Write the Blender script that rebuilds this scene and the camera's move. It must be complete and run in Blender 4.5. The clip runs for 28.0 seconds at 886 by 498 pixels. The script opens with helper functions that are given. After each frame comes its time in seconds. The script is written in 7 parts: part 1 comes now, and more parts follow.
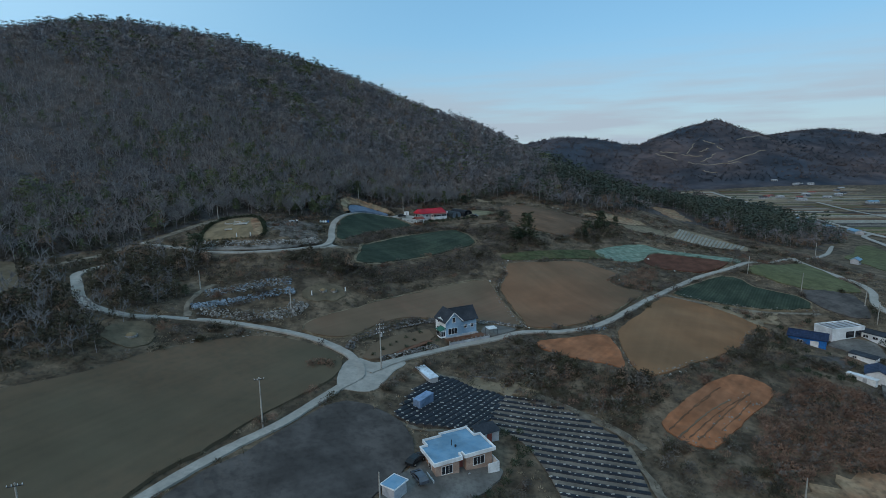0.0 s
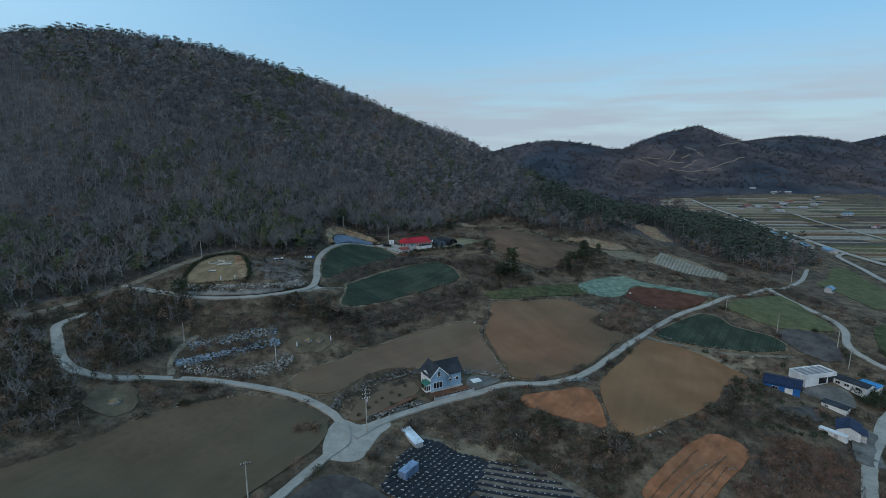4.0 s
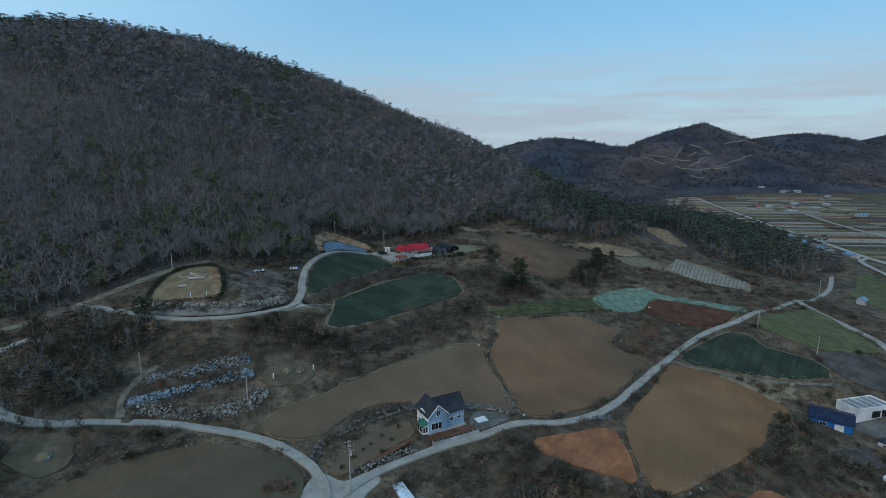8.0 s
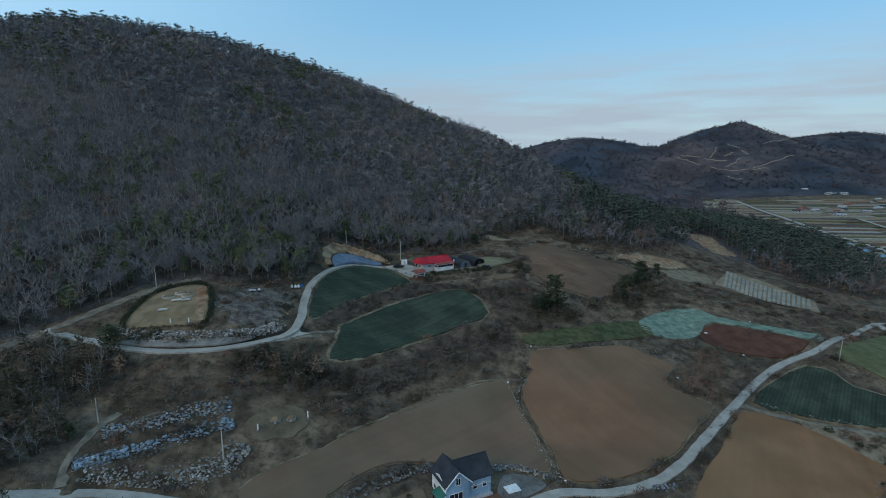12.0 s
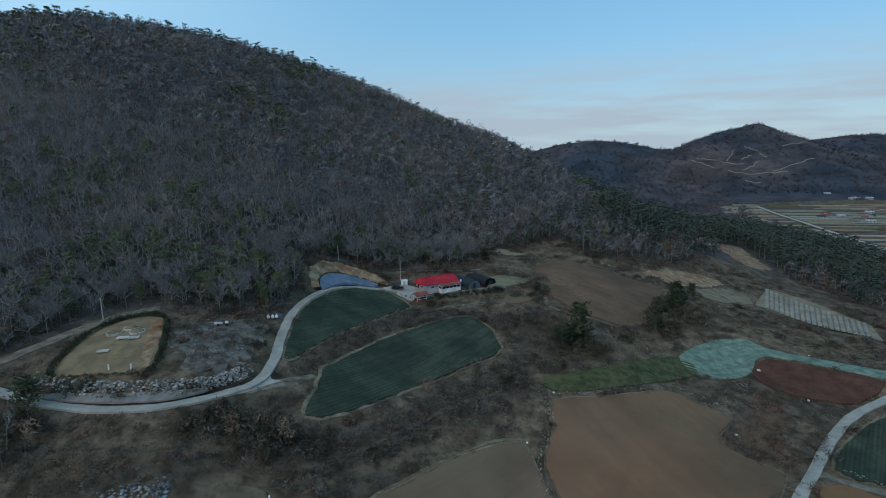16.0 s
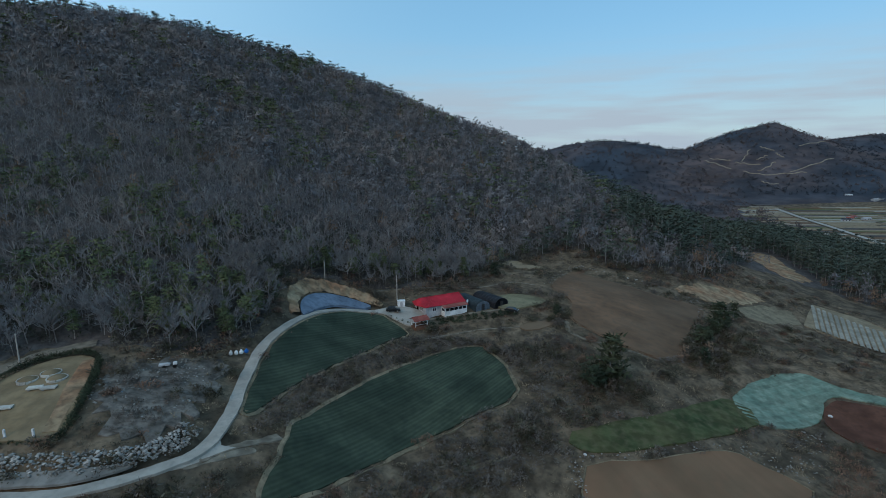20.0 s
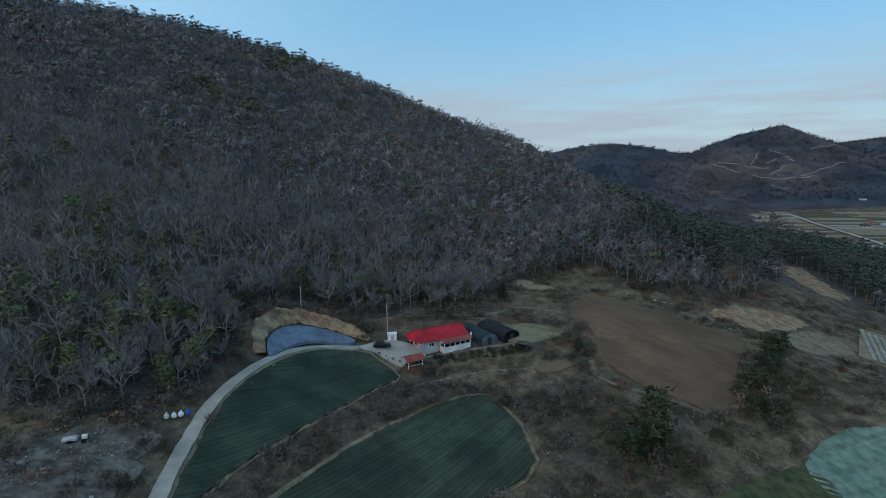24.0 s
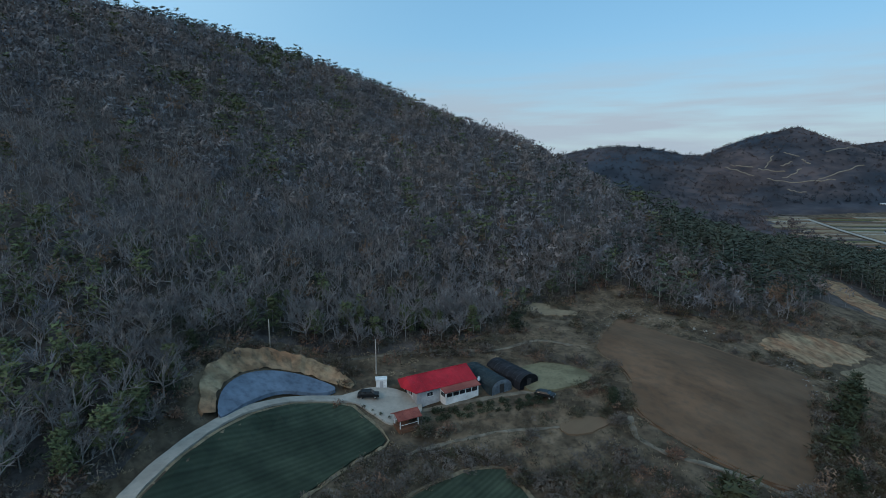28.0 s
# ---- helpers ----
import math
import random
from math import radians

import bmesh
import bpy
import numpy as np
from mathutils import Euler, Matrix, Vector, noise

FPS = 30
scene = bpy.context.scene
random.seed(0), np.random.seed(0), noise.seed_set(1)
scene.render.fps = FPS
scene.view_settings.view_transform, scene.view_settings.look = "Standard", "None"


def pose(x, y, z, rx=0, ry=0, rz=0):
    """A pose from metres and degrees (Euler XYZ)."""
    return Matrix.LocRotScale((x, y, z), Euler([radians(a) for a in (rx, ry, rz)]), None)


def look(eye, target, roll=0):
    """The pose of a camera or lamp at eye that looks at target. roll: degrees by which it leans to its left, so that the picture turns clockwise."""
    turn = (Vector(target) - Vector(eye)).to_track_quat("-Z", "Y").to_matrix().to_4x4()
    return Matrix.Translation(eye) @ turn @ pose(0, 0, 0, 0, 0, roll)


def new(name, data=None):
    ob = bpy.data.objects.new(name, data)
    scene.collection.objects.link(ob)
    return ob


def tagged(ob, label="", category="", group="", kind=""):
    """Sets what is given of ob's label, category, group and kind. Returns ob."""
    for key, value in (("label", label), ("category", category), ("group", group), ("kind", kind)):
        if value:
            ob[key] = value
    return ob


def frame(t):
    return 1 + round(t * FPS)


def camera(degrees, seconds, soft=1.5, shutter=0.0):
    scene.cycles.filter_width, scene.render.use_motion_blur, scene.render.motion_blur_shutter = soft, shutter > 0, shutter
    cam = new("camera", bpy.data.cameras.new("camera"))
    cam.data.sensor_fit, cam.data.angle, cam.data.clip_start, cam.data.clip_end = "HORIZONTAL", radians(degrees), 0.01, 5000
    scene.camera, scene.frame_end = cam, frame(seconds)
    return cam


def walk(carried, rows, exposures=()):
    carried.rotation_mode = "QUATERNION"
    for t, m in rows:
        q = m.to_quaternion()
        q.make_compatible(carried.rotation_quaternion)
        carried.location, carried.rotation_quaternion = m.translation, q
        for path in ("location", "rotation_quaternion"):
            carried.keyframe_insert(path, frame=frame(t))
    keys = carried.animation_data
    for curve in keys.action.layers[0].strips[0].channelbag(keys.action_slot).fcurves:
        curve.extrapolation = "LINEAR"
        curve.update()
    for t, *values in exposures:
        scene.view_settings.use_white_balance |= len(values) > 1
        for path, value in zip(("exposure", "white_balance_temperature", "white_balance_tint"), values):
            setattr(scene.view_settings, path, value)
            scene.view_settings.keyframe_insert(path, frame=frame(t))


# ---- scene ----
cam = camera(79.5, 28.0, soft=0.72)
METRES, EYE, TILT, LEAN, TURN = 190.0, 60.0, -9.8, 1.0, 0.0
ROWS = [
    (0.0, 0.0, 0.0, 0.0, -0.0, 0.0, -0.0),
    (0.5, -0.0001, -0.0009, 0.0128, -2.97, -0.1, 0.4),
    (1.0, -0.0004, -0.0012, 0.0264, -2.19, -0.13, 0.16),
    (1.5, -0.0013, -0.0012, 0.0408, -1.35, -0.19, -0.1),
    (2.0, -0.0025, -0.0015, 0.0557, -1.19, -0.25, -0.22),
    (2.5, -0.003, -0.0027, 0.0698, -1.35, -0.3, -0.25),
    (3.0, -0.0034, -0.0043, 0.0815, -1.42, -0.34, -0.28),
    (3.5, -0.0039, -0.0055, 0.0904, -1.47, -0.41, -0.38),
    (5.5, -0.0033, 0.0171, 0.1066, -3.51, -0.81, -0.35),
    (6.0, -0.0026, 0.0372, 0.1098, -4.0, -0.85, -0.3),
    (6.5, -0.0021, 0.059, 0.1133, -4.11, -0.82, -0.29),
    (7.0, -0.0013, 0.0805, 0.117, -3.55, -0.81, -0.32),
    (7.5, -0.0007, 0.1014, 0.1207, -2.58, -0.82, -0.47),
    (8.0, 0.0005, 0.1214, 0.1246, -1.65, -0.86, -0.63),
    (8.5, 0.001, 0.1408, 0.1278, -0.98, -0.88, -0.73),
    (9.0, 0.002, 0.1593, 0.1308, -0.51, -0.9, -0.79),
    (9.5, 0.0027, 0.1779, 0.1341, -0.17, -0.91, -0.85),
    (10.0, 0.0035, 0.1963, 0.1376, 0.09, -0.92, -0.87),
    (10.5, 0.0041, 0.2154, 0.1405, 0.34, -0.91, -0.86),
    (11.0, 0.0049, 0.2342, 0.1439, 0.57, -0.88, -0.86),
    (11.5, 0.0058, 0.2533, 0.1472, 0.79, -0.84, -0.87),
    (12.0, 0.0064, 0.2718, 0.1509, 0.96, -0.82, -0.88),
    (12.5, 0.0069, 0.2902, 0.1537, 1.13, -0.75, -0.86),
    (14.5, 0.0096, 0.3663, 0.169, 1.64, -0.62, -0.97),
    (15.0, 0.0095, 0.3872, 0.1729, 1.75, -0.58, -0.99),
    (15.5, 0.0087, 0.4084, 0.1767, 1.81, -0.55, -0.98),
    (16.0, 0.0086, 0.429, 0.1803, 1.83, -0.51, -0.94),
    (16.5, 0.0092, 0.4492, 0.1834, 1.83, -0.5, -0.91),
    (17.0, 0.0099, 0.4689, 0.1867, 1.87, -0.48, -0.89),
    (17.5, 0.0105, 0.488, 0.1903, 1.94, -0.5, -0.9),
    (18.0, 0.0105, 0.5071, 0.1928, 2.07, -0.47, -0.89),
    (18.5, 0.0094, 0.5266, 0.195, 2.19, -0.46, -0.92),
    (19.0, 0.0094, 0.5464, 0.198, 2.34, -0.49, -0.96),
    (19.5, 0.0084, 0.566, 0.201, 2.43, -0.48, -0.97),
    (20.0, 0.0077, 0.5851, 0.2048, 2.49, -0.47, -1.0),
    (20.5, 0.0073, 0.6034, 0.2084, 2.47, -0.46, -1.0),
    (21.0, 0.0071, 0.6217, 0.2122, 2.45, -0.42, -0.99),
    (21.5, 0.0071, 0.6391, 0.2158, 2.43, -0.32, -0.96),
    (23.5, 0.0046, 0.7154, 0.229, 2.64, -0.15, -1.02),
    (24.0, 0.004, 0.7361, 0.2318, 2.62, -0.1, -0.99),
    (24.5, 0.003, 0.756, 0.2348, 2.58, -0.1, -0.96),
    (25.0, 0.0025, 0.7754, 0.2377, 2.57, -0.09, -0.93),
    (25.5, 0.0026, 0.7935, 0.2411, 2.61, -0.04, -0.93),
    (26.0, 0.0023, 0.8108, 0.2447, 2.68, -0.02, -0.97),
    (26.5, 0.0023, 0.8286, 0.2477, 2.78, 0.05, -0.98),
    (27.0, 0.0018, 0.8464, 0.2515, 2.9, 0.1, -1.02),
    (27.5, 0.0014, 0.8648, 0.2551, 3.04, 0.13, -1.07),
    (28.0, 0.0007, 0.8846, 0.259, 3.14, 0.14, -1.11),
]
walk(cam, [(t, pose(0, 0, EYE, TILT, LEAN, TURN) @ pose(METRES * x, METRES * y, METRES * z, 90 + pitch, roll, yaw)) for t, x, y, z, yaw, pitch, roll in ROWS])


# ---- world, sun, exposure ----
world = bpy.data.worlds.new("evening_sky")
scene.world = world
world.use_nodes = True
wt = world.node_tree
wt.nodes.clear()
SUN_EL, SUN_AZ = radians(24), radians(215)
sky = wt.nodes.new("ShaderNodeTexSky")
sky.sky_type, sky.sun_disc = "NISHITA", False
sky.sun_elevation, sky.sun_rotation = SUN_EL, SUN_AZ
sky.air_density, sky.dust_density, sky.ozone_density = 1.2, 0.3, 4.0
coord = wt.nodes.new("ShaderNodeTexCoord")
sep = wt.nodes.new("ShaderNodeSeparateXYZ")
wt.links.new(coord.outputs["Generated"], sep.inputs[0])
stretch = wt.nodes.new("ShaderNodeMapping")
stretch.inputs["Scale"].default_value = (2.0, 2.0, 22.0)
wt.links.new(coord.outputs["Generated"], stretch.inputs[0])
puff = wt.nodes.new("ShaderNodeTexNoise")
puff.inputs["Scale"].default_value, puff.inputs["Detail"].default_value = 2.2, 6.0
wt.links.new(stretch.outputs[0], puff.inputs["Vector"])
band = wt.nodes.new("ShaderNodeMapRange")
band.interpolation_type = "SMOOTHSTEP"
for key, value in (("From Min", 0.22), ("From Max", 0.05), ("To Min", 0.0), ("To Max", 1.0)):
    band.inputs[key].default_value = value
wt.links.new(sep.outputs["Z"], band.inputs["Value"])
veil = wt.nodes.new("ShaderNodeMapRange")
for key, value in (("From Min", 0.40), ("From Max", 0.62), ("To Min", 0.42), ("To Max", 0.97)):
    veil.inputs[key].default_value = value
wt.links.new(puff.outputs[0], veil.inputs["Value"])
cover = wt.nodes.new("ShaderNodeMath")
cover.operation = "MULTIPLY"
wt.links.new(band.outputs[0], cover.inputs[0])
wt.links.new(veil.outputs[0], cover.inputs[1])
blend = wt.nodes.new("ShaderNodeMix")
blend.data_type = "RGBA"
blend.inputs["B"].default_value = (3.15, 3.85, 4.6, 1)
wt.links.new(cover.outputs[0], blend.inputs["Factor"])
clean = wt.nodes.new("ShaderNodeMix")
clean.data_type = "RGBA"
clean.inputs["Factor"].default_value = 0.6
clean.inputs["B"].default_value = (1.45, 3.75, 5.85, 1)
wt.links.new(sky.outputs[0], clean.inputs["A"])
side = wt.nodes.new("ShaderNodeVectorMath")
side.operation = "DOT_PRODUCT"
side.inputs[1].default_value = (-math.sin(SUN_AZ - radians(180)), -math.cos(SUN_AZ - radians(180)), 0.0)
wt.links.new(coord.outputs["Generated"], side.inputs[0])
glow = wt.nodes.new("ShaderNodeMapRange")
glow.interpolation_type = "SMOOTHSTEP"
for key, value in (("From Min", -0.88), ("From Max", -0.1), ("To Min", 0.0), ("To Max", 0.78)):
    glow.inputs[key].default_value = value
wt.links.new(side.outputs["Value"], glow.inputs["Value"])
pale = wt.nodes.new("ShaderNodeMix")
pale.data_type = "RGBA"
pale.inputs["B"].default_value = (3.7, 6.1, 8.1, 1)
wt.links.new(glow.outputs[0], pale.inputs["Factor"])
wt.links.new(clean.outputs["Result"], pale.inputs["A"])
wt.links.new(pale.outputs["Result"], blend.inputs["A"])
bg = wt.nodes.new("ShaderNodeBackground")
bg.inputs["Strength"].default_value = 0.13
wt.links.new(blend.outputs["Result"], bg.inputs["Color"])
wout = wt.nodes.new("ShaderNodeOutputWorld")
wt.links.new(bg.outputs[0], wout.inputs["Surface"])

sun_data = bpy.data.lights.new("sun", "SUN")
sun_data.energy, sun_data.angle, sun_data.color = 1.0, radians(25), (1.0, 0.79, 0.60)
sun = new("sun", sun_data)
sun.matrix_world = look((0, 0, 300), (-math.sin(SUN_AZ) * math.cos(radians(30)), -math.cos(SUN_AZ) * math.cos(radians(30)), 300 - math.sin(radians(30))))

# ---- materials ----
MATS = {}


def mat(name, a, b, scale=0.3, rough=0.9, c=None, fine=3.0, bump=0.3, metal=0.0, wave=None, wave_mix=0.3, spec=0.06, vary=0.0, mottle=(0.22, 0.8, 1.16), streak=None):
    """Two colours mixed by coarse noise, a third by fine noise, an optional furrow pattern (angle, wavelength), and relief."""
    if name in MATS:
        return MATS[name]
    m = bpy.data.materials.new(name)
    m.use_nodes = True
    nt = m.node_tree
    p = nt.nodes["Principled BSDF"]
    p.inputs["Roughness"].default_value, p.inputs["Metallic"].default_value = rough, metal
    p.inputs["Specular IOR Level"].default_value = spec
    geo = nt.nodes.new("ShaderNodeNewGeometry")
    n1 = nt.nodes.new("ShaderNodeTexNoise")
    n1.inputs["Scale"].default_value, n1.inputs["Detail"].default_value = scale, 5.0
    n2 = nt.nodes.new("ShaderNodeTexNoise")
    n2.inputs["Scale"].default_value, n2.inputs["Detail"].default_value = fine, 6.0
    for n in (n1, n2):
        nt.links.new(geo.outputs["Position"], n.inputs["Vector"])
    r1 = nt.nodes.new("ShaderNodeMapRange")
    r1.inputs["From Min"].default_value, r1.inputs["From Max"].default_value = 0.35, 0.65
    nt.links.new(n1.outputs[0], r1.inputs["Value"])
    mix = nt.nodes.new("ShaderNodeMix")
    mix.data_type = "RGBA"
    mix.inputs["A"].default_value, mix.inputs["B"].default_value = (*a, 1), (*b, 1)
    nt.links.new(r1.outputs[0], mix.inputs["Factor"])
    out = mix.outputs["Result"]
    r2 = nt.nodes.new("ShaderNodeMapRange")
    r2.inputs["From Min"].default_value, r2.inputs["From Max"].default_value = 0.45, 0.7
    r2.inputs["To Max"].default_value = 0.75
    nt.links.new(n2.outputs[0], r2.inputs["Value"])
    m2 = nt.nodes.new("ShaderNodeMix")
    m2.data_type = "RGBA"
    c = c or tuple(0.6 * v for v in a)
    m2.inputs["B"].default_value = (*c, 1)
    nt.links.new(r2.outputs[0], m2.inputs["Factor"])
    nt.links.new(out, m2.inputs["A"])
    out = m2.outputs["Result"]
    height = n2.outputs[0]
    if wave:
        turn = nt.nodes.new("ShaderNodeMapping")
        turn.inputs["Rotation"].default_value = (0, 0, radians(wave[0]))
        nt.links.new(geo.outputs["Position"], turn.inputs[0])
        w = nt.nodes.new("ShaderNodeTexWave")
        w.inputs["Scale"].default_value = 0.314 / wave[1]
        w.inputs["Distortion"].default_value, w.inputs["Detail"].default_value, w.inputs["Detail Scale"].default_value = 1.2, 3.0, 0.6
        nt.links.new(turn.outputs[0], w.inputs["Vector"])
        m3 = nt.nodes.new("ShaderNodeMix")
        m3.data_type, m3.blend_type = "RGBA", "MULTIPLY"
        ramp = nt.nodes.new("ShaderNodeMapRange")
        ramp.inputs["To Min"].default_value = 1 - wave_mix
        nt.links.new(w.outputs["Fac"], ramp.inputs["Value"])
        grey = nt.nodes.new("ShaderNodeCombineColor")
        for k in range(3):
            nt.links.new(ramp.outputs[0], grey.inputs[k])
        m3.inputs["Factor"].default_value = 1.0
        nt.links.new(out, m3.inputs["A"])
        nt.links.new(grey.outputs[0], m3.inputs["B"])
        out = m3.outputs["Result"]
    if streak:
        turn = nt.nodes.new("ShaderNodeMapping")
        turn.vector_type = "TEXTURE"
        turn.inputs["Rotation"].default_value = (0, 0, radians(streak[0]))
        turn.inputs["Scale"].default_value = (45, 1, 8)
        nt.links.new(geo.outputs["Position"], turn.inputs[0])
        n5 = nt.nodes.new("ShaderNodeTexNoise")
        n5.inputs["Scale"].default_value, n5.inputs["Detail"].default_value = streak[1], 4.0
        nt.links.new(turn.outputs[0], n5.inputs["Vector"])
        r5 = nt.nodes.new("ShaderNodeMapRange")
        for key, value in (("From Min", 0.3), ("From Max", 0.7), ("To Min", 1 - streak[2]), ("To Max", 1 + streak[2])):
            r5.inputs[key].default_value = value
        nt.links.new(n5.outputs[0], r5.inputs["Value"])
        h5 = nt.nodes.new("ShaderNodeHueSaturation")
        nt.links.new(r5.outputs[0], h5.inputs["Value"])
        nt.links.new(out, h5.inputs["Color"])
        out = h5.outputs["Color"]
    if mottle:
        n4 = nt.nodes.new("ShaderNodeTexNoise")
        n4.inputs["Scale"].default_value, n4.inputs["Detail"].default_value = mottle[0], 4.0
        nt.links.new(geo.outputs["Position"], n4.inputs["Vector"])
        r4 = nt.nodes.new("ShaderNodeMapRange")
        for key, value in (("From Min", 0.38), ("From Max", 0.62), ("To Min", mottle[1]), ("To Max", mottle[2])):
            r4.inputs[key].default_value = value
        nt.links.new(n4.outputs[0], r4.inputs["Value"])
        h4 = nt.nodes.new("ShaderNodeHueSaturation")
        nt.links.new(r4.outputs[0], h4.inputs["Value"])
        nt.links.new(out, h4.inputs["Color"])
        out = h4.outputs["Color"]
    if vary:
        info = nt.nodes.new("ShaderNodeObjectInfo")
        hsv = nt.nodes.new("ShaderNodeHueSaturation")
        vr = nt.nodes.new("ShaderNodeMapRange")
        vr.inputs["To Min"].default_value, vr.inputs["To Max"].default_value = 1 - vary, 1 + vary
        nt.links.new(info.outputs["Random"], vr.inputs["Value"])
        nt.links.new(vr.outputs[0], hsv.inputs["Value"])
        nt.links.new(out, hsv.inputs["Color"])
        out = hsv.outputs["Color"]
    nt.links.new(out, p.inputs["Base Color"])
    if bump:
        bp = nt.nodes.new("ShaderNodeBump")
        bp.inputs["Strength"].default_value, bp.inputs["Distance"].default_value = bump, 0.25
        nt.links.new(height, bp.inputs["Height"])
        nt.links.new(bp.outputs[0], p.inputs["Normal"])
    MATS[name] = m
    return m


def island_mat(name, cols, scale=0.12, rough=0.9, lo=0.6, hi=1.45, clump=0.2, soft=(0.72, 1.28)):
    """Foliage and twigs: a slow change of hue over the wood, a change of tone from plant to plant, and a slight one from piece to piece."""
    m = bpy.data.materials.new(name)
    m.use_nodes = True
    nt = m.node_tree
    p = nt.nodes["Principled BSDF"]
    p.inputs["Roughness"].default_value, p.inputs["Specular IOR Level"].default_value = rough, 0.1
    geo = nt.nodes.new("ShaderNodeNewGeometry")
    n1 = nt.nodes.new("ShaderNodeTexNoise")
    n1.inputs["Scale"].default_value, n1.inputs["Detail"].default_value = scale, 4.0
    n2 = nt.nodes.new("ShaderNodeTexNoise")
    n2.inputs["Scale"].default_value, n2.inputs["Detail"].default_value = clump, 2.0
    for n in (n1, n2):
        nt.links.new(geo.outputs["Position"], n.inputs["Vector"])
    ramp = nt.nodes.new("ShaderNodeValToRGB")
    ramp.color_ramp.elements[0].position, ramp.color_ramp.elements[1].position = 0.3, 0.7
    ramp.color_ramp.elements[0].color, ramp.color_ramp.elements[1].color = (*cols[0], 1), (*cols[-1], 1)
    for k, col in enumerate(cols[1:-1]):
        e = ramp.color_ramp.elements.new(0.3 + 0.4 * (k + 1) / (len(cols) - 1))
        e.color = (*col, 1)
    nt.links.new(n1.outputs[0], ramp.inputs[0])
    vr = nt.nodes.new("ShaderNodeMapRange")
    vr.inputs["To Min"].default_value, vr.inputs["To Max"].default_value = lo, hi
    nt.links.new(geo.outputs["Random Per Island"], vr.inputs["Value"])
    cr = nt.nodes.new("ShaderNodeMapRange")
    for key, value in (("From Min", 0.34), ("From Max", 0.66), ("To Min", soft[0]), ("To Max", soft[1])):
        cr.inputs[key].default_value = value
    nt.links.new(n2.outputs[0], cr.inputs["Value"])
    both = nt.nodes.new("ShaderNodeMath")
    both.operation = "MULTIPLY"
    nt.links.new(vr.outputs[0], both.inputs[0])
    nt.links.new(cr.outputs[0], both.inputs[1])
    hsv = nt.nodes.new("ShaderNodeHueSaturation")
    nt.links.new(both.outputs[0], hsv.inputs["Value"])
    nt.links.new(ramp.outputs[0], hsv.inputs["Color"])
    nt.links.new(hsv.outputs[0], p.inputs["Base Color"])
    MATS[name] = m
    return m


M_SCRUB = mat("scrub_ground", (0.084, 0.067, 0.050), (0.142, 0.108, 0.076), 0.05, c=(0.046, 0.039, 0.031), fine=0.9, bump=1.0, mottle=(0.2, 0.6, 1.22))
# leaf litter's brown, darkened for the shade under the trees
M_LITTER = mat("leaf_litter", (0.064, 0.060, 0.062), (0.090, 0.078, 0.074), 0.04, c=(0.044, 0.043, 0.045), fine=1.0, bump=1.0, mottle=(0.2, 0.7, 1.2))
M_CONC = mat("concrete_road", (0.275, 0.260, 0.236), (0.32, 0.302, 0.274), 0.2, 0.85, c=(0.235, 0.227, 0.213), fine=1.2, bump=0.15, mottle=(0.35, 0.88, 1.06))
M_GRAVEL = mat("grey_gravel", (0.150, 0.145, 0.138), (0.195, 0.188, 0.178), 0.4, c=(0.13, 0.126, 0.12), fine=1.6)
M_DIRT = mat("dirt_road", (0.150, 0.130, 0.105), (0.195, 0.170, 0.138), 0.3, c=(0.105, 0.092, 0.075), fine=1.2, mottle=(0.6, 0.7, 1.15))
M_TAR = mat("blue_grey_paving", (0.105, 0.138, 0.192), (0.128, 0.162, 0.218), 0.1, 0.6, fine=0.8, bump=0.1)
M_EARTH = mat("ploughed_earth", (0.104, 0.070, 0.048), (0.142, 0.086, 0.055), 0.035, c=(0.092, 0.066, 0.048), fine=0.5, streak=(150, 0.5, 0.07), mottle=(0.09, 0.82, 1.12))
M_EARTH_DARK = mat("damp_brown_earth", (0.082, 0.070, 0.048), (0.128, 0.084, 0.056), 0.016, c=(0.082, 0.068, 0.048), fine=0.5, streak=(60, 0.6, 0.05), mottle=(0.05, 0.86, 1.08))
M_BARE = mat("orange_brown_bare_soil", (0.224, 0.110, 0.055), (0.172, 0.104, 0.060), 0.022, c=(0.18, 0.104, 0.058), fine=0.5, streak=(62, 0.5, 0.05), mottle=(0.06, 0.84, 1.1))
M_OCHRE = mat("bare_ochre_field", (0.178, 0.098, 0.060), (0.112, 0.082, 0.055), 0.02, c=(0.150, 0.090, 0.058), fine=0.35, streak=(118, 0.45, 0.05), mottle=(0.06, 0.86, 1.1))
M_DRY = mat("dry_brown_field", (0.142, 0.088, 0.061), (0.114, 0.092, 0.064), 0.024, c=(0.122, 0.090, 0.063), fine=0.5, streak=(42, 0.5, 0.08), mottle=(0.06, 0.84, 1.1))
M_ORANGE = mat("orange_clay", (0.270, 0.112, 0.056), (0.205, 0.096, 0.054), 0.06, c=(0.18, 0.088, 0.05), fine=0.6, streak=(48, 0.6, 0.12))
M_TAN = mat("dry_tan_field", (0.185, 0.152, 0.108), (0.225, 0.175, 0.12), 0.04, c=(0.15, 0.125, 0.09), fine=0.8)
M_GREEN = mat("barley_green", (0.032, 0.046, 0.034), (0.045, 0.058, 0.040), 0.05, c=(0.028, 0.038, 0.030), fine=0.6, wave=(38, 1.0), wave_mix=0.22, streak=(52, 0.8, 0.17), mottle=(0.1, 0.8, 1.18))
M_MARGIN = mat("dry_grass_margin", (0.150, 0.125, 0.088), (0.195, 0.162, 0.113), 0.3, c=(0.085, 0.07, 0.05), fine=1.2)
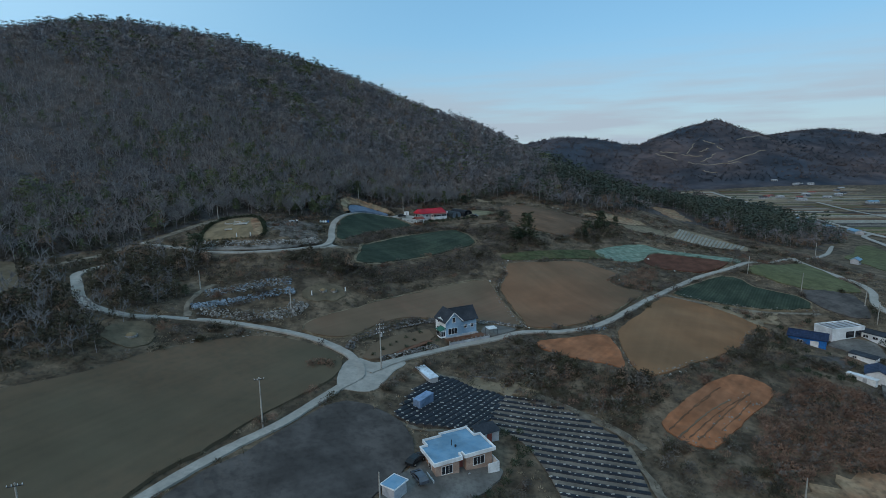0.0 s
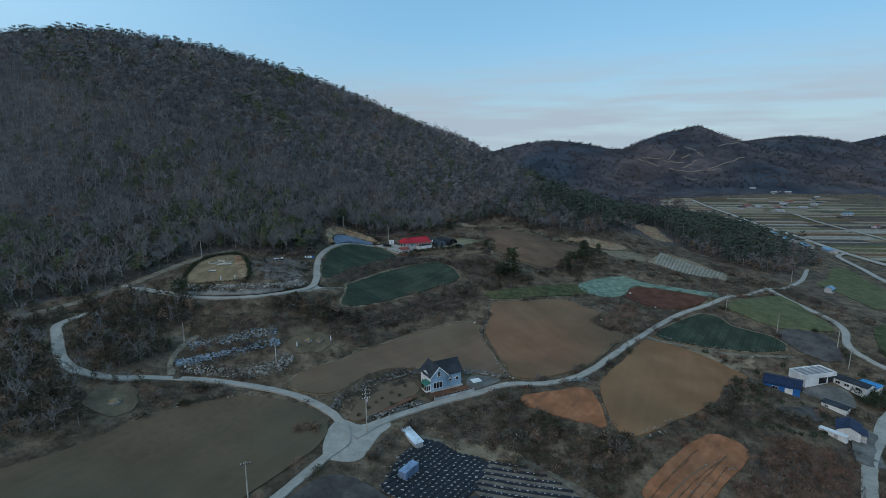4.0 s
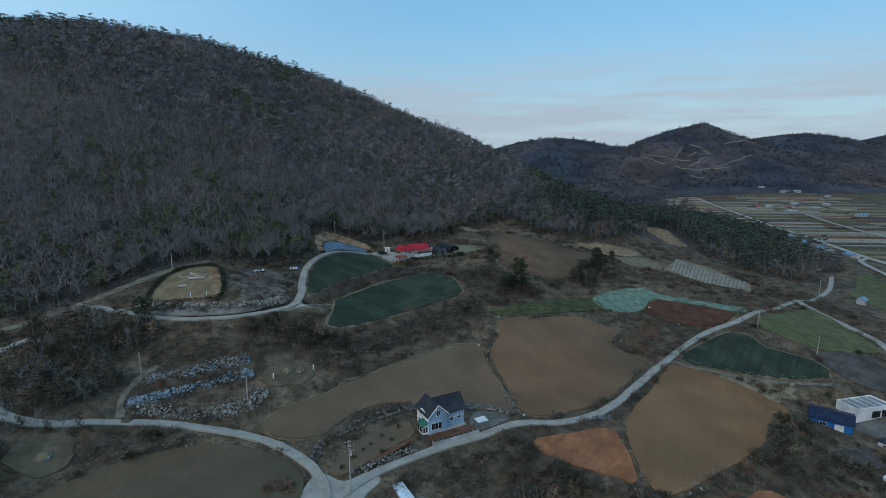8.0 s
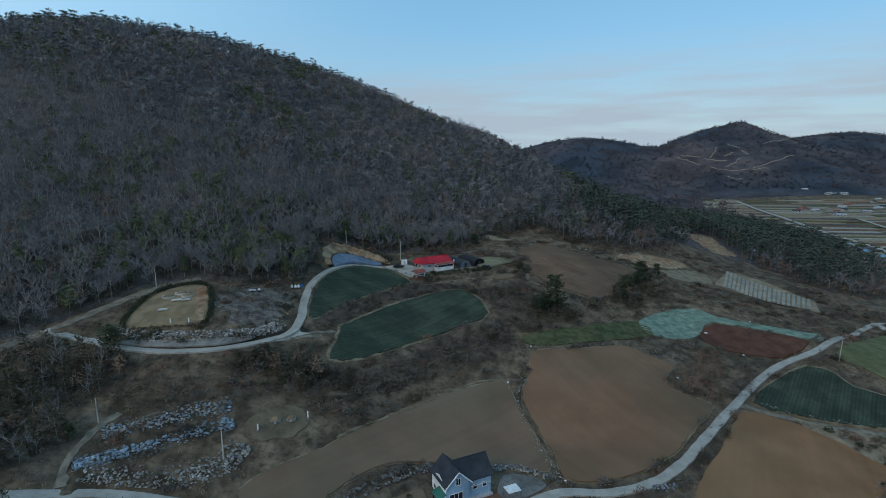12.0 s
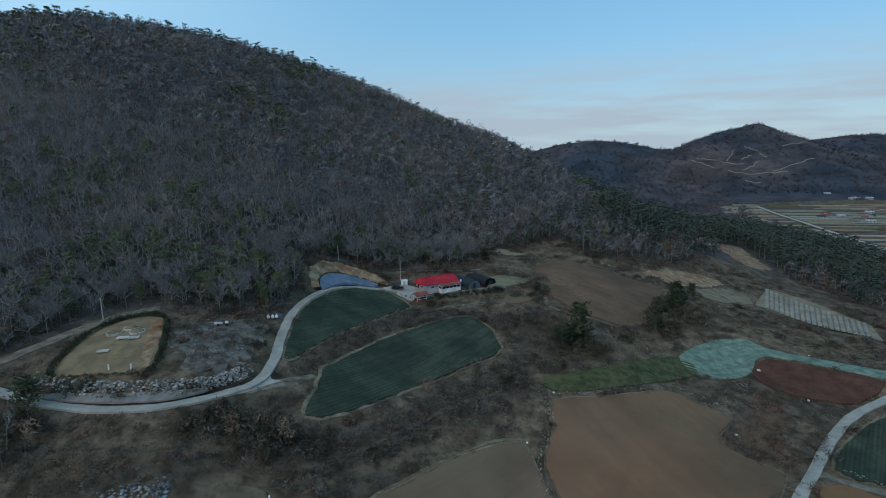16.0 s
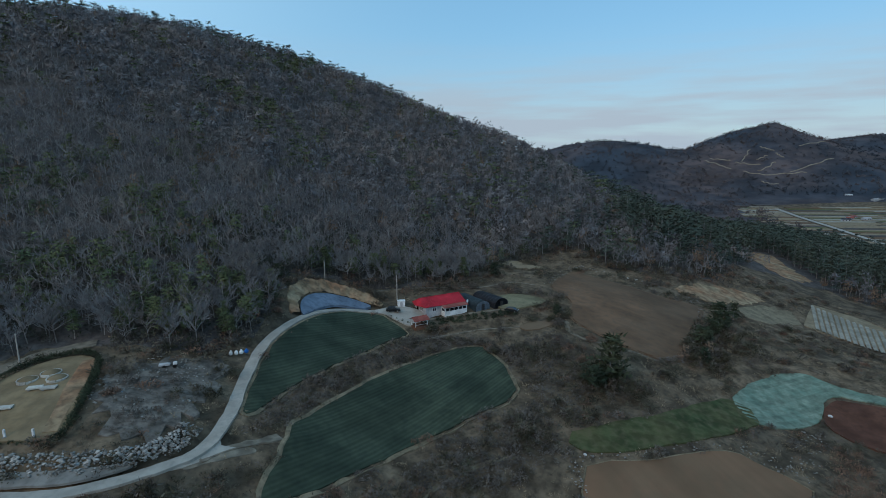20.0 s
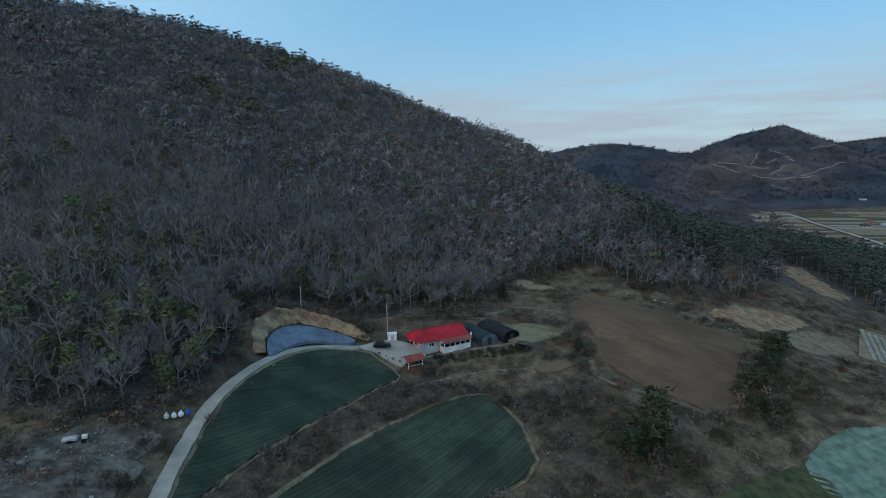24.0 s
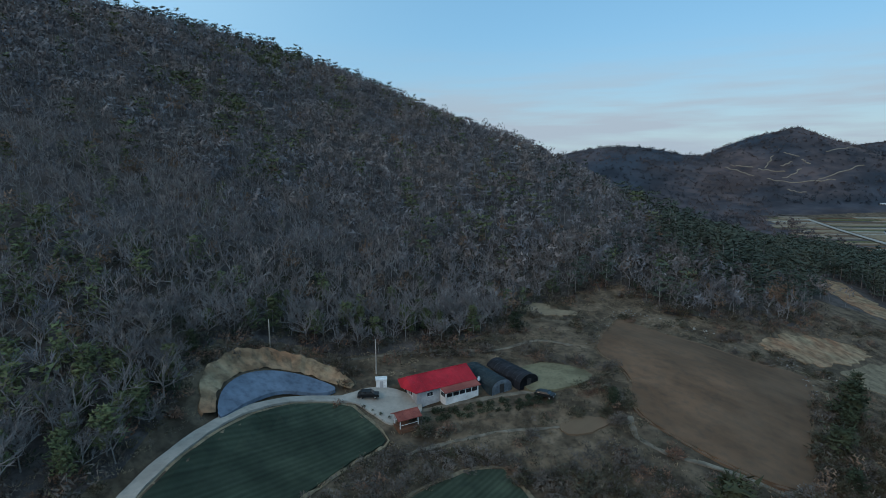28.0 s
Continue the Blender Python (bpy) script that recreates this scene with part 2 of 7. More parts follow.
M_YARD = mat("worn_concrete_yard", (0.115, 0.110, 0.104), (0.150, 0.145, 0.138), 0.2, c=(0.085, 0.08, 0.075), fine=1.2)
M_OLIVE = mat("olive_meadow", (0.085, 0.090, 0.045), (0.105, 0.108, 0.055), 0.05, c=(0.07, 0.07, 0.04), fine=0.9)
M_GRASSGREEN = mat("short_green_grass", (0.040, 0.056, 0.026), (0.072, 0.074, 0.036), 0.12, c=(0.075, 0.066, 0.040), fine=0.7, mottle=(0.35, 0.7, 1.2))
M_TURQ = mat("pale_green_cover", (0.105, 0.162, 0.130), (0.165, 0.212, 0.170), 0.25, 0.7, c=(0.10, 0.140, 0.108), fine=0.9, streak=(25, 0.9, 0.2), mottle=(0.4, 0.75, 1.15))
M_MAROON = mat("dark_red_soil", (0.078, 0.037, 0.027), (0.095, 0.045, 0.031), 0.1, c=(0.062, 0.032, 0.025), fine=1.0)
M_PALE = mat("pale_mulch_film", (0.225, 0.212, 0.178), (0.27, 0.252, 0.215), 0.1, 0.7, c=(0.18, 0.165, 0.14), fine=1.2)
M_LAWN = mat("dry_lawn", (0.160, 0.124, 0.080), (0.196, 0.146, 0.088), 0.12, c=(0.145, 0.116, 0.076), fine=0.8, bump=0.15)
M_PALEGRASS = mat("pale_olive_grass", (0.135, 0.128, 0.085), (0.165, 0.152, 0.10), 0.15, c=(0.11, 0.10, 0.07), fine=1.6)
M_STONY = mat("grey_stony_ground", (0.098, 0.088, 0.080), (0.150, 0.134, 0.120), 0.1, c=(0.050, 0.046, 0.043), fine=1.0, bump=0.8, mottle=(0.4, 0.65, 1.25))
M_GRANITE = mat("pale_granite", (0.36, 0.35, 0.325), (0.43, 0.415, 0.385), 0.8, 0.8, c=(0.26, 0.25, 0.235), fine=3.0, bump=0.2)
M_MULCHSOIL = mat("grey_mulched_soil", (0.128, 0.110, 0.094), (0.160, 0.138, 0.116), 0.3, c=(0.095, 0.082, 0.07), fine=1.2)
M_RUTS = mat("damp_rut", (0.105, 0.062, 0.040), (0.135, 0.078, 0.048), 0.4, c=(0.085, 0.055, 0.04), fine=1.5)
M_GREYFIELD = mat("grey_fallow", (0.064, 0.059, 0.057), (0.092, 0.082, 0.077), 0.05, c=(0.048, 0.044, 0.043), fine=0.8, streak=(30, 0.6, 0.1), mottle=(0.15, 0.75, 1.2))
M_FURROW = mat("dry_furrow", (0.20, 0.165, 0.13), (0.24, 0.205, 0.165), 0.3, fine=1.5)
M_FILM = mat("black_plastic_film", (0.008, 0.010, 0.015), (0.012, 0.014, 0.020), 0.5, 0.55, c=(0.02, 0.022, 0.03), fine=2.0, bump=0.3, spec=0.22)
M_STONE = mat("grey_boulder", (0.19, 0.184, 0.178), (0.32, 0.308, 0.29), 0.6, 0.85, c=(0.09, 0.087, 0.083), fine=2.5, vary=0.35)
M_DARKROCK = mat("dark_garden_rock", (0.085, 0.083, 0.084), (0.165, 0.158, 0.152), 0.6, 0.85, c=(0.050, 0.049, 0.049), fine=2.0, vary=0.4)
M_BLUESTONE = mat("pale_blue_stone", (0.15, 0.20, 0.255), (0.25, 0.31, 0.365), 0.6, 0.8, c=(0.10, 0.12, 0.14), fine=2.5, vary=0.35)
M_WHITE = mat("white_paint", (0.56, 0.58, 0.60), (0.64, 0.65, 0.66), 0.4, 0.6, c=(0.46, 0.47, 0.48), fine=2.0, bump=0.05)
M_SLATE = mat("dark_slate_roof", (0.028, 0.033, 0.042), (0.042, 0.047, 0.057), 0.5, 0.6, c=(0.02, 0.024, 0.03), fine=5.0, bump=0.3)
M_REDROOF = mat("red_painted_metal", (0.375, 0.022, 0.036), (0.315, 0.021, 0.033), 0.3, 0.45, c=(0.26, 0.022, 0.032), fine=1.0, bump=0.05)
M_RUST = mat("brown_red_roof", (0.20, 0.062, 0.052), (0.25, 0.082, 0.068), 0.5, 0.6, c=(0.15, 0.05, 0.045), fine=2.0, bump=0.1)
M_BLUEWALL = mat("pale_blue_siding", (0.19, 0.29, 0.40), (0.225, 0.335, 0.445), 0.4, 0.7, c=(0.17, 0.26, 0.36), fine=2.0, bump=0.05)
M_BRICK = mat("pinkish_brick", (0.30, 0.215, 0.175), (0.36, 0.265, 0.215), 0.7, 0.9, c=(0.24, 0.17, 0.14), fine=4.0)
M_BLUEROOF = mat("blue_painted_roof", (0.13, 0.24, 0.34), (0.17, 0.285, 0.385), 0.3, 0.5, c=(0.10, 0.22, 0.34), fine=1.2, bump=0.05)
M_NAVY = mat("navy_metal_roof", (0.016, 0.024, 0.055), (0.026, 0.036, 0.075), 0.4, 0.4, fine=1.0, bump=0.05)
M_BRIGHTBLUE = mat("bright_blue_tarpaulin", (0.02, 0.115, 0.36), (0.03, 0.15, 0.43), 0.4, 0.5, fine=1.5, bump=0.2)
M_GLASS = mat("dark_window_glass", (0.012, 0.016, 0.022), (0.018, 0.022, 0.030), 0.5, 0.08, fine=1.0, bump=0.0, spec=0.6)
M_NET = mat("black_shade_net", (0.012, 0.013, 0.016), (0.022, 0.024, 0.030), 0.5, 0.55, c=(0.03, 0.032, 0.04), fine=1.5, bump=0.3)
M_GREYWALL = mat("grey_render", (0.30, 0.31, 0.33), (0.36, 0.37, 0.39), 0.4, 0.85, c=(0.25, 0.25, 0.26), fine=1.5)
M_POLE = mat("concrete_pole", (0.31, 0.295, 0.27), (0.37, 0.352, 0.325), 0.8, 0.85, fine=3.0, bump=0.1)
M_STEEL = mat("dark_steel", (0.06, 0.06, 0.065), (0.08, 0.08, 0.085), 1.0, 0.5, metal=0.6, fine=3.0, bump=0.0)
M_CARBLACK = mat("black_car_paint", (0.010, 0.011, 0.013), (0.013, 0.014, 0.016), 0.5, 0.38, fine=2.0, bump=0.0, spec=0.3)
M_CARGREY = mat("blue_grey_car_paint", (0.06, 0.07, 0.09), (0.07, 0.08, 0.10), 0.5, 0.25, fine=2.0, bump=0.0, spec=0.6)
M_RUBBER = mat("tyre_rubber", (0.012, 0.012, 0.012), (0.02, 0.02, 0.02), 2.0, 0.9, fine=4.0, bump=0.0)
M_WOOD = mat("brown_deck_wood", (0.105, 0.056, 0.040), (0.14, 0.074, 0.05), 0.8, 0.8, c=(0.13, 0.07, 0.045), fine=3.0)
M_GREENROOF = mat("dark_green_roof", (0.03, 0.115, 0.09), (0.04, 0.14, 0.105), 0.5, 0.5, fine=2.0, bump=0.05)
M_CLAYCUT = mat("cut_clay_bank", (0.245, 0.130, 0.076), (0.270, 0.212, 0.140), 0.11, c=(0.12, 0.085, 0.060), fine=0.8, bump=1.0, mottle=(0.3, 0.66, 1.15))
# bluish cast of distance haze put into the far hills' colours
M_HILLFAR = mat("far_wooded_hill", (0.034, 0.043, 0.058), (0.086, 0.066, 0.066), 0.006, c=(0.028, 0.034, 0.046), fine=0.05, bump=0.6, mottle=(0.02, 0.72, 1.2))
M_BARK = mat("grey_bark", (0.160, 0.152, 0.152), (0.225, 0.215, 0.215), 0.5, fine=4.0)
# haze and skylight over the hill put into the twigs as a blue cast
M_TWIG = island_mat("bare_twigs", [(0.098, 0.100, 0.114), (0.154, 0.146, 0.152), (0.110, 0.115, 0.132), (0.168, 0.148, 0.144), (0.114, 0.120, 0.136), (0.154, 0.154, 0.166)], 0.014, lo=0.94, hi=1.06, clump=0.13, soft=(0.52, 1.38))
M_FINETWIG = island_mat("fine_bare_twigs", [(0.112, 0.114, 0.128), (0.172, 0.168, 0.176), (0.128, 0.128, 0.138), (0.165, 0.140, 0.124)], 0.05, lo=0.88, hi=1.12)
M_PINE = island_mat("pine_needles", [(0.054, 0.074, 0.043), (0.082, 0.100, 0.052), (0.102, 0.112, 0.056)], 0.05, lo=0.85, hi=1.15)
M_DARKPINE = island_mat("blue_green_pine_needles", [(0.034, 0.049, 0.046), (0.050, 0.066, 0.054), (0.068, 0.076, 0.058)], 0.03, lo=0.88, hi=1.12, clump=0.14)
M_EVERGREEN = island_mat("evergreen_leaves", [(0.022, 0.032, 0.022), (0.036, 0.046, 0.028), (0.050, 0.054, 0.032)], 0.1, lo=0.75, hi=1.25, clump=0.35)
M_OAKLEAF = island_mat("withered_oak_leaves", [(0.105, 0.076, 0.058), (0.165, 0.112, 0.082), (0.125, 0.094, 0.074)], 0.08, lo=0.8, hi=1.2)
M_BUSH = island_mat("dry_brush", [(0.060, 0.053, 0.046), (0.112, 0.094, 0.074), (0.066, 0.063, 0.046), (0.122, 0.098, 0.078)], 0.07, lo=0.84, hi=1.16, clump=0.4, soft=(0.55, 1.35))
# undergrowth's own dark tones, deepened for the shade in gaps between trees
M_UNDER = island_mat("dark_undergrowth", [(0.044, 0.042, 0.040), (0.078, 0.068, 0.060), (0.048, 0.052, 0.040)], 0.09, lo=0.8, hi=1.2)
M_LAWNDARK = mat("shaded_rough_lawn", (0.100, 0.082, 0.058), (0.124, 0.099, 0.068), 0.2, c=(0.075, 0.063, 0.046), fine=0.9)
M_RUSSET = island_mat("russet_brush", [(0.120, 0.070, 0.052), (0.168, 0.100, 0.072), (0.118, 0.078, 0.060)], 0.08, lo=0.86, hi=1.14, clump=0.4, soft=(0.55, 1.3))
M_GREYBRUSH = island_mat("grey_bare_brush", [(0.074, 0.065, 0.060), (0.112, 0.097, 0.088), (0.084, 0.070, 0.060)], 0.07, lo=0.86, hi=1.14, clump=0.4, soft=(0.55, 1.3))
M_OLIVEBRUSH = island_mat("dark_olive_brush", [(0.032, 0.032, 0.023), (0.058, 0.052, 0.035), (0.046, 0.046, 0.029)], 0.09, lo=0.82, hi=1.2, clump=0.4, soft=(0.55, 1.3))
# far crowns carry the same haze blue in their colours
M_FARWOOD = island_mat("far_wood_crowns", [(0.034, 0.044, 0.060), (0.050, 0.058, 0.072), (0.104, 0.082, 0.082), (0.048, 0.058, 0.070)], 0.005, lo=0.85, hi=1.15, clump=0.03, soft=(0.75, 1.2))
M_STRAW = island_mat("dry_straw_grass", [(0.142, 0.113, 0.080), (0.205, 0.165, 0.116), (0.120, 0.096, 0.070)], 0.05, lo=0.75, hi=1.3, clump=0.5)

# ---- lie of the land: spot heights (x, y, z) ----
VALLEY = [(-79, 140, 18), (-22, 132, 7), (25, 158, 5.8), (90, 209, 5.9), (163, 272, 3.5), (50, 134, 2.6), (86, 131, -2.5), (-32, 105, 6.5), (-16, 131, 5.4), (43, 109, -4), (38, 105, -3.2),
          (52, 117, -2.2), (23, 136, 0.7), (-80, 129, 16), (-92, 134, 22.5), (142, 195, -1), (100, 159, 0.9), (-57, 144, 12.8), (-39, 155, 10.8), (128, 183, -6.5), (145, 160, -9), (0, 30, -8),
          (-120, 30, 8), (120, 30, -15), (250, 150, -14), (300, 300, -14), (240, 400, -2), (-160, 120, 24), (-150, 180, 30), (420, 600, -14)]
TERRACES = [(-39, 170, 17), (-49, 171, 20), (26, 220, 15), (26, 180, 3.8), (92, 249, 8.8), (142, 253, 8.9), (-92, 190, 29), (-55, 169, 21.7), (-23, 184, 14.8), (-32, 193, 21.6), (14, 240, 21.2),
            (51, 225, 15.2), (129, 340, 11.8), (168, 294, 5.5), (-84, 176, 22.6), (-93, 226, 35.5), (-68, 206, 34.6), (-40, 225, 26.3), (-20, 275, 26.5), (116, 278, 13.6), (153, 305, 3.6), (-67, 196, 32)]
UPPER = [(-55, 236, 32), (7, 264, 23.5), (34, 240, 20), (105, 279, 14.2), (37, 322, 31), (-20, 284, 29.3), (-40, 287, 33), (21, 275, 26.5), (28, 345, 31.5), (44, 333, 28.5), (76, 297, 21.5), (158, 414, 15),
         (-40, 203, 26.5), (76, 256, 13.9), (-50, 242, 33.5), (28, 217, 17), (-90, 217, 36.2), (-73, 188, 28.5), (-44, 262, 33)]
HILL = [(-62, 250, 38), (-80, 277, 49), (-63, 317, 51), (-90, 338, 64), (-128, 354, 82), (-38, 349, 45), (-2, 371, 40), (-38, 498, 88), (44, 407, 47), (73, 403, 42), (89, 369, 30), (-311, 508, 177),
        (-117, 640, 144), (20, 518, 88), (-300, 250, 70), (-450, 450, 144), (-200, 400, 128), (-300, 640, 160), (20, 700, 60), (160, 440, 17), (-450, 200, 60), (150, 560, 22), (-200, 580, 168), (-40, 600, 114), (-400, 560, 171),
        (-48, 292, 39.5), (-56, 277, 42), (300, 450, -7), (330, 560, -8), (240, 500, 5), (340, 400, -14)]
SPOTS = np.array(VALLEY + TERRACES + UPPER + HILL, float)


def bent(d):
    return np.where(d > 0, d * d * np.log(d + 1e-9), 0)


SX = SPOTS[:, :2] / 100
kern = bent(np.linalg.norm(SX[:, None] - SX[None], axis=2)) + 0.02 * np.eye(len(SX))
lin = np.hstack([np.ones((len(SX), 1)), SX])
SW = np.linalg.solve(np.block([[kern, lin], [lin.T, np.zeros((3, 3))]]), np.concatenate([SPOTS[:, 2], np.zeros(3)]))


def sheet(x, y):
    """The thin bent sheet through the spot heights."""
    x, y = np.asarray(x, float).ravel() / 100, np.asarray(y, float).ravel() / 100
    out = np.empty(len(x))
    for k in range(0, len(x), 4000):
        s = slice(k, k + 4000)
        d = np.hypot(x[s, None] - SX[None, :, 0], y[s, None] - SX[None, :, 1])
        out[s] = bent(d) @ SW[:len(SX)] + SW[-3] + SW[-2] * x[s] + SW[-1] * y[s]
    return out


def step(v):
    v = np.clip(v, 0, 1)
    return v * v * (3 - 2 * v)


FAR_HILLS = [(705, 1430, 137, 195, 178), (698, 1425, 150, 90, 120), (1000, 1500, 117, 270, 220), (1400, 1500, 122, 300, 250), (340, 1500, 103, 260, 195), (60, 1500, 88, 250, 240), (-500, 1300, 120, 400, 300), (1500, 700, 60, 200, 500)]


def far_land(x, y):
    z = np.full(len(x), -14.0)
    for cx, cy, hh, sx, sy in FAR_HILLS:
        z = np.maximum(z, -22 + (hh + 22) * np.exp(-0.5 * (((x - cx) / sx) ** 2 + ((y - cy) / sy) ** 2)))
    return z


def land(x, y):
    """Height of the ground at x, y (arrays)."""
    x, y = np.asarray(x, float).ravel(), np.asarray(y, float).ravel()
    out_x = np.maximum(np.maximum(-420 - x, 0), np.maximum(x - 310, 0))
    out_y = np.maximum(np.maximum(-20 - y, 0), np.maximum(y - 660, 0))
    w = step(np.hypot(out_x, out_y) / 160)
    near = np.where(w < 1, np.maximum(sheet(np.clip(x, -600, 430), np.clip(y, -190, 830)), -14.5), 0)
    return near * (1 - w) + far_land(x, y) * w


def h(x, y):
    return float(land([x], [y])[0])


# ---- helpers of this scene ----
def link_mesh(name, verts, faces, material, parent=None, label=""):
    me = bpy.data.meshes.new(name)
    me.from_pydata(verts, [], faces)
    me.update()
    me.materials.append(material)
    ob = new(name, me)
    if parent:
        ob.parent = parent
    if label:
        tagged(ob, label)
    return ob


def tri_mesh(name, verts, tris, materials, index=None):
    """A mesh object out of numpy arrays of points and triangles."""
    me = bpy.data.meshes.new(name)
    me.vertices.add(len(verts))
    me.vertices.foreach_set("co", np.asarray(verts, np.float32).ravel())
    me.loops.add(len(tris) * 3)
    me.loops.foreach_set("vertex_index", np.asarray(tris, np.int32).ravel())
    me.polygons.add(len(tris))
    me.polygons.foreach_set("loop_start", np.arange(0, len(tris) * 3, 3, dtype=np.int32))
    for m in materials:
        me.materials.append(m)
    if index is not None:
        me.polygons.foreach_set("material_index", np.asarray(index, np.int32))
    me.update()
    return new(name, me)


def part(name, bm, material, parent, label=""):
    me = bpy.data.meshes.new(name)
    bm.normal_update()
    bm.to_mesh(me)
    bm.free()
    me.materials.append(material)
    ob = new(name, me)
    ob.parent = parent
    if label:
        tagged(ob, label)
    return ob


def thing(name, label, category, x, y, rz=0, z=None, group="", kind=""):
    ob = new(name)
    ob.matrix_world = pose(x, y, h(x, y) if z is None else z, 0, 0, rz)
    return tagged(ob, label, category, group, kind)


def box(bm, x0, x1, y0, y1, z0, z1, bevel=0.0):
    vs = [bm.verts.new(p) for p in ((x0, y0, z0), (x1, y0, z0), (x1, y1, z0), (x0, y1, z0), (x0, y0, z1), (x1, y0, z1), (x1, y1, z1), (x0, y1, z1))]
    fs = [bm.faces.new([vs[k] for k in q]) for q in ((3, 2, 1, 0), (4, 5, 6, 7), (0, 1, 5, 4), (1, 2, 6, 5), (2, 3, 7, 6), (3, 0, 4, 7))]
    if bevel:
        bmesh.ops.bevel(bm, geom=list({e for f in fs for e in f.edges}), offset=bevel, segments=1, affect="EDGES")
    return bm


def boxed(*args, bevel=0.0):
    return box(bmesh.new(), *args, bevel=bevel)


def prism(bm, outline, z0, z1):
    """An upright block over an outline (anticlockwise)."""
    lo, hi = [bm.verts.new((x, y, z0)) for x, y in outline], [bm.verts.new((x, y, z1)) for x, y in outline]
    bm.faces.new(hi)
    bm.faces.new(lo[::-1])
    for k in range(len(lo)):
        j = (k + 1) % len(lo)
        bm.faces.new((lo[k], lo[j], hi[j], hi[k]))
    return bm


def slab(bm, a, b, c, d, thick):
    """A plate over four corners (anticlockwise from above), thick downwards."""
    top, low = [bm.verts.new(p) for p in (a, b, c, d)], [bm.verts.new((p[0], p[1], p[2] - thick)) for p in (a, b, c, d)]
    bm.faces.new(top)
    bm.faces.new(low[::-1])
    for k in range(4):
        j = (k + 1) % 4
        bm.faces.new((low[k], low[j], top[j], top[k]))
    return bm


def tube(bm, a, b, r0, r1, n=8):
    a, b = Vector(a), Vector(b)
    q = (b - a).to_track_quat("Z", "Y")
    rings = [[bm.verts.new(p + q @ Vector((r * math.cos(2 * math.pi * k / n), r * math.sin(2 * math.pi * k / n), 0))) for k in range(n)] for p, r in ((a, r0), (b, r1))]
    for k in range(n):
        j = (k + 1) % n
        bm.faces.new((rings[0][k], rings[0][j], rings[1][j], rings[1][k]))
    bm.faces.new(rings[1])
    bm.faces.new(rings[0][::-1])
    return bm


def rounded(points, closed=True, n=4):
    """A smooth line through the points (Catmull-Rom)."""
    p = [np.array(q, float) for q in points]
    out, m = [], len(p)
    for k in range(m if closed else m - 1):
        a, b, c, d = (p[(k + s) % m] if closed else p[min(max(k + s, 0), m - 1)] for s in (-1, 0, 1, 2))
        for s in range(n):
            t = s / n
            out.append(0.5 * (2 * b + (c - a) * t + (2 * a - 5 * b + 4 * c - d) * t * t + (3 * b - a - 3 * c + d) * t ** 3))
    if not closed:
        out.append(p[-1])
    return np.array(out)


def within(x, y, loop):
    """Which of the points lie inside the loop."""
    x, y = np.asarray(x, float), np.asarray(y, float)
    inside = np.zeros(x.shape, bool)
    for (x0, y0), (x1, y1) in zip(loop, np.roll(loop, -1, axis=0)):
        cross = (y0 > y) != (y1 > y)
        inside ^= cross & (x < (x1 - x0) * (y - y0) / (y1 - y0 + 1e-12) + x0)
    return inside


def off_line(x, y, line):
    """Distance of the points from a line of points, and the nearest one's number."""
    best, at = np.full(len(x), 1e9), np.zeros(len(x), int)
    for k, q in enumerate(line):
        d = np.hypot(x - q[0], y - q[1])
        near = d < best
        best[near], at[near] = d[near], k
    return best, at


# ---- plan of roads and fields (x, y) ----
ROADS = {
    "village": (2.6, [(-64, 52), (-50, 79), (-42, 92), (-34, 103), (-26, 119), (-22, 127), (-25, 136), (-31, 142), (-39, 146), (-50, 147), (-63, 146), (-71, 144), (-80, 140.8)]),
    "valley": (2.6, [(-20, 129), (-12, 139.5), (2, 150), (14, 156), (25, 161.5), (36, 162), (47, 165.8), (55.5, 172), (64, 180.5), (80, 197.6), (101, 220), (115, 231), (132, 240), (146, 251), (187, 285), (202, 293), (225, 315), (250, 342), (280, 380)]),
    "hamlet": (3.0, [(190, 287), (188, 270), (188, 252), (188, 236), (184, 223), (174, 209), (172, 200), (178, 185), (190, 165)]),
    "track": (2.6, [(85, 202), (94, 199.5), (106, 198.5), (126, 198), (143, 196)]),
    "upper": (2.7, [(-112, 195), (-104, 192.6), (-96, 190.6), (-88, 188.5), (-79, 187), (-72, 186.3), (-63, 187), (-56, 190), (-49.5, 195.3), (-45.3, 202), (-45.6, 213), (-48.4, 227), (-49.4, 239), (-47.9, 251), (-44.6, 262.5), (-40, 270.8), (-34.4, 276.6), (-27, 280.2)]),
    "west": (3.0, [(-79, 141), (-86, 137.6), (-94, 137.5), (-101, 143), (-110, 155), (-116, 165), (-112, 175)]),
    "dirt": (4.4, [(-135, 165), (-121, 181), (-112, 194), (-103, 207), (-96, 218), (-92, 225), (-84, 230)]),
    "lane": (3.6, [(104, 112), (116, 127), (125, 137), (137, 148), (147, 158), (158, 166), (176, 180)]),
    "spur": (2.2, [(-45, 199), (-40, 205.5), (-35, 211)]),
    "drive": (1.9, [(-73, 145), (-76, 152), (-76, 161), (-74, 166)]),
}
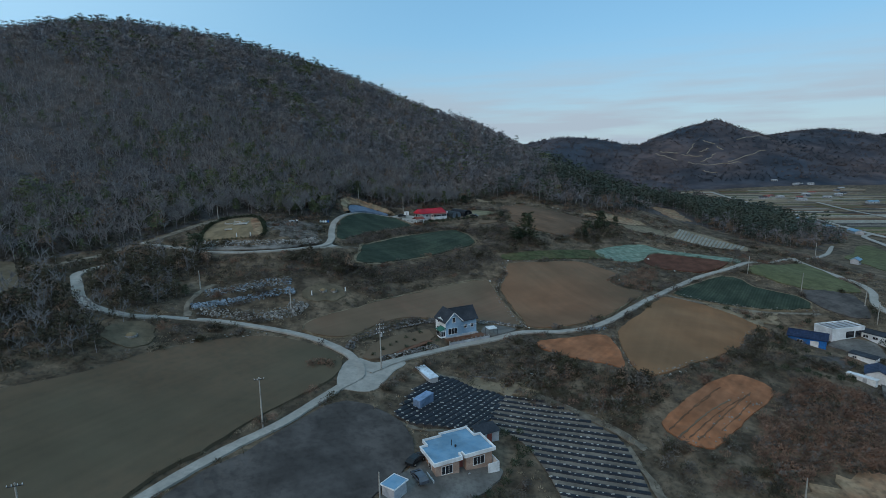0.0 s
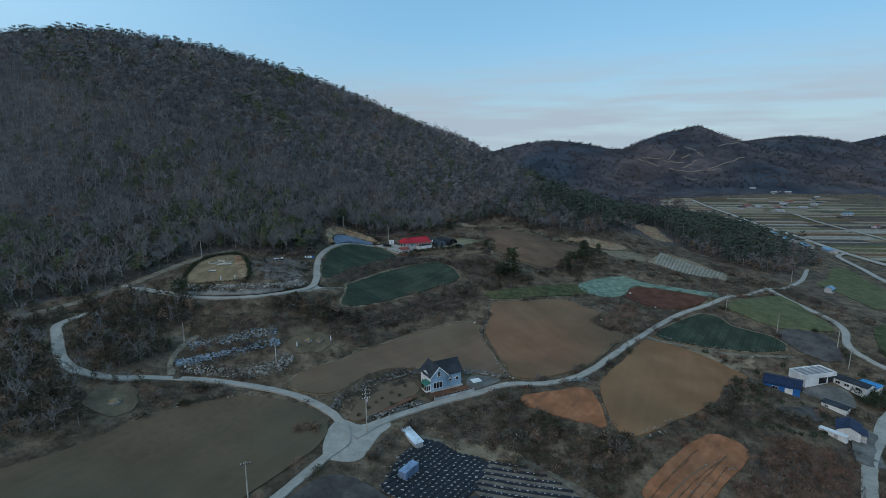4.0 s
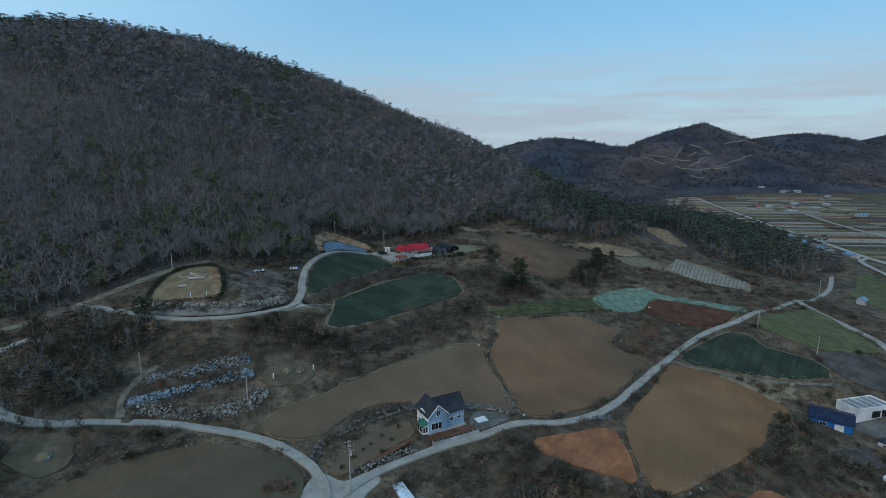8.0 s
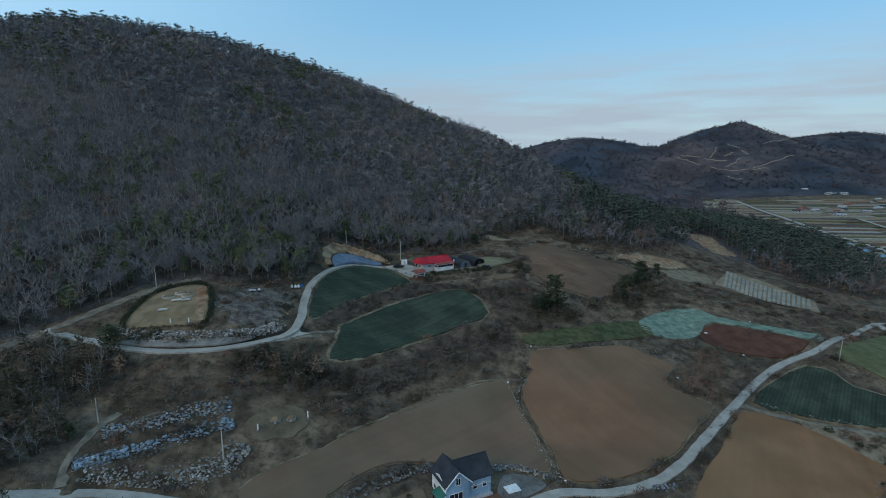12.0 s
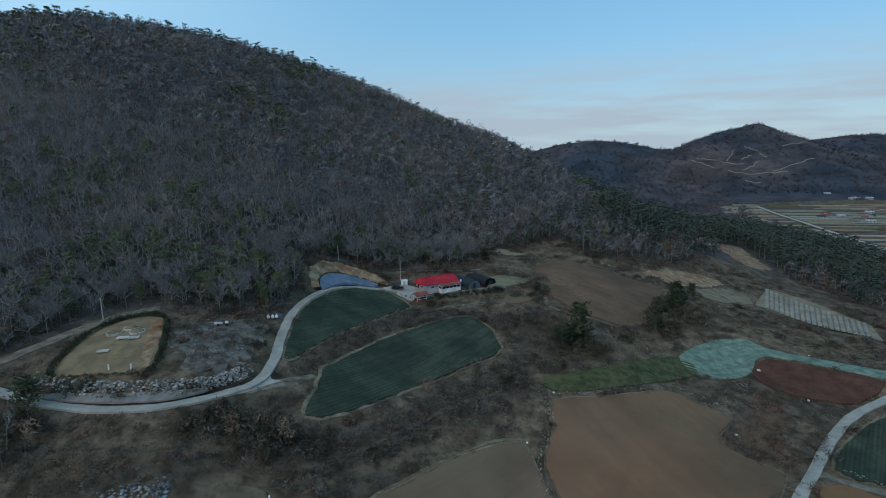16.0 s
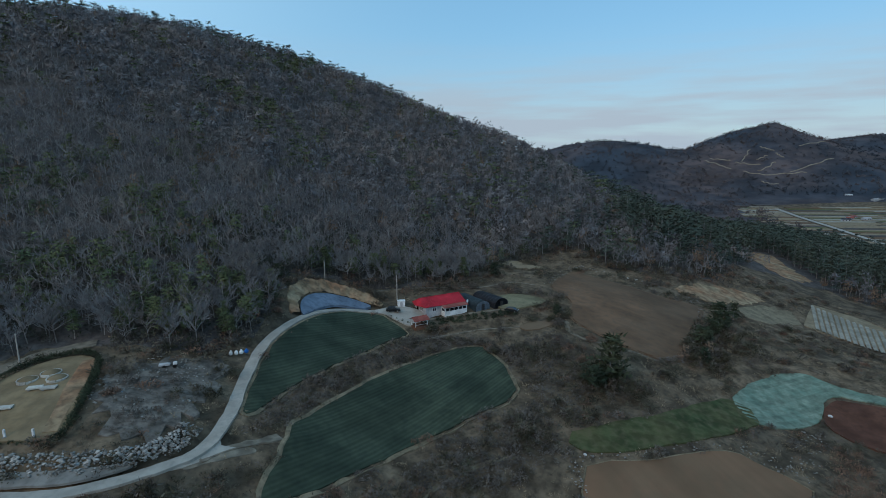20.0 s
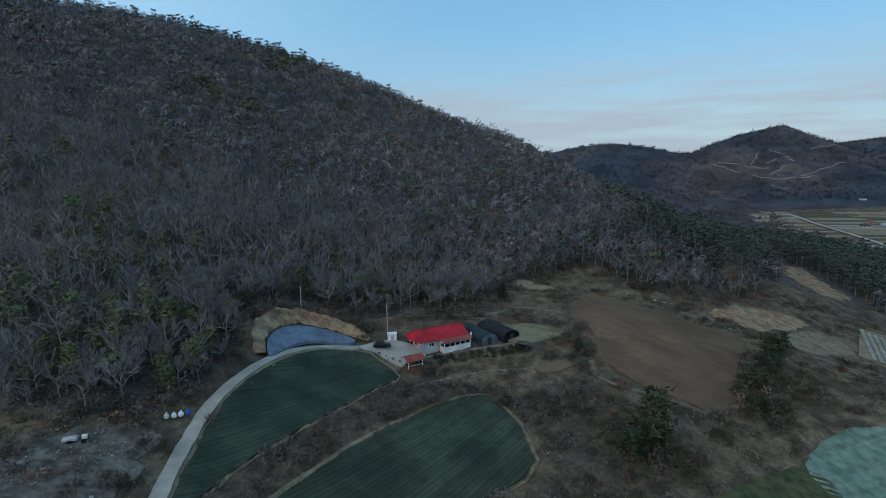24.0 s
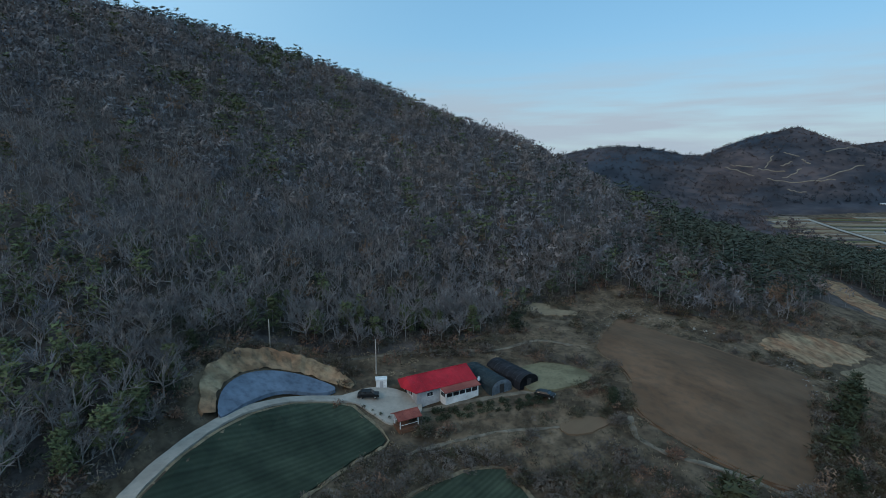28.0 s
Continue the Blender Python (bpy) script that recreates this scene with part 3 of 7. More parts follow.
PATHS = [(2.2, [(-3, 133), (6, 131), (21, 127.5), (30, 121.5), (39, 113), (43.5, 107.5)]), (1.6, [(39.5, 108), (40.5, 99), (41.5, 90), (41, 80)]), (1.0, [(-13, 110), (-6, 107.5), (4, 109)]),
         (1.5, [(-11, 280), (-4, 283), (3.5, 285.6), (9, 287.5), (18, 288.5)]), (0.9, [(-13, 266), (-8, 269), (-1.5, 272), (5, 274.5), (12, 275), (18, 275.8)]), (1.3, [(33.5, 281), (33, 274), (38.7, 269.8), (48, 268), (59, 263.5)]),
         (1.3, [(-32, 293), (-19, 301), (-5, 306), (7, 308), (18, 314.5), (27, 312.5)])]
PATH_LINES = [(w, rounded(p, False, 5)) for w, p in PATHS]
ROAD_LINES = {k: (w, rounded(p, False, 6)) for k, (w, p) in ROADS.items()}
FIELDS = [
    ("ploughed_field", "broad dark brown ploughed field beside the concrete road", M_EARTH_DARK, [(-92, 98), (-83, 107), (-77, 115), (-74, 122), (-67, 131), (-59, 138), (-50, 142.5), (-40, 142.5), (-31, 138.5), (-27, 131), (-29, 122), (-35, 111), (-41, 101), (-46, 91), (-51, 84), (-60, 66), (-90, 60), (-110, 75)]),
    ("fallow_field", "grey-brown fallow plot below the road", M_GREYFIELD, [(-47, 79), (-38, 92), (-31, 104), (-23, 114), (-13, 111), (-8, 105), (-7, 96), (-13, 86), (-22, 72), (-40, 66)]),
    ("dry_field", "dry brown field above the pale blue house", M_DRY, [(-42, 150), (-40, 156), (-30, 165), (-20, 176), (-5, 192), (13, 203), (17, 202), (20, 192), (24, 180), (24, 170), (12, 170), (-3, 169), (-14, 166), (-22, 158), (-28, 150), (-35, 148)]),
    ("ochre_field", "smooth ochre-brown bare field above the road", M_OCHRE, [(26, 217), (40, 220), (59, 227), (64, 225), (73, 219), (66, 211), (67, 204), (76, 199), (66, 187.5), (56, 176.5), (46, 170), (35, 166), (27, 167), (26.5, 178), (21, 197), (24, 205)]),
    ("bare_field", "orange-brown bare field below the road", M_BARE, [(83, 197), (94, 197), (103, 193), (112, 185), (115, 181), (98, 166), (89, 154), (67, 140), (55, 134), (51, 137), (54, 161), (67.5, 177.5)]),
    ("clay_plot", "small orange clay plot beside the road", M_ORANGE, [(28, 154), (40, 157), (50, 158), (49, 138), (44, 139.5), (34, 145), (28, 150)]),
    ("clay_mound", "raw orange clay patch among brown brush", M_ORANGE, [(50.1, 116), (57, 122.4), (66.7, 130.3), (77.7, 137.6), (82.7, 136.6), (86, 132.1), (80.7, 125.9), (72.5, 119.3), (64.6, 112.5), (58.6, 107.6), (54.6, 108.8), (51.5, 111.5)]),
    ("barley_field", "dark green barley field beside the track", M_GREEN, [(90, 204), (105, 219), (122, 229.5), (129, 225), (130, 218), (143, 210), (142, 200), (122, 200.5), (101, 201.5)]),
    ("meadow", "olive green meadow beside the road", M_OLIVE, [(137, 237), (152, 250), (189, 275), (184, 245), (178, 221), (151, 218), (141, 230)]),
    ("far_meadow", "olive green meadow beyond the valley road", M_OLIVE, [(249, 327), (275, 352), (306, 390), (325, 400), (312, 366), (294, 322), (262, 286), (240, 272), (246, 300)]),
    ("green_plot", "small green plot beside the hamlet road", M_GRASSGREEN, [(204, 231), (218, 240), (226, 236), (206, 210), (186, 194), (182, 198), (190, 212)]),
    ("soil_plot", "dark grey-brown soil plot", M_GREYFIELD, [(148, 216), (170, 216), (160, 193), (147, 199)]),
    ("red_soil_plot", "dark maroon bare soil plot", M_MAROON, [(95, 250), (104, 259), (122, 253), (134, 246.5), (118, 235.5), (106, 237), (97, 242)]),
    ("covered_plot", "pale green covered plot on the slope", M_TURQ, [(72, 251), (84, 264), (100, 271), (111, 264), (127, 258), (142, 253), (136, 248), (122, 254.5), (104, 260.5), (93, 249), (76, 242)]),
    ("grass_strip", "short green grass strip below dry scrub", M_GRASSGREEN, [(25, 227), (47, 236), (71, 252), (75, 243), (54, 229), (35, 222), (26, 222)]),
    ("brown_terrace", "brown ploughed terrace below the woods", M_EARTH, [(33, 311), (45, 337.5), (49, 337.5), (57, 331.5), (69, 325), (80, 319), (91, 317), (81, 298), (73, 285), (68, 273), (63.5, 267), (56, 266.5), (48, 270), (41.4, 275), (36.8, 280), (35.3, 287), (38, 295), (36.5, 304)]),
    ("dry_lawn", "pale dry grass oval beside the hoop houses", M_PALEGRASS, [(11, 297), (17, 301), (24, 300), (29, 296), (24, 291), (15, 288), (12, 290)]),
    ("clay_pad", "small brown bare earth oval", M_DRY, [(18, 276), (24, 279), (29, 278), (24, 274), (19, 273)]),
    ("upper_barley", "dark green sown field inside the bend of the road", M_GREEN, [(-43.4, 214), (-46, 226), (-47.2, 238), (-45.8, 250), (-42.4, 261), (-37.8, 269.6), (-32.2, 275.2), (-25, 277.2), (-16.4, 269.4), (-21.4, 262), (-28, 249), (-34.6, 237), (-39.6, 226), (-41.6, 216)]),
    ("lower_barley", "dark green sown terrace with a pale grass margin", M_GREEN, [(-33, 195), (-33, 203), (-33, 211), (-34, 215), (-32, 220), (-24, 236), (-9, 256), (6, 264), (14, 241), (5, 232), (-13, 215), (-25, 201)]),
]
MARGINS = {"upper_barley": 0.8, "lower_barley": 1.0, "brown_terrace": 0.7, "barley_field": 0.7, "dry_field": 0.4, "ochre_field": 0.4}


def uneven(loop, amount=0.45):
    """A field's edge as the plough leaves it: corners kept, the line slightly uneven."""
    p = np.asarray(loop, float)
    out = []
    for a, b, c in zip(np.roll(p, 1, 0), p, np.roll(p, -1, 0)):
        n = max(2, int(np.linalg.norm(c - b) / 2.2))
        for k in range(n):
            q = b + (c - b) * k / n
            q = 0.75 * q + 0.125 * (b + (a - b) * 0.25 + c + (b - c) * 0.75) if k == 0 else q
            out.append(q + amount * np.array((noise.noise((q[0] * 0.3, q[1] * 0.3, 1.0)), noise.noise((q[0] * 0.3, q[1] * 0.3, 6.0)))))
    return np.array(out)


FIELD_LOOPS = {n: uneven(rounded(p, True, 2)) for n, _, _, p in FIELDS}
YARD = rounded([(-90, 196), (-92, 205), (-91, 215), (-86, 222), (-79, 222), (-73, 212), (-68, 197), (-74, 196), (-82, 196)], True, 4)
PAD = rounded([(-45.5, 262), (-48, 268), (-47, 275), (-43, 281), (-37, 284), (-30, 283), (-32, 279.8), (-39, 276), (-43, 269)], True, 4)
COURT = rounded([(-29, 279), (-26, 282.5), (-22, 285.5), (-17, 286), (-12, 283.5), (-10.5, 280), (-13, 276), (-16.6, 274.5), (-20, 276.5), (-24, 278.5)], True, 3)

WOODS = rounded([(-560, 60), (-250, 120), (-165, 160), (-140, 172), (-122, 189), (-112, 201), (-102, 217), (-95, 228), (-84, 228), (-72, 230), (-62, 232), (-56, 238), (-53.2, 246), (-52.5, 254), (-54, 262), (-56, 277), (-51, 287), (-42, 293), (-30, 297), (-18, 303), (0, 313), (12, 328), (24, 348), (36, 358), (47, 364),
                 (54, 365), (61, 355), (68, 349), (81, 351), (98, 356), (114, 362), (128, 378), (140, 398), (160, 418), (174, 412), (192, 402), (205, 385), (214, 360), (225, 350), (250, 352), (275, 385), (305, 400), (325, 450), (342, 540), (350, 650), (250, 760), (-150, 760), (-560, 720)], True, 2)

CLEARINGS = [np.array(p, float) for p in (
    [(-6, 150), (14, 158), (20, 168), (-8, 168)], [(-18, 283), (-8, 274), (18, 286), (8, 303), (-10, 300)], [(-6, 88), (10, 92), (14, 106), (-2, 106)],
    [(-12, 110), (-4, 132), (14, 126), (40, 110), (40, 90), (22, 90), (12, 108), (-2, 108)], [(116, 178), (124, 171), (134, 160), (141, 164), (158, 176), (152, 190), (136, 190), (124, 186)],
    [(114, 148), (122, 140), (134, 146), (128, 154)], [(-24, 134), (-21, 147), (-8, 160), (-5, 152), (-15, 140)], [(-13, 122), (-4, 138), (0, 134), (-6, 122)], [(-48, 162), (-34, 166), (-34, 176), (-48, 174)],
    [(-85, 124), (-76, 124), (-76, 136), (-85, 134)], [(-28, 121), (-22, 117), (-16, 119), (-13, 130), (-9, 138), (-14, 141), (-20, 137), (-26, 139), (-29, 131)],
    [(-150, 174), (-136, 169), (-118, 144), (-126, 138), (-152, 160)], [(14, 341), (22, 347), (31, 342), (28, 335), (20, 336)], [(87, 336), (104, 352), (131, 362), (144, 346), (136, 327), (114, 318), (103, 328)],
    [(178, 474), (210, 490), (206, 440), (200, 408), (182, 400), (168, 420), (174, 450)], [(68, 96), (81, 102), (94, 103), (94, 88), (74, 86)], [(-46, 261), (-49, 259), (-52.5, 266), (-53, 276), (-49.5, 284), (-43, 289.5), (-33, 290.5), (-26, 287), (-30, 284), (-46, 280)],
    [(-14, 82), (-9, 100), (10, 110), (16, 101), (0, 84)], [(138, 333), (164, 369), (183, 357), (188, 322), (170, 291)], [(-48, 163), (-46, 175), (-36, 178), (-31, 172), (-37, 164)], [(9, 159), (12, 169), (19, 169), (24, 164), (14, 157)])]

# ---- ground: one sheet to the horizon ----
def axis(lo, hi, fine, ends, grow=1.14, cap=60):
    mid = list(np.arange(lo, hi + fine, fine))
    for sign, end in ((-1, ends[0]), (1, ends[1])):
        s, v = fine, mid[0] if sign < 0 else mid[-1]
        side = []
        while sign * v < sign * end:
            s = min(s * grow, cap)
            v += sign * s
            side.append(v)
        mid = side[::-1] + mid if sign < 0 else mid + side
    return np.array(mid)


SHEET = {}


def on_sheet(x, y):
    """Height of the built ground sheet at x, y (arrays)."""
    gx, gy, z = SHEET["x"], SHEET["y"], SHEET["z"]
    i, j = np.clip(np.searchsorted(gx, x) - 1, 0, len(gx) - 2), np.clip(np.searchsorted(gy, y) - 1, 0, len(gy) - 2)
    u, v = (x - gx[i]) / (gx[i + 1] - gx[i]), (y - gy[j]) / (gy[j + 1] - gy[j])
    return np.where(u > v, z[j, i] + u * (z[j, i + 1] - z[j, i]) + v * (z[j + 1, i + 1] - z[j, i + 1]), z[j, i] + v * (z[j + 1, i] - z[j, i]) + u * (z[j + 1, i + 1] - z[j + 1, i]))


def crag(x, y, z):
    """Uneven relief of the distant hills."""
    far = (np.hypot(x - 300, y - 1200) < 2400) & (y > 700) & (z > -8)
    return np.array([noise.fractal((a * 0.004, b * 0.004, 1.0), 0.9, 2.0, 2) * 9 if f else 0.0 for a, b, f in zip(x, y, far)]) * step((z + 8) / 25)


def ground_mesh():
    gx, gy = axis(-125, 170, 2.0, (-2600, 3600)), axis(72, 330, 2.0, (-1500, 3600))
    X, Y = np.meshgrid(gx, gy)
    x, y = X.ravel(), Y.ravel()
    z = land(x, y)
    rough = np.array([noise.noise((a * 0.09, b * 0.09, 0.0)) * 0.9 + noise.noise((a * 0.31, b * 0.31, 3.0)) * 0.45 if -300 < a < 330 and 20 < b < 600 else 0.0 for a, b in zip(x, y)])
    keep = np.ones(len(x))
    bed = z.copy()
    for w, line in list(ROAD_LINES.values()) + PATH_LINES:
        d, at = off_line(x, y, line)
        lz = land(line[:, 0], line[:, 1])
        blend_in = 1 - step((d - w * 0.6 - 0.8) / 3.0)
        bed = bed * (1 - blend_in) + (lz[at] - 0.2) * blend_in
        keep *= 1 - blend_in
    for loop in list(FIELD_LOOPS.values()) + [YARD, PAD, COURT] + CLEARINGS:
        lo, hi = np.min(loop, axis=0) - 3, np.max(loop, axis=0) + 3
        by = np.where((x > lo[0]) & (x < hi[0]) & (y > lo[1]) & (y < hi[1]))[0]
        keep[by[within(x[by], y[by], loop)]] = 0
        keep[by] *= step(off_line(x[by], y[by], loop)[0] / 2.5) * 0.9 + 0.1
    z = bed + rough * keep + crag(x, y, z) - 0.12
    SHEET.update(x=gx, y=gy, z=z.reshape(len(gy), len(gx)))
    n, m = len(gx), len(gy)
    i = np.arange(n * m).reshape(m, n)
    quads = np.stack([i[:-1, :-1], i[:-1, 1:], i[1:, 1:], i[1:, :-1]], -1).reshape(-1, 4)
    tris = np.vstack([quads[:, :3], quads[:, [0, 2, 3]]])
    cy, cx = y[tris].mean(1), x[tris].mean(1)
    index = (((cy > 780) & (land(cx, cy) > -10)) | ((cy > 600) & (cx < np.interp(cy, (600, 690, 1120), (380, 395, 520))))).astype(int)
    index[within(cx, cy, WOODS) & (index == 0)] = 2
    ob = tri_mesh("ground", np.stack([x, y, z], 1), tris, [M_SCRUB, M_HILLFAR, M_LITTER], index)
    ob.data.polygons.foreach_set("use_smooth", np.ones(len(tris), bool))
    return tagged(ob, "brown scrubby hillside and valley floor", "ground", kind="structure")


from mathutils import geometry


def draped(name, loop, material, lift=0.16, spacing=2.5, skirt=0.8, parent=None, label="", flat=None, under=None):
    """A sheet of the given outline laid over the land, with its edge turned down."""
    loop = np.asarray(loop)
    lo, hi = loop.min(0), loop.max(0)
    px, py = np.meshgrid(np.arange(lo[0], hi[0], spacing), np.arange(lo[1], hi[1], spacing))
    px, py = px.ravel(), py.ravel()
    ok = within(px, py, loop)
    d, _ = off_line(px, py, loop)
    ok &= d > spacing * 0.4
    flatpts = [Vector(p) for p in loop] + [Vector(p) for p in zip(px[ok], py[ok])]
    n = len(loop)
    vs, _, fs, *_ = geometry.delaunay_2d_cdt(flatpts, [(k, (k + 1) % n) for k in range(n)], [], 1, 0.01)
    v = np.array([(p.x, p.y) for p in vs])
    z = (np.maximum(land(v[:, 0], v[:, 1]), on_sheet(v[:, 0], v[:, 1]) + 0.1) if flat is None else np.full(len(v), flat)) + lift
    if under is not None:
        z[within(v[:, 0], v[:, 1], under) & (off_line(v[:, 0], v[:, 1], under)[0] > 0.9)] -= 0.7
    verts = [(a, b, c) for (a, b), c in zip(v, z)]
    faces = [tuple(f) for f in fs]
    rim = len(verts)
    lz = (np.maximum(land(loop[:, 0], loop[:, 1]), on_sheet(loop[:, 0], loop[:, 1]) + 0.1) if flat is None else np.full(n, flat)) + lift
    verts += [(a, b, c) for (a, b), c in zip(loop, lz)] + [(a, b, c - skirt) for (a, b), c in zip(loop, lz)]
    faces += [(rim + k, rim + n + k, rim + n + (k + 1) % n, rim + (k + 1) % n) for k in range(n)]
    return link_mesh(name, verts, faces, material, parent, label)


def ragged(loop, amount=0.8, seed=0.0):
    """The outline with an uneven edge."""
    loop = rounded(loop, True, 6)
    c = loop.mean(0)
    return np.array([c + (q - c) * (1 + amount * noise.noise((q[0] * 0.35, q[1] * 0.35, seed)) / (np.linalg.norm(q - c) + 1) * 2.2) for q in loop])


def offset_loop(loop, d):
    loop = np.asarray(loop)
    t = np.roll(loop, -1, 0) - np.roll(loop, 1, 0)
    t /= np.linalg.norm(t, axis=1)[:, None] + 1e-9
    area = np.sum(loop[:, 0] * np.roll(loop[:, 1], -1) - np.roll(loop[:, 0], -1) * loop[:, 1])
    nrm = np.stack([t[:, 1], -t[:, 0]], 1) * (1 if area > 0 else -1)
    return loop + nrm * d


def ribbon(name, line, width, material, lift=0.25, parent=None, label="", thick=0.5, worn=0.13):
    """A road laid along a line, level across, with thin upright sides."""
    line = np.asarray(line)
    t = np.gradient(line, axis=0)
    t /= np.linalg.norm(t, axis=1)[:, None]
    nrm = np.stack([-t[:, 1], t[:, 0]], 1)
    z = land(line[:, 0], line[:, 1]) + lift
    rng = random.Random(len(line))
    verts, faces = [], []
    for k, (p, nv) in enumerate(zip(line, nrm)):
        wl, wr = width / 2 + rng.uniform(-worn, worn), width / 2 + rng.uniform(-worn, worn)
        a, b = p + nv * wl, p - nv * wr
        verts += [(a[0], a[1], z[k] - thick), (a[0], a[1], z[k]), (p[0], p[1], z[k] + 0.03), (b[0], b[1], z[k]), (b[0], b[1], z[k] - thick)]
    for k in range(len(line) - 1):
        for s in range(4):
            a = 5 * k + s
            faces.append((a, a + 1, a + 6, a + 5))
    ob = link_mesh(name, verts, [f[::-1] for f in faces], material, parent, label)
    return ob


ground = ground_mesh()
for key, (w, line) in ROAD_LINES.items():
    dirt = key in ("dirt", "drive", "spur", "track")
    ob = ribbon("dirt_track" if dirt else "road", line, w, M_DIRT if dirt else M_CONC, -0.1 if dirt else 0.12, worn=0.45 if dirt else 0.14)
    tagged(ob, "narrow pale dirt track" if dirt else "narrow pale concrete farm road", "road", kind="structure")
# widened junction by the large field
tagged(draped("road_junction", rounded([(-26.5, 121), (-22.5, 118.5), (-17.5, 120.5), (-15.5, 125.5), (-13.5, 131.5), (-11, 136.5), (-14, 139), (-19, 134.8), (-24.5, 136.5), (-27, 131)], True, 4), M_CONC, 0.05, 1.2, 0.3), "pale concrete road junction", "road", kind="structure")
tagged(draped("gravel_verge", ragged([(-92, 190.2), (-80, 188.6), (-70, 188), (-62, 189), (-56, 192), (-54, 194.5), (-62, 191.5), (-72, 190.2), (-82, 190.8)], 0.2), M_GRAVEL, 0.1, 1.5, 0.4), "grey gravel verge between the road and boulders", "verge", kind="structure")
tagged(draped("stony_ground", ragged([(-66, 203), (-71, 214), (-67, 225), (-58, 230), (-53, 228), (-50.5, 214), (-52, 204), (-58, 199)], 2.2), M_STONY, 0.13, 1.5), "grey stony ground beside the bend of the road", "ground", kind="structure")
tagged(draped("road_wedge", np.array([(-50, 193.6), (-46.5, 196.2), (-43.4, 199.6), (-40.5, 204), (-43, 203.4), (-44.6, 206)], float), M_CONC, 0.06, 1.2, 0.3), "pale concrete wedge where a track leaves the road", "road", kind="structure")
for line, w_ in (([(-24, 186.5), (-22.4, 188.9), (-15, 197.1), (-6.6, 205.9), (1.3, 213.7), (9.1, 218), (15.6, 220.6)], 1.3), ([(-26, 170.5), (-19.8, 177.2), (-9, 187.6), (3, 198.6), (10.4, 203), (15.5, 203.4)], 0.9), ([(90, 321), (104, 317), (118, 313), (134, 314)], 1.2), ([(66, 264), (76, 279), (84, 294), (92, 310)], 0.7)):
    tagged(ribbon("terrace_lip", rounded(line, False, 8), w_, M_MARGIN, 0.1, thick=0.3, worn=0.4), "pale dry grass lip of a terrace", "verge", kind="structure")
tagged(draped("gravel_patch", ragged([(-46, 196), (-42, 199.2), (-37.5, 203.6), (-38.6, 205), (-41.5, 203), (-45, 202)], 0.4), M_DIRT, 0.0, 1.2, 0.2), "grey gravel turnout beside the road bend", "verge", kind="structure")
for name, label, material, outline in FIELDS:
    if name in MARGINS:
        ob = draped(name, offset_loop(FIELD_LOOPS[name], MARGINS[name]), M_DRY if name == "brown_terrace" else M_MARGIN, 0.10, 1.6, under=FIELD_LOOPS[name])
        tagged(ob, "pale dry grass margin round a field", "field margin", kind="structure")
        ob.name = "field_margin"
    ob = draped(name, ragged(outline, 0.5) if name == "covered_plot" else FIELD_LOOPS[name], material, 0.2, 1.7)
    tagged(ob, label, "field", kind="structure")
tagged(draped("grave_yard_lawn", YARD, M_LAWN, 0.3), "dry yellow lawn of a hedged grave yard", "lawn", kind="structure")
tagged(draped("paved_apron", PAD, M_TAR, 0.2), "blue-grey paved apron beside the road bend", "pavement", kind="structure")
tagged(draped("forecourt", COURT, M_CONC, 0.22), "pale concrete forecourt of the red-roofed house", "pavement", kind="structure")

# ---- plants ----
def cone3(V, T, a, b, r):
    a, b = np.array(a, float), np.array(b, float)
    d = b - a
    s = np.cross(d, (0.3, 0.5, 0.81))
    s /= np.linalg.norm(s) + 1e-9
    u = np.cross(d, s)
    u /= np.linalg.norm(u) + 1e-9
    k = len(V)
    for g in (0, 2.094, 4.189):
        V.append(a + r * (math.cos(g) * s + math.sin(g) * u))
    V.append(b)
    T += [(k, k + 1, k + 3), (k + 1, k + 2, k + 3), (k + 2, k, k + 3)]


def sliver(V, T, a, b, w, out=None):
    """A thin three-cornered blade from a to b; out: the way that its flat side roughly faces."""
    a, b = np.array(a, float), np.array(b, float)
    side = np.array((random.uniform(-1, 1), random.uniform(-1, 1), random.uniform(-0.3, 1)))
    s = np.cross(b - a, side if out is None else np.asarray(out) + side * 0.35)
    s *= w / 2 / (np.linalg.norm(s) + 1e-9)
    k = len(V)
    V += [a - s, a + s, b]
    T.append((k, k + 1, k + 2))


def unit(az, el):
    return np.array((math.cos(az) * math.cos(el), math.sin(az) * math.cos(el), math.sin(el)))


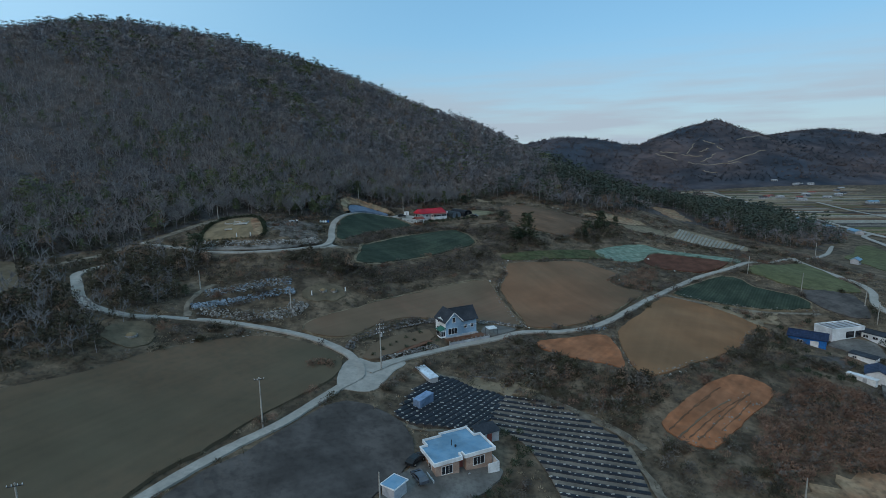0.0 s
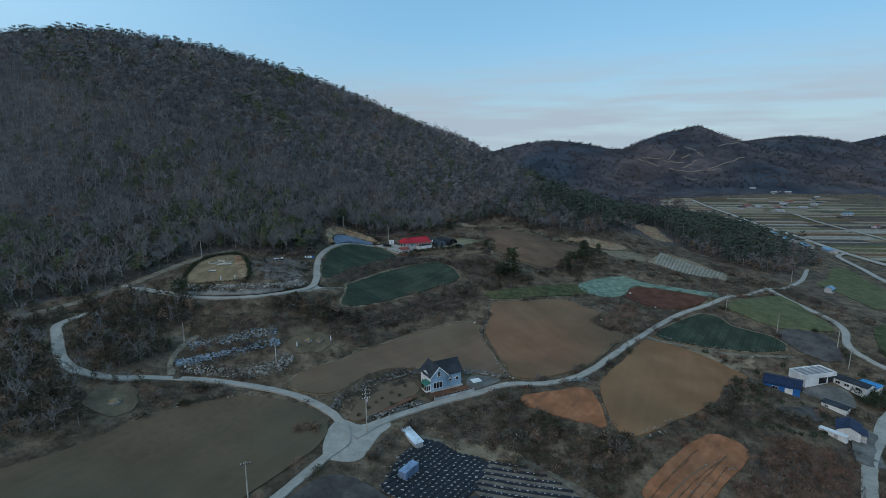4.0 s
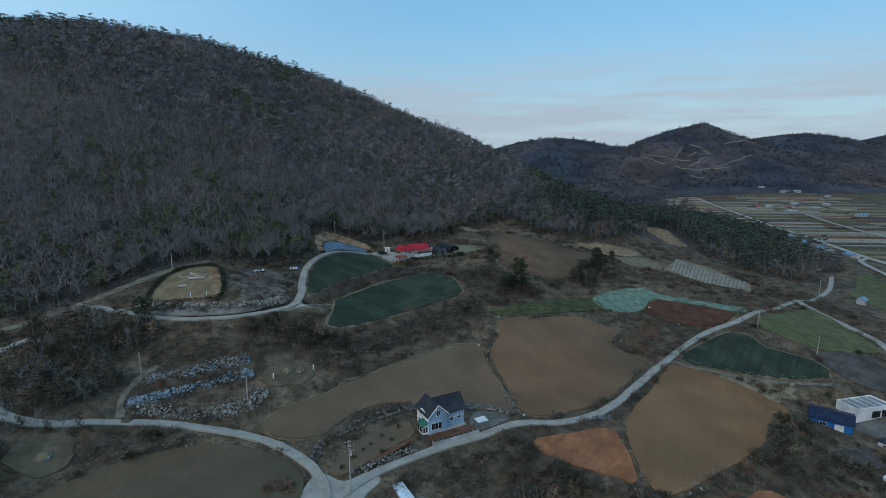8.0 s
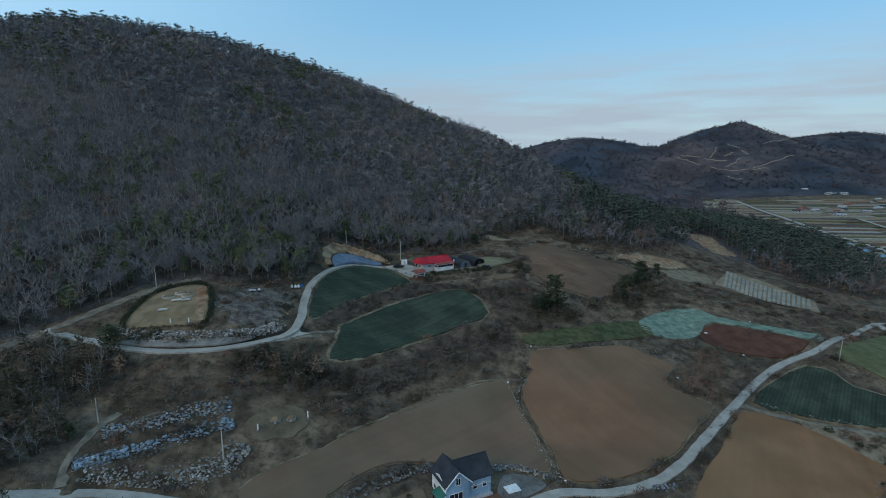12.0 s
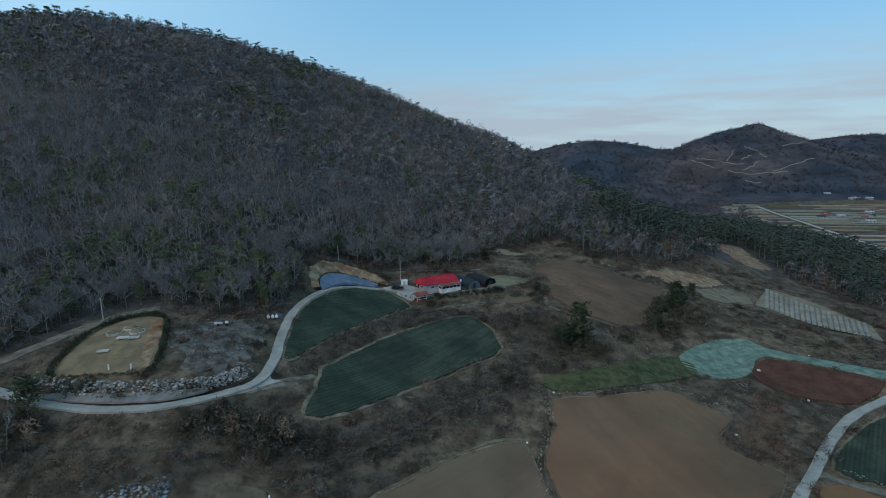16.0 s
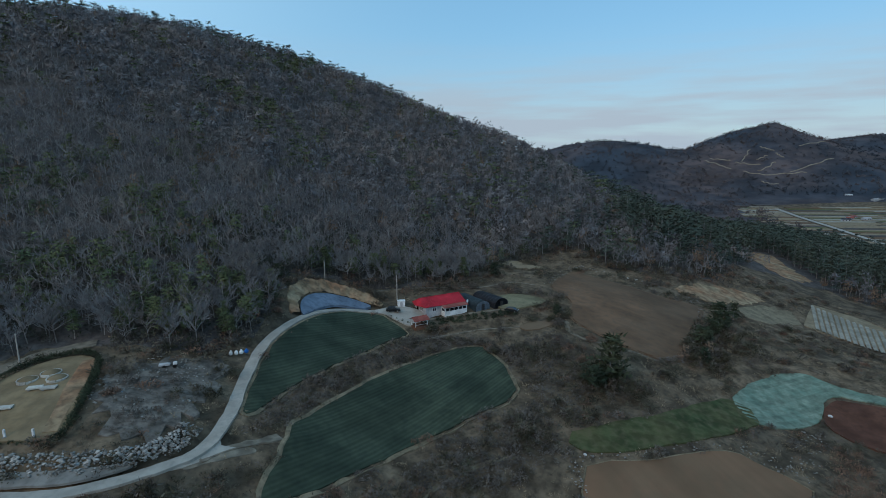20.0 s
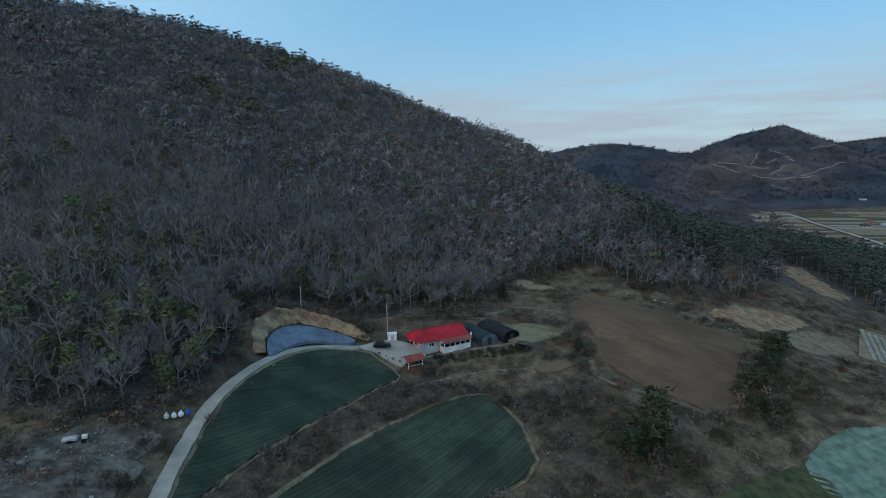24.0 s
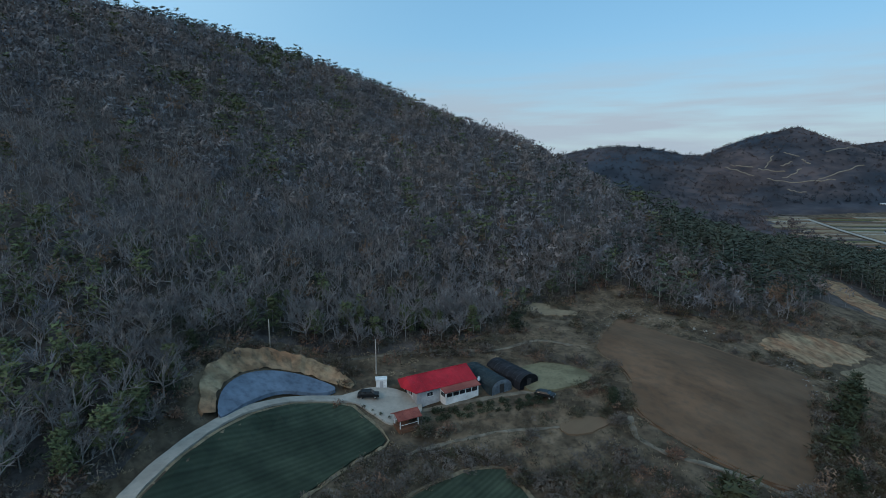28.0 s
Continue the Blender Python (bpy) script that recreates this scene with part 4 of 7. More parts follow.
def bare_tree(rng, height, limbs, forks, twigs, w):
    """A broad bare tree: trunk, rising limbs that fork, and sprays of thin twigs along the forks, as two sets of points and triangles."""
    V, T, V2, T2 = [], [], [], []
    top = np.array((rng.uniform(-0.6, 0.6), rng.uniform(-0.6, 0.6), height * 0.55))
    cone3(V, T, (0, 0, -0.6), top * 1.3, 0.09 + 0.010 * height)
    for k in range(limbs):
        a = top * rng.uniform(0.4, 1.05)
        d = unit(k * 2.4 + rng.uniform(-0.5, 0.5), rng.uniform(0.25, 1.15))
        ln = height * rng.uniform(0.32, 0.48)
        cone3(V, T, a, a + d * ln, 0.05 + 0.009 * height)
        for _ in range(forks):
            b = a + d * ln * rng.uniform(0.3, 0.95)
            d2 = d * 0.7 + np.array((0, 0, 0.3)) + unit(rng.uniform(0, 6.28), rng.uniform(-0.6, 1.0)) * 0.75
            d2 *= ln * rng.uniform(0.35, 0.6) / np.linalg.norm(d2)
            sliver(V, T, b, b + d2, 0.15 + w * 0.3)
            for _ in range(twigs):
                p = b + d2 * rng.uniform(0.25, 1.0)
                e = d2 / np.linalg.norm(d2) * 0.8 + np.array((0, 0, 0.25)) + unit(rng.uniform(0, 6.28), rng.uniform(-0.9, 1.0)) * 0.8
                sliver(V2, T2, p, p + e * rng.uniform(0.06, 0.13) * height, w * rng.uniform(0.6, 1.3))
    return (V, T), (V2, T2)


def puff_tree(rng, height, lobes, n, size, w, low=0.5):
    """A far tree: trunk, a few limbs, and rounded sprays of twigs at the limbs' ends."""
    V, T, V2, T2 = [], [], [], []
    top = np.array((rng.uniform(-0.4, 0.4), rng.uniform(-0.4, 0.4), height * 0.55))
    cone3(V, T, (0, 0, -0.6), top, 0.1 + 0.008 * height)
    for k in range(lobes):
        g, r = k * 2.4 + rng.uniform(-0.5, 0.5), height * rng.uniform(0.08, 0.27)
        c = np.array((math.cos(g) * r, math.sin(g) * r, height * (rng.uniform(low, 0.82) if k else 0.84)))
        big = height * rng.uniform(0.16, 0.26)
        if k:
            cone3(V, T, top * rng.uniform(0.5, 0.9), c, 0.07)
        for _ in range(n):
            o = unit(rng.uniform(0, 6.28), math.asin(rng.uniform(-0.35, 1.0)))
            p = c + o * big * rng.uniform(0.7, 1.08)
            d = np.cross(o, unit(rng.uniform(0, 6.28), rng.uniform(-1, 1)))
            d = d / (np.linalg.norm(d) + 1e-6) + o * rng.uniform(0.1, 0.8)
            ln = size * rng.uniform(0.6, 1.35)
            sliver(V2, T2, p - d * ln * 0.4, p + d * ln * 0.6, w * rng.uniform(0.6, 1.3), o)
    return (V, T), (V2, T2)


def pine_tree(rng, height, whorls, w, flat=False, needles=5, wide=1.0):
    """A pine: bare lower trunk, level branches and flat pads of needles."""
    V, T, V2, T2 = [], [], [], []
    top = np.array((rng.uniform(-0.5, 0.5), rng.uniform(-0.5, 0.5), height * 0.95))
    cone3(V, T, (0, 0, -0.6), top, 0.1 + 0.012 * height)
    for k in range(whorls):
        f = (0.35 if flat else 0.2) + (0.62 if flat else 0.78) * k / max(whorls - 1, 1)
        reach = wide * height * (0.27 if flat else 0.29) * (1.15 - f * (0.4 if flat else 0.9)) * rng.uniform(0.7, 1.3)
        for s in range(6):
            az = s * 1.05 + k * 0.7 + rng.uniform(-0.4, 0.4)
            p = top * f
            q = p + unit(az, rng.uniform(-0.1, 0.4)) * reach * rng.uniform(0.55, 1.15)
            if s % 3 == 0:
                cone3(V, T, p, q, 0.05)
            for _ in range(needles):
                c = p + (q - p) * rng.uniform(0.3, 1.05) + np.array((rng.uniform(-1, 1), rng.uniform(-1, 1), rng.uniform(-0.3, 0.5))) * w * 0.7
                o = np.array((math.cos(az) * 0.7, math.sin(az) * 0.7, 0.8))
                sliver(V2, T2, c, c + unit(az + rng.uniform(-1.8, 1.8), rng.uniform(-0.5, 0.7)) * w * rng.uniform(0.7, 1.3), w * rng.uniform(0.35, 0.6), o)
    return (V, T), (V2, T2)


def leafy(rng, n, rx, rz, z0, size, lean=0.2):
    """A loose clump of small leaves or stalks round a middle, uneven in outline."""
    V, T = [], []
    for _ in range(n):
        az, r = rng.uniform(0, 6.28), rng.random() ** 0.5
        lump = 0.75 + 0.25 * math.sin(3 * az + rx)
        p = np.array((math.cos(az) * rx * r * lump, math.sin(az) * rx * r * lump, z0 + rz * (0.35 + 0.65 * rng.random()) * (1.1 - 0.75 * r * r)))
        o = np.array((p[0] / rx, p[1] / rx, 0.25 + (p[2] - z0) / rz))
        sliver(V, T, p, p + unit(az + rng.uniform(-1.4, 1.4), rng.uniform(lean, 1.2)) * size * rng.uniform(0.6, 1.4), size * rng.uniform(0.25, 0.5), o)
    return V, T


def scatter(name, places, kinds, materials, rng):
    """Many plants in one mesh. places: x, y, z, size; kinds: for each plant a list of (points, triangles, material number)."""
    vs, ts, ms, base = [], [], [], 0
    prepared = [[(np.array(v, float), np.array(t, int), m) for v, t, m in kind if t] for kind in kinds]
    for x, y, z, s, k in places:
        g = rng.uniform(0, 6.28)
        c, n = math.cos(g) * s, math.sin(g) * s
        rot = np.array(((c, n, 0), (-n, c, 0), (0, 0, s * rng.uniform(0.85, 1.15))))
        for v, t, m in prepared[int(k)]:
            vs.append(v @ rot + (x, y, z))
            ts.append(t + base)
            ms.append(np.full(len(t), m))
            base += len(v)
    return tri_mesh(name, np.vstack(vs), np.vstack(ts), materials, np.concatenate(ms))


rng = random.Random(7)
THICKET = rounded([(-128, 112), (-112, 110), (-96, 104), (-88, 113), (-80, 120), (-84, 127), (-90, 131), (-84, 142), (-79, 150), (-82, 160), (-84, 170), (-79, 178), (-84, 184), (-98, 187), (-108, 190), (-118, 178), (-108, 168), (-106, 152), (-96, 141), (-110, 132)], True, 2)
WEST_WOOD = rounded([(-165, 108), (-130, 106), (-112, 112), (-106, 128), (-98, 134), (-105, 144), (-114, 157), (-119, 166), (-122, 178), (-136, 165), (-150, 170), (-190, 160), (-185, 120)], True, 2)
BANKS = [rounded(p, True, 2) for p in (
    [(-82, 184), (-62, 184), (-46, 193), (-36, 190), (-30, 192), (-28, 184), (-40, 180), (-60, 180), (-76, 178)],
    [(-30, 190), (-22, 196), (-8, 212), (8, 228), (18, 236), (22, 222), (4, 206), (-12, 194), (-24, 184)],
    [(-43, 205), (-40, 212), (-40, 222), (-36, 233), (-30, 243), (-23, 256), (-16, 266), (-8, 268), (2, 268), (6, 266), (-9, 258), (-24, 238), (-32, 222), (-35, 215), (-36, 207)],
    [(16, 120), (20, 134), (19, 148), (28, 150), (34, 144), (46, 137), (60, 134), (76, 144), (92, 154), (96, 146), (80, 140), (66, 132), (48, 120), (44, 112), (36, 122)],
    [(66, 104), (74, 116), (88, 128), (100, 140), (118, 130), (124, 108), (104, 90), (76, 90)],
    [(-22, 224), (-10, 236), (4, 252), (14, 262), (24, 268), (34, 262), (40, 250), (30, 240), (24, 230), (16, 244), (8, 266), (-10, 258)],
    [(-84, 176), (-60, 178), (-40, 180), (-22, 186), (-26, 176), (-44, 172), (-52, 171), (-66, 166), (-78, 168)],
    [(64, 212), (76, 218), (88, 236), (96, 238), (90, 222), (78, 202), (68, 205)],
    [(62, 266), (70, 276), (82, 300), (92, 292), (84, 272), (74, 262)],
    [(184, 283), (203, 298), (211, 295), (202, 276), (188, 262), (182, 267)],
    [(0, 142), (22, 152), (26, 148), (20, 132), (6, 134)],
    [(-90, 141), (-78, 146), (-72, 141), (-76, 137), (-88, 133)],
    [(-37, 133), (-31, 135.5), (-28.5, 130), (-33, 126), (-38, 128)],
    [(84, 150), (100, 166), (118, 180), (122, 172), (112, 160), (100, 146)])]


def spread(loop, gap, jitter=0.45):
    lo, hi = loop.min(0), loop.max(0)
    gx, gy = np.meshgrid(np.arange(lo[0], hi[0], gap), np.arange(lo[1], hi[1], gap))
    r = np.random.RandomState(int(gap * 100) + len(loop))
    x, y = gx.ravel() + r.uniform(-jitter, jitter, gx.size) * gap, gy.ravel() + r.uniform(-jitter, jitter, gx.size) * gap
    ok = within(x, y, loop)
    return x[ok], y[ok]


def clear(x, y, gap=1.2):
    """Points that stand on no road, field, yard or house."""
    ok = np.ones(len(x), bool)
    for w, line in ROAD_LINES.values():
        ok &= off_line(x, y, line)[0] > w / 2 + gap
    for loop in list(FIELD_LOOPS.values()) + [YARD, PAD, COURT] + CLEARINGS:
        lo, hi = np.min(loop, axis=0), np.max(loop, axis=0)
        by = np.where((x > lo[0]) & (x < hi[0]) & (y > lo[1]) & (y < hi[1]))[0]
        ok[by] &= ~within(np.asarray(x)[by], np.asarray(y)[by], loop)
    return ok


bare_kinds, pine_kinds = [], []
for k in range(7):
    trunk, twig = bare_tree(rng, rng.uniform(7.5, 10.0), 6, 3, 5, 0.17)
    bare_kinds.append([(*trunk, 0), (*twig, 1)])
for k in range(2):
    trunk, leaves = puff_tree(rng, 7.0, 5, 20, 0.8, 0.45, 0.35)
    bare_kinds.append([(*trunk, 0), (*leaves, 2)])
for k in range(4):
    trunk, needles = pine_tree(rng, rng.uniform(7.0, 10.0), 6, 1.0, flat=k % 2 == 0, needles=4)
    pine_kinds.append([(*trunk, 0), (*needles, 1)])
for k in range(4):
    trunk, needles = pine_tree(rng, rng.uniform(7.0, 10.0), 4, 1.6, flat=k % 2 == 0, needles=3, wide=1.15)
    pine_kinds.append([(*trunk, 0), (*needles, 1)])
for k in range(6):
    trunk, twig = puff_tree(rng, rng.uniform(7.5, 9.8), 3 + k % 2, 12, 1.4, 0.7)
    bare_kinds.append([(*trunk, 0), (*twig, 1)])


def place_trees(name, kinds, label, category, mats, spots):
    """Single trees, each with trunk and crown, sharing the meshes of a few models."""
    models = []
    for kind in kinds:
        meshes = []
        for v, t, m in kind:
            me = bpy.data.meshes.new("trunk" if m == 0 else "crown")
            me.from_pydata([tuple(p) for p in v], [], t)
            me.update()
            me.materials.append(mats[m])
            meshes.append((me.name.split(".")[0], me))
        models.append(meshes)
    for x, y, s, k in spots:
        base = new(name)
        base.matrix_world = pose(x, y, h(x, y), 0, 0, rng.uniform(0, 360)) @ Matrix.Diagonal((s, s, s * rng.uniform(0.9, 1.1), 1))
        tagged(base, label, category, name + "s of the wood's edge")
        for pname, me in models[k]:
            new(pname, me).parent = base


wx, wy = spread(WOODS, 4.6)
ex, ey = spread(WOODS, 5.1)
edge_belt = (ey < 400) & (ex > -190) & (ex < 90)
wx, wy = np.concatenate([wx, ex[edge_belt]]), np.concatenate([wy, ey[edge_belt]])
thin_out = np.random.RandomState(11).rand(len(wx))
keep = clear(wx, wy) & (wy < 700) & ((wx > -0.97 * wy - 15) | (thin_out < 0.3)) & ((wy < np.interp(wx, (-450, -400, -330, -260, -200, -160, -110, -40, 20, 60, 110, 150, 190), (522, 540, 540, 570, 600, 627, 677, 682, 667, 627, 617, 665, 775))) | (thin_out < 0.12))
wx, wy = wx[keep], wy[keep]
wz = land(wx, wy)
edge = off_line(wx, wy, WOODS)[0]
rs = np.random.RandomState(3)
patch = np.array([noise.noise((a * 0.018, b * 0.018, 5.0)) + 0.5 * noise.noise((a * 0.06, b * 0.06, 9.0)) for a, b in zip(wx, wy)])
right_spur = np.maximum(step((wx - 60) / 60) * step((500 - wy) / 60 + 0.4), step((wx - 120) / 50))
ridge_y = np.interp(wx, (-450, -400, -330, -260, -200, -160, -110, -40, 20, 60, 110, 150, 190), (510, 528, 528, 558, 588, 615, 665, 670, 655, 615, 605, 650, 775))
crest_belt = (wy > ridge_y - 75).astype(float)
flank = step((wx - 10) / 70) * (patch > -0.15)
low_left = step((-52 - wx) / 30) * step((330 - wy) / 50)
pine_share = 0.03 + 0.10 * (patch > 0.25) + (0.1 + 0.72 * step((edge - 8) / 30)) * right_spur + 0.14 * flank + 0.3 * crest_belt + 0.22 * low_left * (patch > -0.1) + 0.3 * ((wx > -84) & (wx < -46) & (wy < 266)) + 0.2 * ((wz > 90) & (patch > 0.22))
pines = rs.rand(len(wx)) < pine_share
# trees thin out on the crest and on the bare patch of the lower slope
thin = rs.rand(len(wx)) < 0.92
near = (wy < 330) & (wx > -110) & (wx < 60) & (edge < 14)
spare = np.cumsum(near & thin & ~pines) > 280
near &= ~(spare & ~pines) & ~((np.cumsum(near & pines) > 90) & pines)
bare_i, pine_i = np.where(~pines & thin & ~near)[0], np.where(pines & thin & ~near)[0]
kind_of = rs.randint(0, 7, len(wx))
far_off = wy > rs.uniform(345, 410, len(wx))
kind_of[far_off] = 9 + rs.randint(0, 6, len(wx))[far_off]
kind_of[rs.rand(len(wx)) < 0.05 + 0.3 * right_spur] = 7
size_of = rs.uniform(0.6, 1.2, len(wx)) * np.where(wz > 120, 1.1, 1.0) * np.where(pines & (right_spur > 0.3), 1.25, 1.0)
forest = scatter("leafless_wood", [(wx[i], wy[i], wz[i], size_of[i], kind_of[i]) for i in bare_i], bare_kinds, [M_BARK, M_TWIG, M_OAKLEAF], rng)
tagged(forest, "grey leafless oak wood covering the hillside", "forest", kind="stuff")
spur = (right_spur > 0.5) | (flank > 0.3) | (crest_belt > 0)
dark_kinds = []
for k in range(4):
    trunk, needles = pine_tree(rng, rng.uniform(8.5, 12.0), 5, 1.4, flat=False, needles=3, wide=0.95)
    dark_kinds.append([(*trunk, 0), (*needles, 2)])
pinewood = scatter("pine_wood", [(wx[i], wy[i], wz[i], size_of[i], (8 if spur[i] else 0 if wy[i] < 360 else 4) + i % 4) for i in pine_i], pine_kinds + dark_kinds, [M_BARK, M_PINE, M_DARKPINE], rng)
tagged(pinewood, "dark green pines among the leafless trees", "forest", kind="stuff")
near_bare, near_pine = np.where(near & thin & ~pines)[0], np.where(near & pines)[0]
fine_bare = []
for k in range(5):
    trunk, twig = bare_tree(rng, rng.uniform(7.5, 9.5), 9, 5, 11, 0.085)
    fine_bare.append([(*trunk, 0), (*twig, 1)])
fine_pine = []
for k in range(3):
    trunk, needles = pine_tree(rng, rng.uniform(6.5, 8.5), 9, 0.7, flat=k == 1, needles=10)
    fine_pine.append([(*trunk, 0), (*needles, 1)])
place_trees("bare_tree", fine_bare, "leafless grey-brown tree at the wood's edge", "tree", [M_BARK, M_FINETWIG], [(wx[i], wy[i], size_of[i], int(i) % 5) for i in near_bare])
place_trees("pine_tree", fine_pine, "dark green pine at the wood's edge", "tree", [M_BARK, M_PINE], [(wx[i], wy[i], size_of[i], int(i) % 3) for i in near_pine])
bushy = []
for k in range(3):
    trunk, needles = pine_tree(rng, 7.0, 9, 0.85, flat=k == 1, needles=12, wide=1.5)
    bushy.append([(*trunk, 0), (*needles, 1)])
place_trees("conifer", bushy, "dark bushy conifer standing among dry scrub", "tree", [M_BARK, M_EVERGREEN],
                [(38, 247, 1.75, 0), (87, 294, 1.6, 2), (101, 312, 0.9, 0), (75, 279, 1.1, 1), (33, 243, 1.0, 1), (41, 248, 0.7, 1), (35.5, 244, 0.7, 2), (84, 290, 0.7, 0), (79, 283, 0.6, 2), (93, 300, 0.6, 1), (30.6, 284, 0.62, 2), (-88, 186, 1.1, 1), (72, 269, 0.7, 0), (-79, 157, 0.45, 0), (12, 320, 0.9, 2), (-60, 259, 0.8, 0), (-57, 275, 0.7, 2)])

under = [(wx[i] + rng.uniform(-2, 2), wy[i] + rng.uniform(-2, 2), 0, rng.uniform(0.8, 1.7), rng.randrange(3)) for i in np.where((edge < 45) & (wy < 400) & (wx > -170))[0] for _ in range(2)]
uz = land([u[0] for u in under], [u[1] for u in under])
uo = clear(np.array([u[0] for u in under]), np.array([u[1] for u in under]), 1.0)
under_kinds = [[(*leafy(rng, 46, 1.5, 1.6, 0.0, 0.55, -0.4), 0)], [(*leafy(rng, 46, 1.4, 1.9, 0.0, 0.55, -0.4), 0)], [(*leafy(rng, 50, 1.5, 1.9, 0.0, 0.5, -0.4), 1)]]
undergrowth = scatter("undergrowth", [(u[0], u[1], z, u[3], u[4]) for u, z, o in zip(under, uz, uo) if o], under_kinds, [M_UNDER, M_EVERGREEN], rng)
tagged(undergrowth, "dark undergrowth below the leafless trees", "undergrowth", kind="stuff")

# scrub: thickets of small trees, brush on the banks, straw and brush over the waste land
shrub_kinds = [[(*leafy(rng, 50, 1.5, 1.7, 0.0, 0.52, -0.6), k // 2 * 3)] for k in range(4)] + [[(*leafy(rng, 50, 1.5, 1.4, 0.0, 0.5, -0.6), 1)] for _ in range(2)] + [[(*leafy(rng, 54, 1.5, 1.7, 0.0, 0.52, -0.6), 4)]]
tuft_kinds = [[(*leafy(rng, 18, 0.8, 0.25, -0.05, 0.34, 0.3), 3)] for _ in range(4)] + [[(*leafy(rng, 20, 0.9, 0.4, -0.05, 0.34, 0.2), 0)] for _ in range(4)]
places = []
tree_spots = []
for loop, gap in ((THICKET, 3.3), (WEST_WOOD, 4.0)):
    tx, ty = spread(loop, gap)
    ok = clear(tx, ty, 1.6)
    tx, ty = tx[ok], ty[ok]
    tz = land(tx, ty)
    tree_spots += [(x, y, z, rng.uniform(0.5, 0.92), rng.choice((0, 1, 2, 3, 4, 5, 6, 7, 8, 7)) if rng.random() < 0.55 else 15 + rng.randrange(6)) for x, y, z in zip(tx, ty, tz)]
    for _ in range(2):
        places += [(x + rng.uniform(-1.6, 1.6), y + rng.uniform(-1.6, 1.6), z, rng.uniform(0.8, 1.6), rng.choice((0, 1, 2, 3, 6, 6))) for x, y, z in zip(tx, ty, tz)]
tree_spots += [(x, y, h(x, y), s, k) for x, y, s, k in ((-84, 133.5, 0.7, 1), (-87, 134, 0.6, 16), (-80.5, 136.8, 0.6, 3), (-90, 134, 0.7, 5), (-77.5, 138, 0.45, 17), (-83, 136, 0.4, 15))]
for cx, cy, r, n in ((-39, 186, 6, 16), (-48, 187, 4, 7), (48, 128, 7, 9), (37, 245, 7, 8), (73, 276, 8, 9), (88, 289, 5, 6), (104, 164, 6, 9), (30, 137, 5, 6), (67, 268, 4, 4)):
    for _ in range(n):
        g, d = rng.uniform(0, 6.28), r * rng.random() ** 0.6
        x, y = cx + d * math.cos(g), cy + d * math.sin(g)
        if clear(np.array([x]), np.array([y]), 2.0)[0]:
            tree_spots.append((x, y, h(x, y) - 0.6, rng.uniform(0.5, 0.85), rng.choice((19, 20, 20, 7))))
thicket_trees = scatter("thicket_of_small_trees", tree_spots, bare_kinds + [[(*k[0][:2], 0), (*k[1][:2], 3)] for k in pine_kinds[:4]] + [[(*k[0], 0), (*k[1], 3)] for k in (puff_tree(rng, 6.0, 6, 24, 0.7, 0.4, 0.3), puff_tree(rng, 5.0, 6, 24, 0.7, 0.4, 0.25))], [M_BARK, M_FINETWIG, M_OAKLEAF, M_OLIVEBRUSH], rng)
tagged(thicket_trees, "thicket of small bare trees beside the field", "thicket", kind="stuff")
for bn, b in enumerate(BANKS):
    bx, by = spread(b, 1.25 if bn in (1, 2, 4) else 1.6)
    ok = clear(bx, by, 1.0)
    bz = land(bx, by)
    places += [(x, y, z, rng.uniform(0.5, 1.15) * (1.25 if bn == 4 else 1.0), rng.choice((4, 5, 5, 4, 5, 4, 4, 2) if bn in (4, 7) else (4, 6, 6, 5, 0, 6, 2) if bn == 3 else (2, 3, 2, 3, 6) if bn in (1, 2, 5) else (0, 1, 2, 3, 4, 2, 0, 1, 6, 6))) for x, y, z, o in zip(bx, by, bz, ok) if o and rng.random() < 0.85]
for cx, cy, r, n in ((38, 246, 8, 70), (34, 250, 5, 20), (74, 277, 9, 70), (70, 270, 6, 30), (85, 290, 6, 28), (-36, 185, 7, 50), (-28, 188, 5, 20), (-46, 187, 6, 34), (-52, 184, 4, 14), (66, 150, 7, 26), (96, 158, 6, 24), (108, 168, 6, 26), (32, 138, 6, 24), (48, 128, 7, 34), (80, 148, 5, 18), (110, 152, 5, 14), (90, 282, 7, 30), (14, 226, 5, 16), (-2, 213, 4, 10), (22, 258, 5, 14), (28, 232, 4, 10), (56, 258, 5, 10), (26, 300, 4, 12), (32, 288, 3, 10), (24, 135, 6, 22), (40, 118, 5, 18), (-84, 187, 4, 12)):
    for _ in range(n):
        g, d = rng.uniform(0, 6.28), r * rng.random() ** 0.6
        x, y = cx + d * math.cos(g), cy + d * math.sin(g)
        if clear(np.array([x]), np.array([y]), 1.4)[0]:
            places.append((x, y, h(x, y), rng.uniform(1.0, 2.1) * (1.1 - 0.4 * d / r), rng.choice((0, 1, 2, 3, 6, 6, 6))))
for _ in range(26):
    x, y = -32.5 + rng.uniform(-3.4, 3.4), 131 + rng.uniform(-3, 3)
    places.append((x, y, h(x, y) + 0.1, rng.uniform(0.4, 0.9), rng.choice((4, 5, 4, 6))))
belt = WOODS[(WOODS[:, 1] < 400) & (WOODS[:, 0] > -75) & (WOODS[:, 0] < 240) & (WOODS[:, 1] > 225)]
bx, by = [], []
for a, c in zip(belt, belt[1:]):
    if np.linalg.norm(c - a) < 40:
        for k in range(int(np.linalg.norm(c - a) / 0.9)):
            e = a + (c - a) * rng.random()
            bx.append(e[0] + rng.uniform(-5, 5)), by.append(e[1] + rng.uniform(-6, 5))
ok = clear(np.array(bx), np.array(by), 1.2)
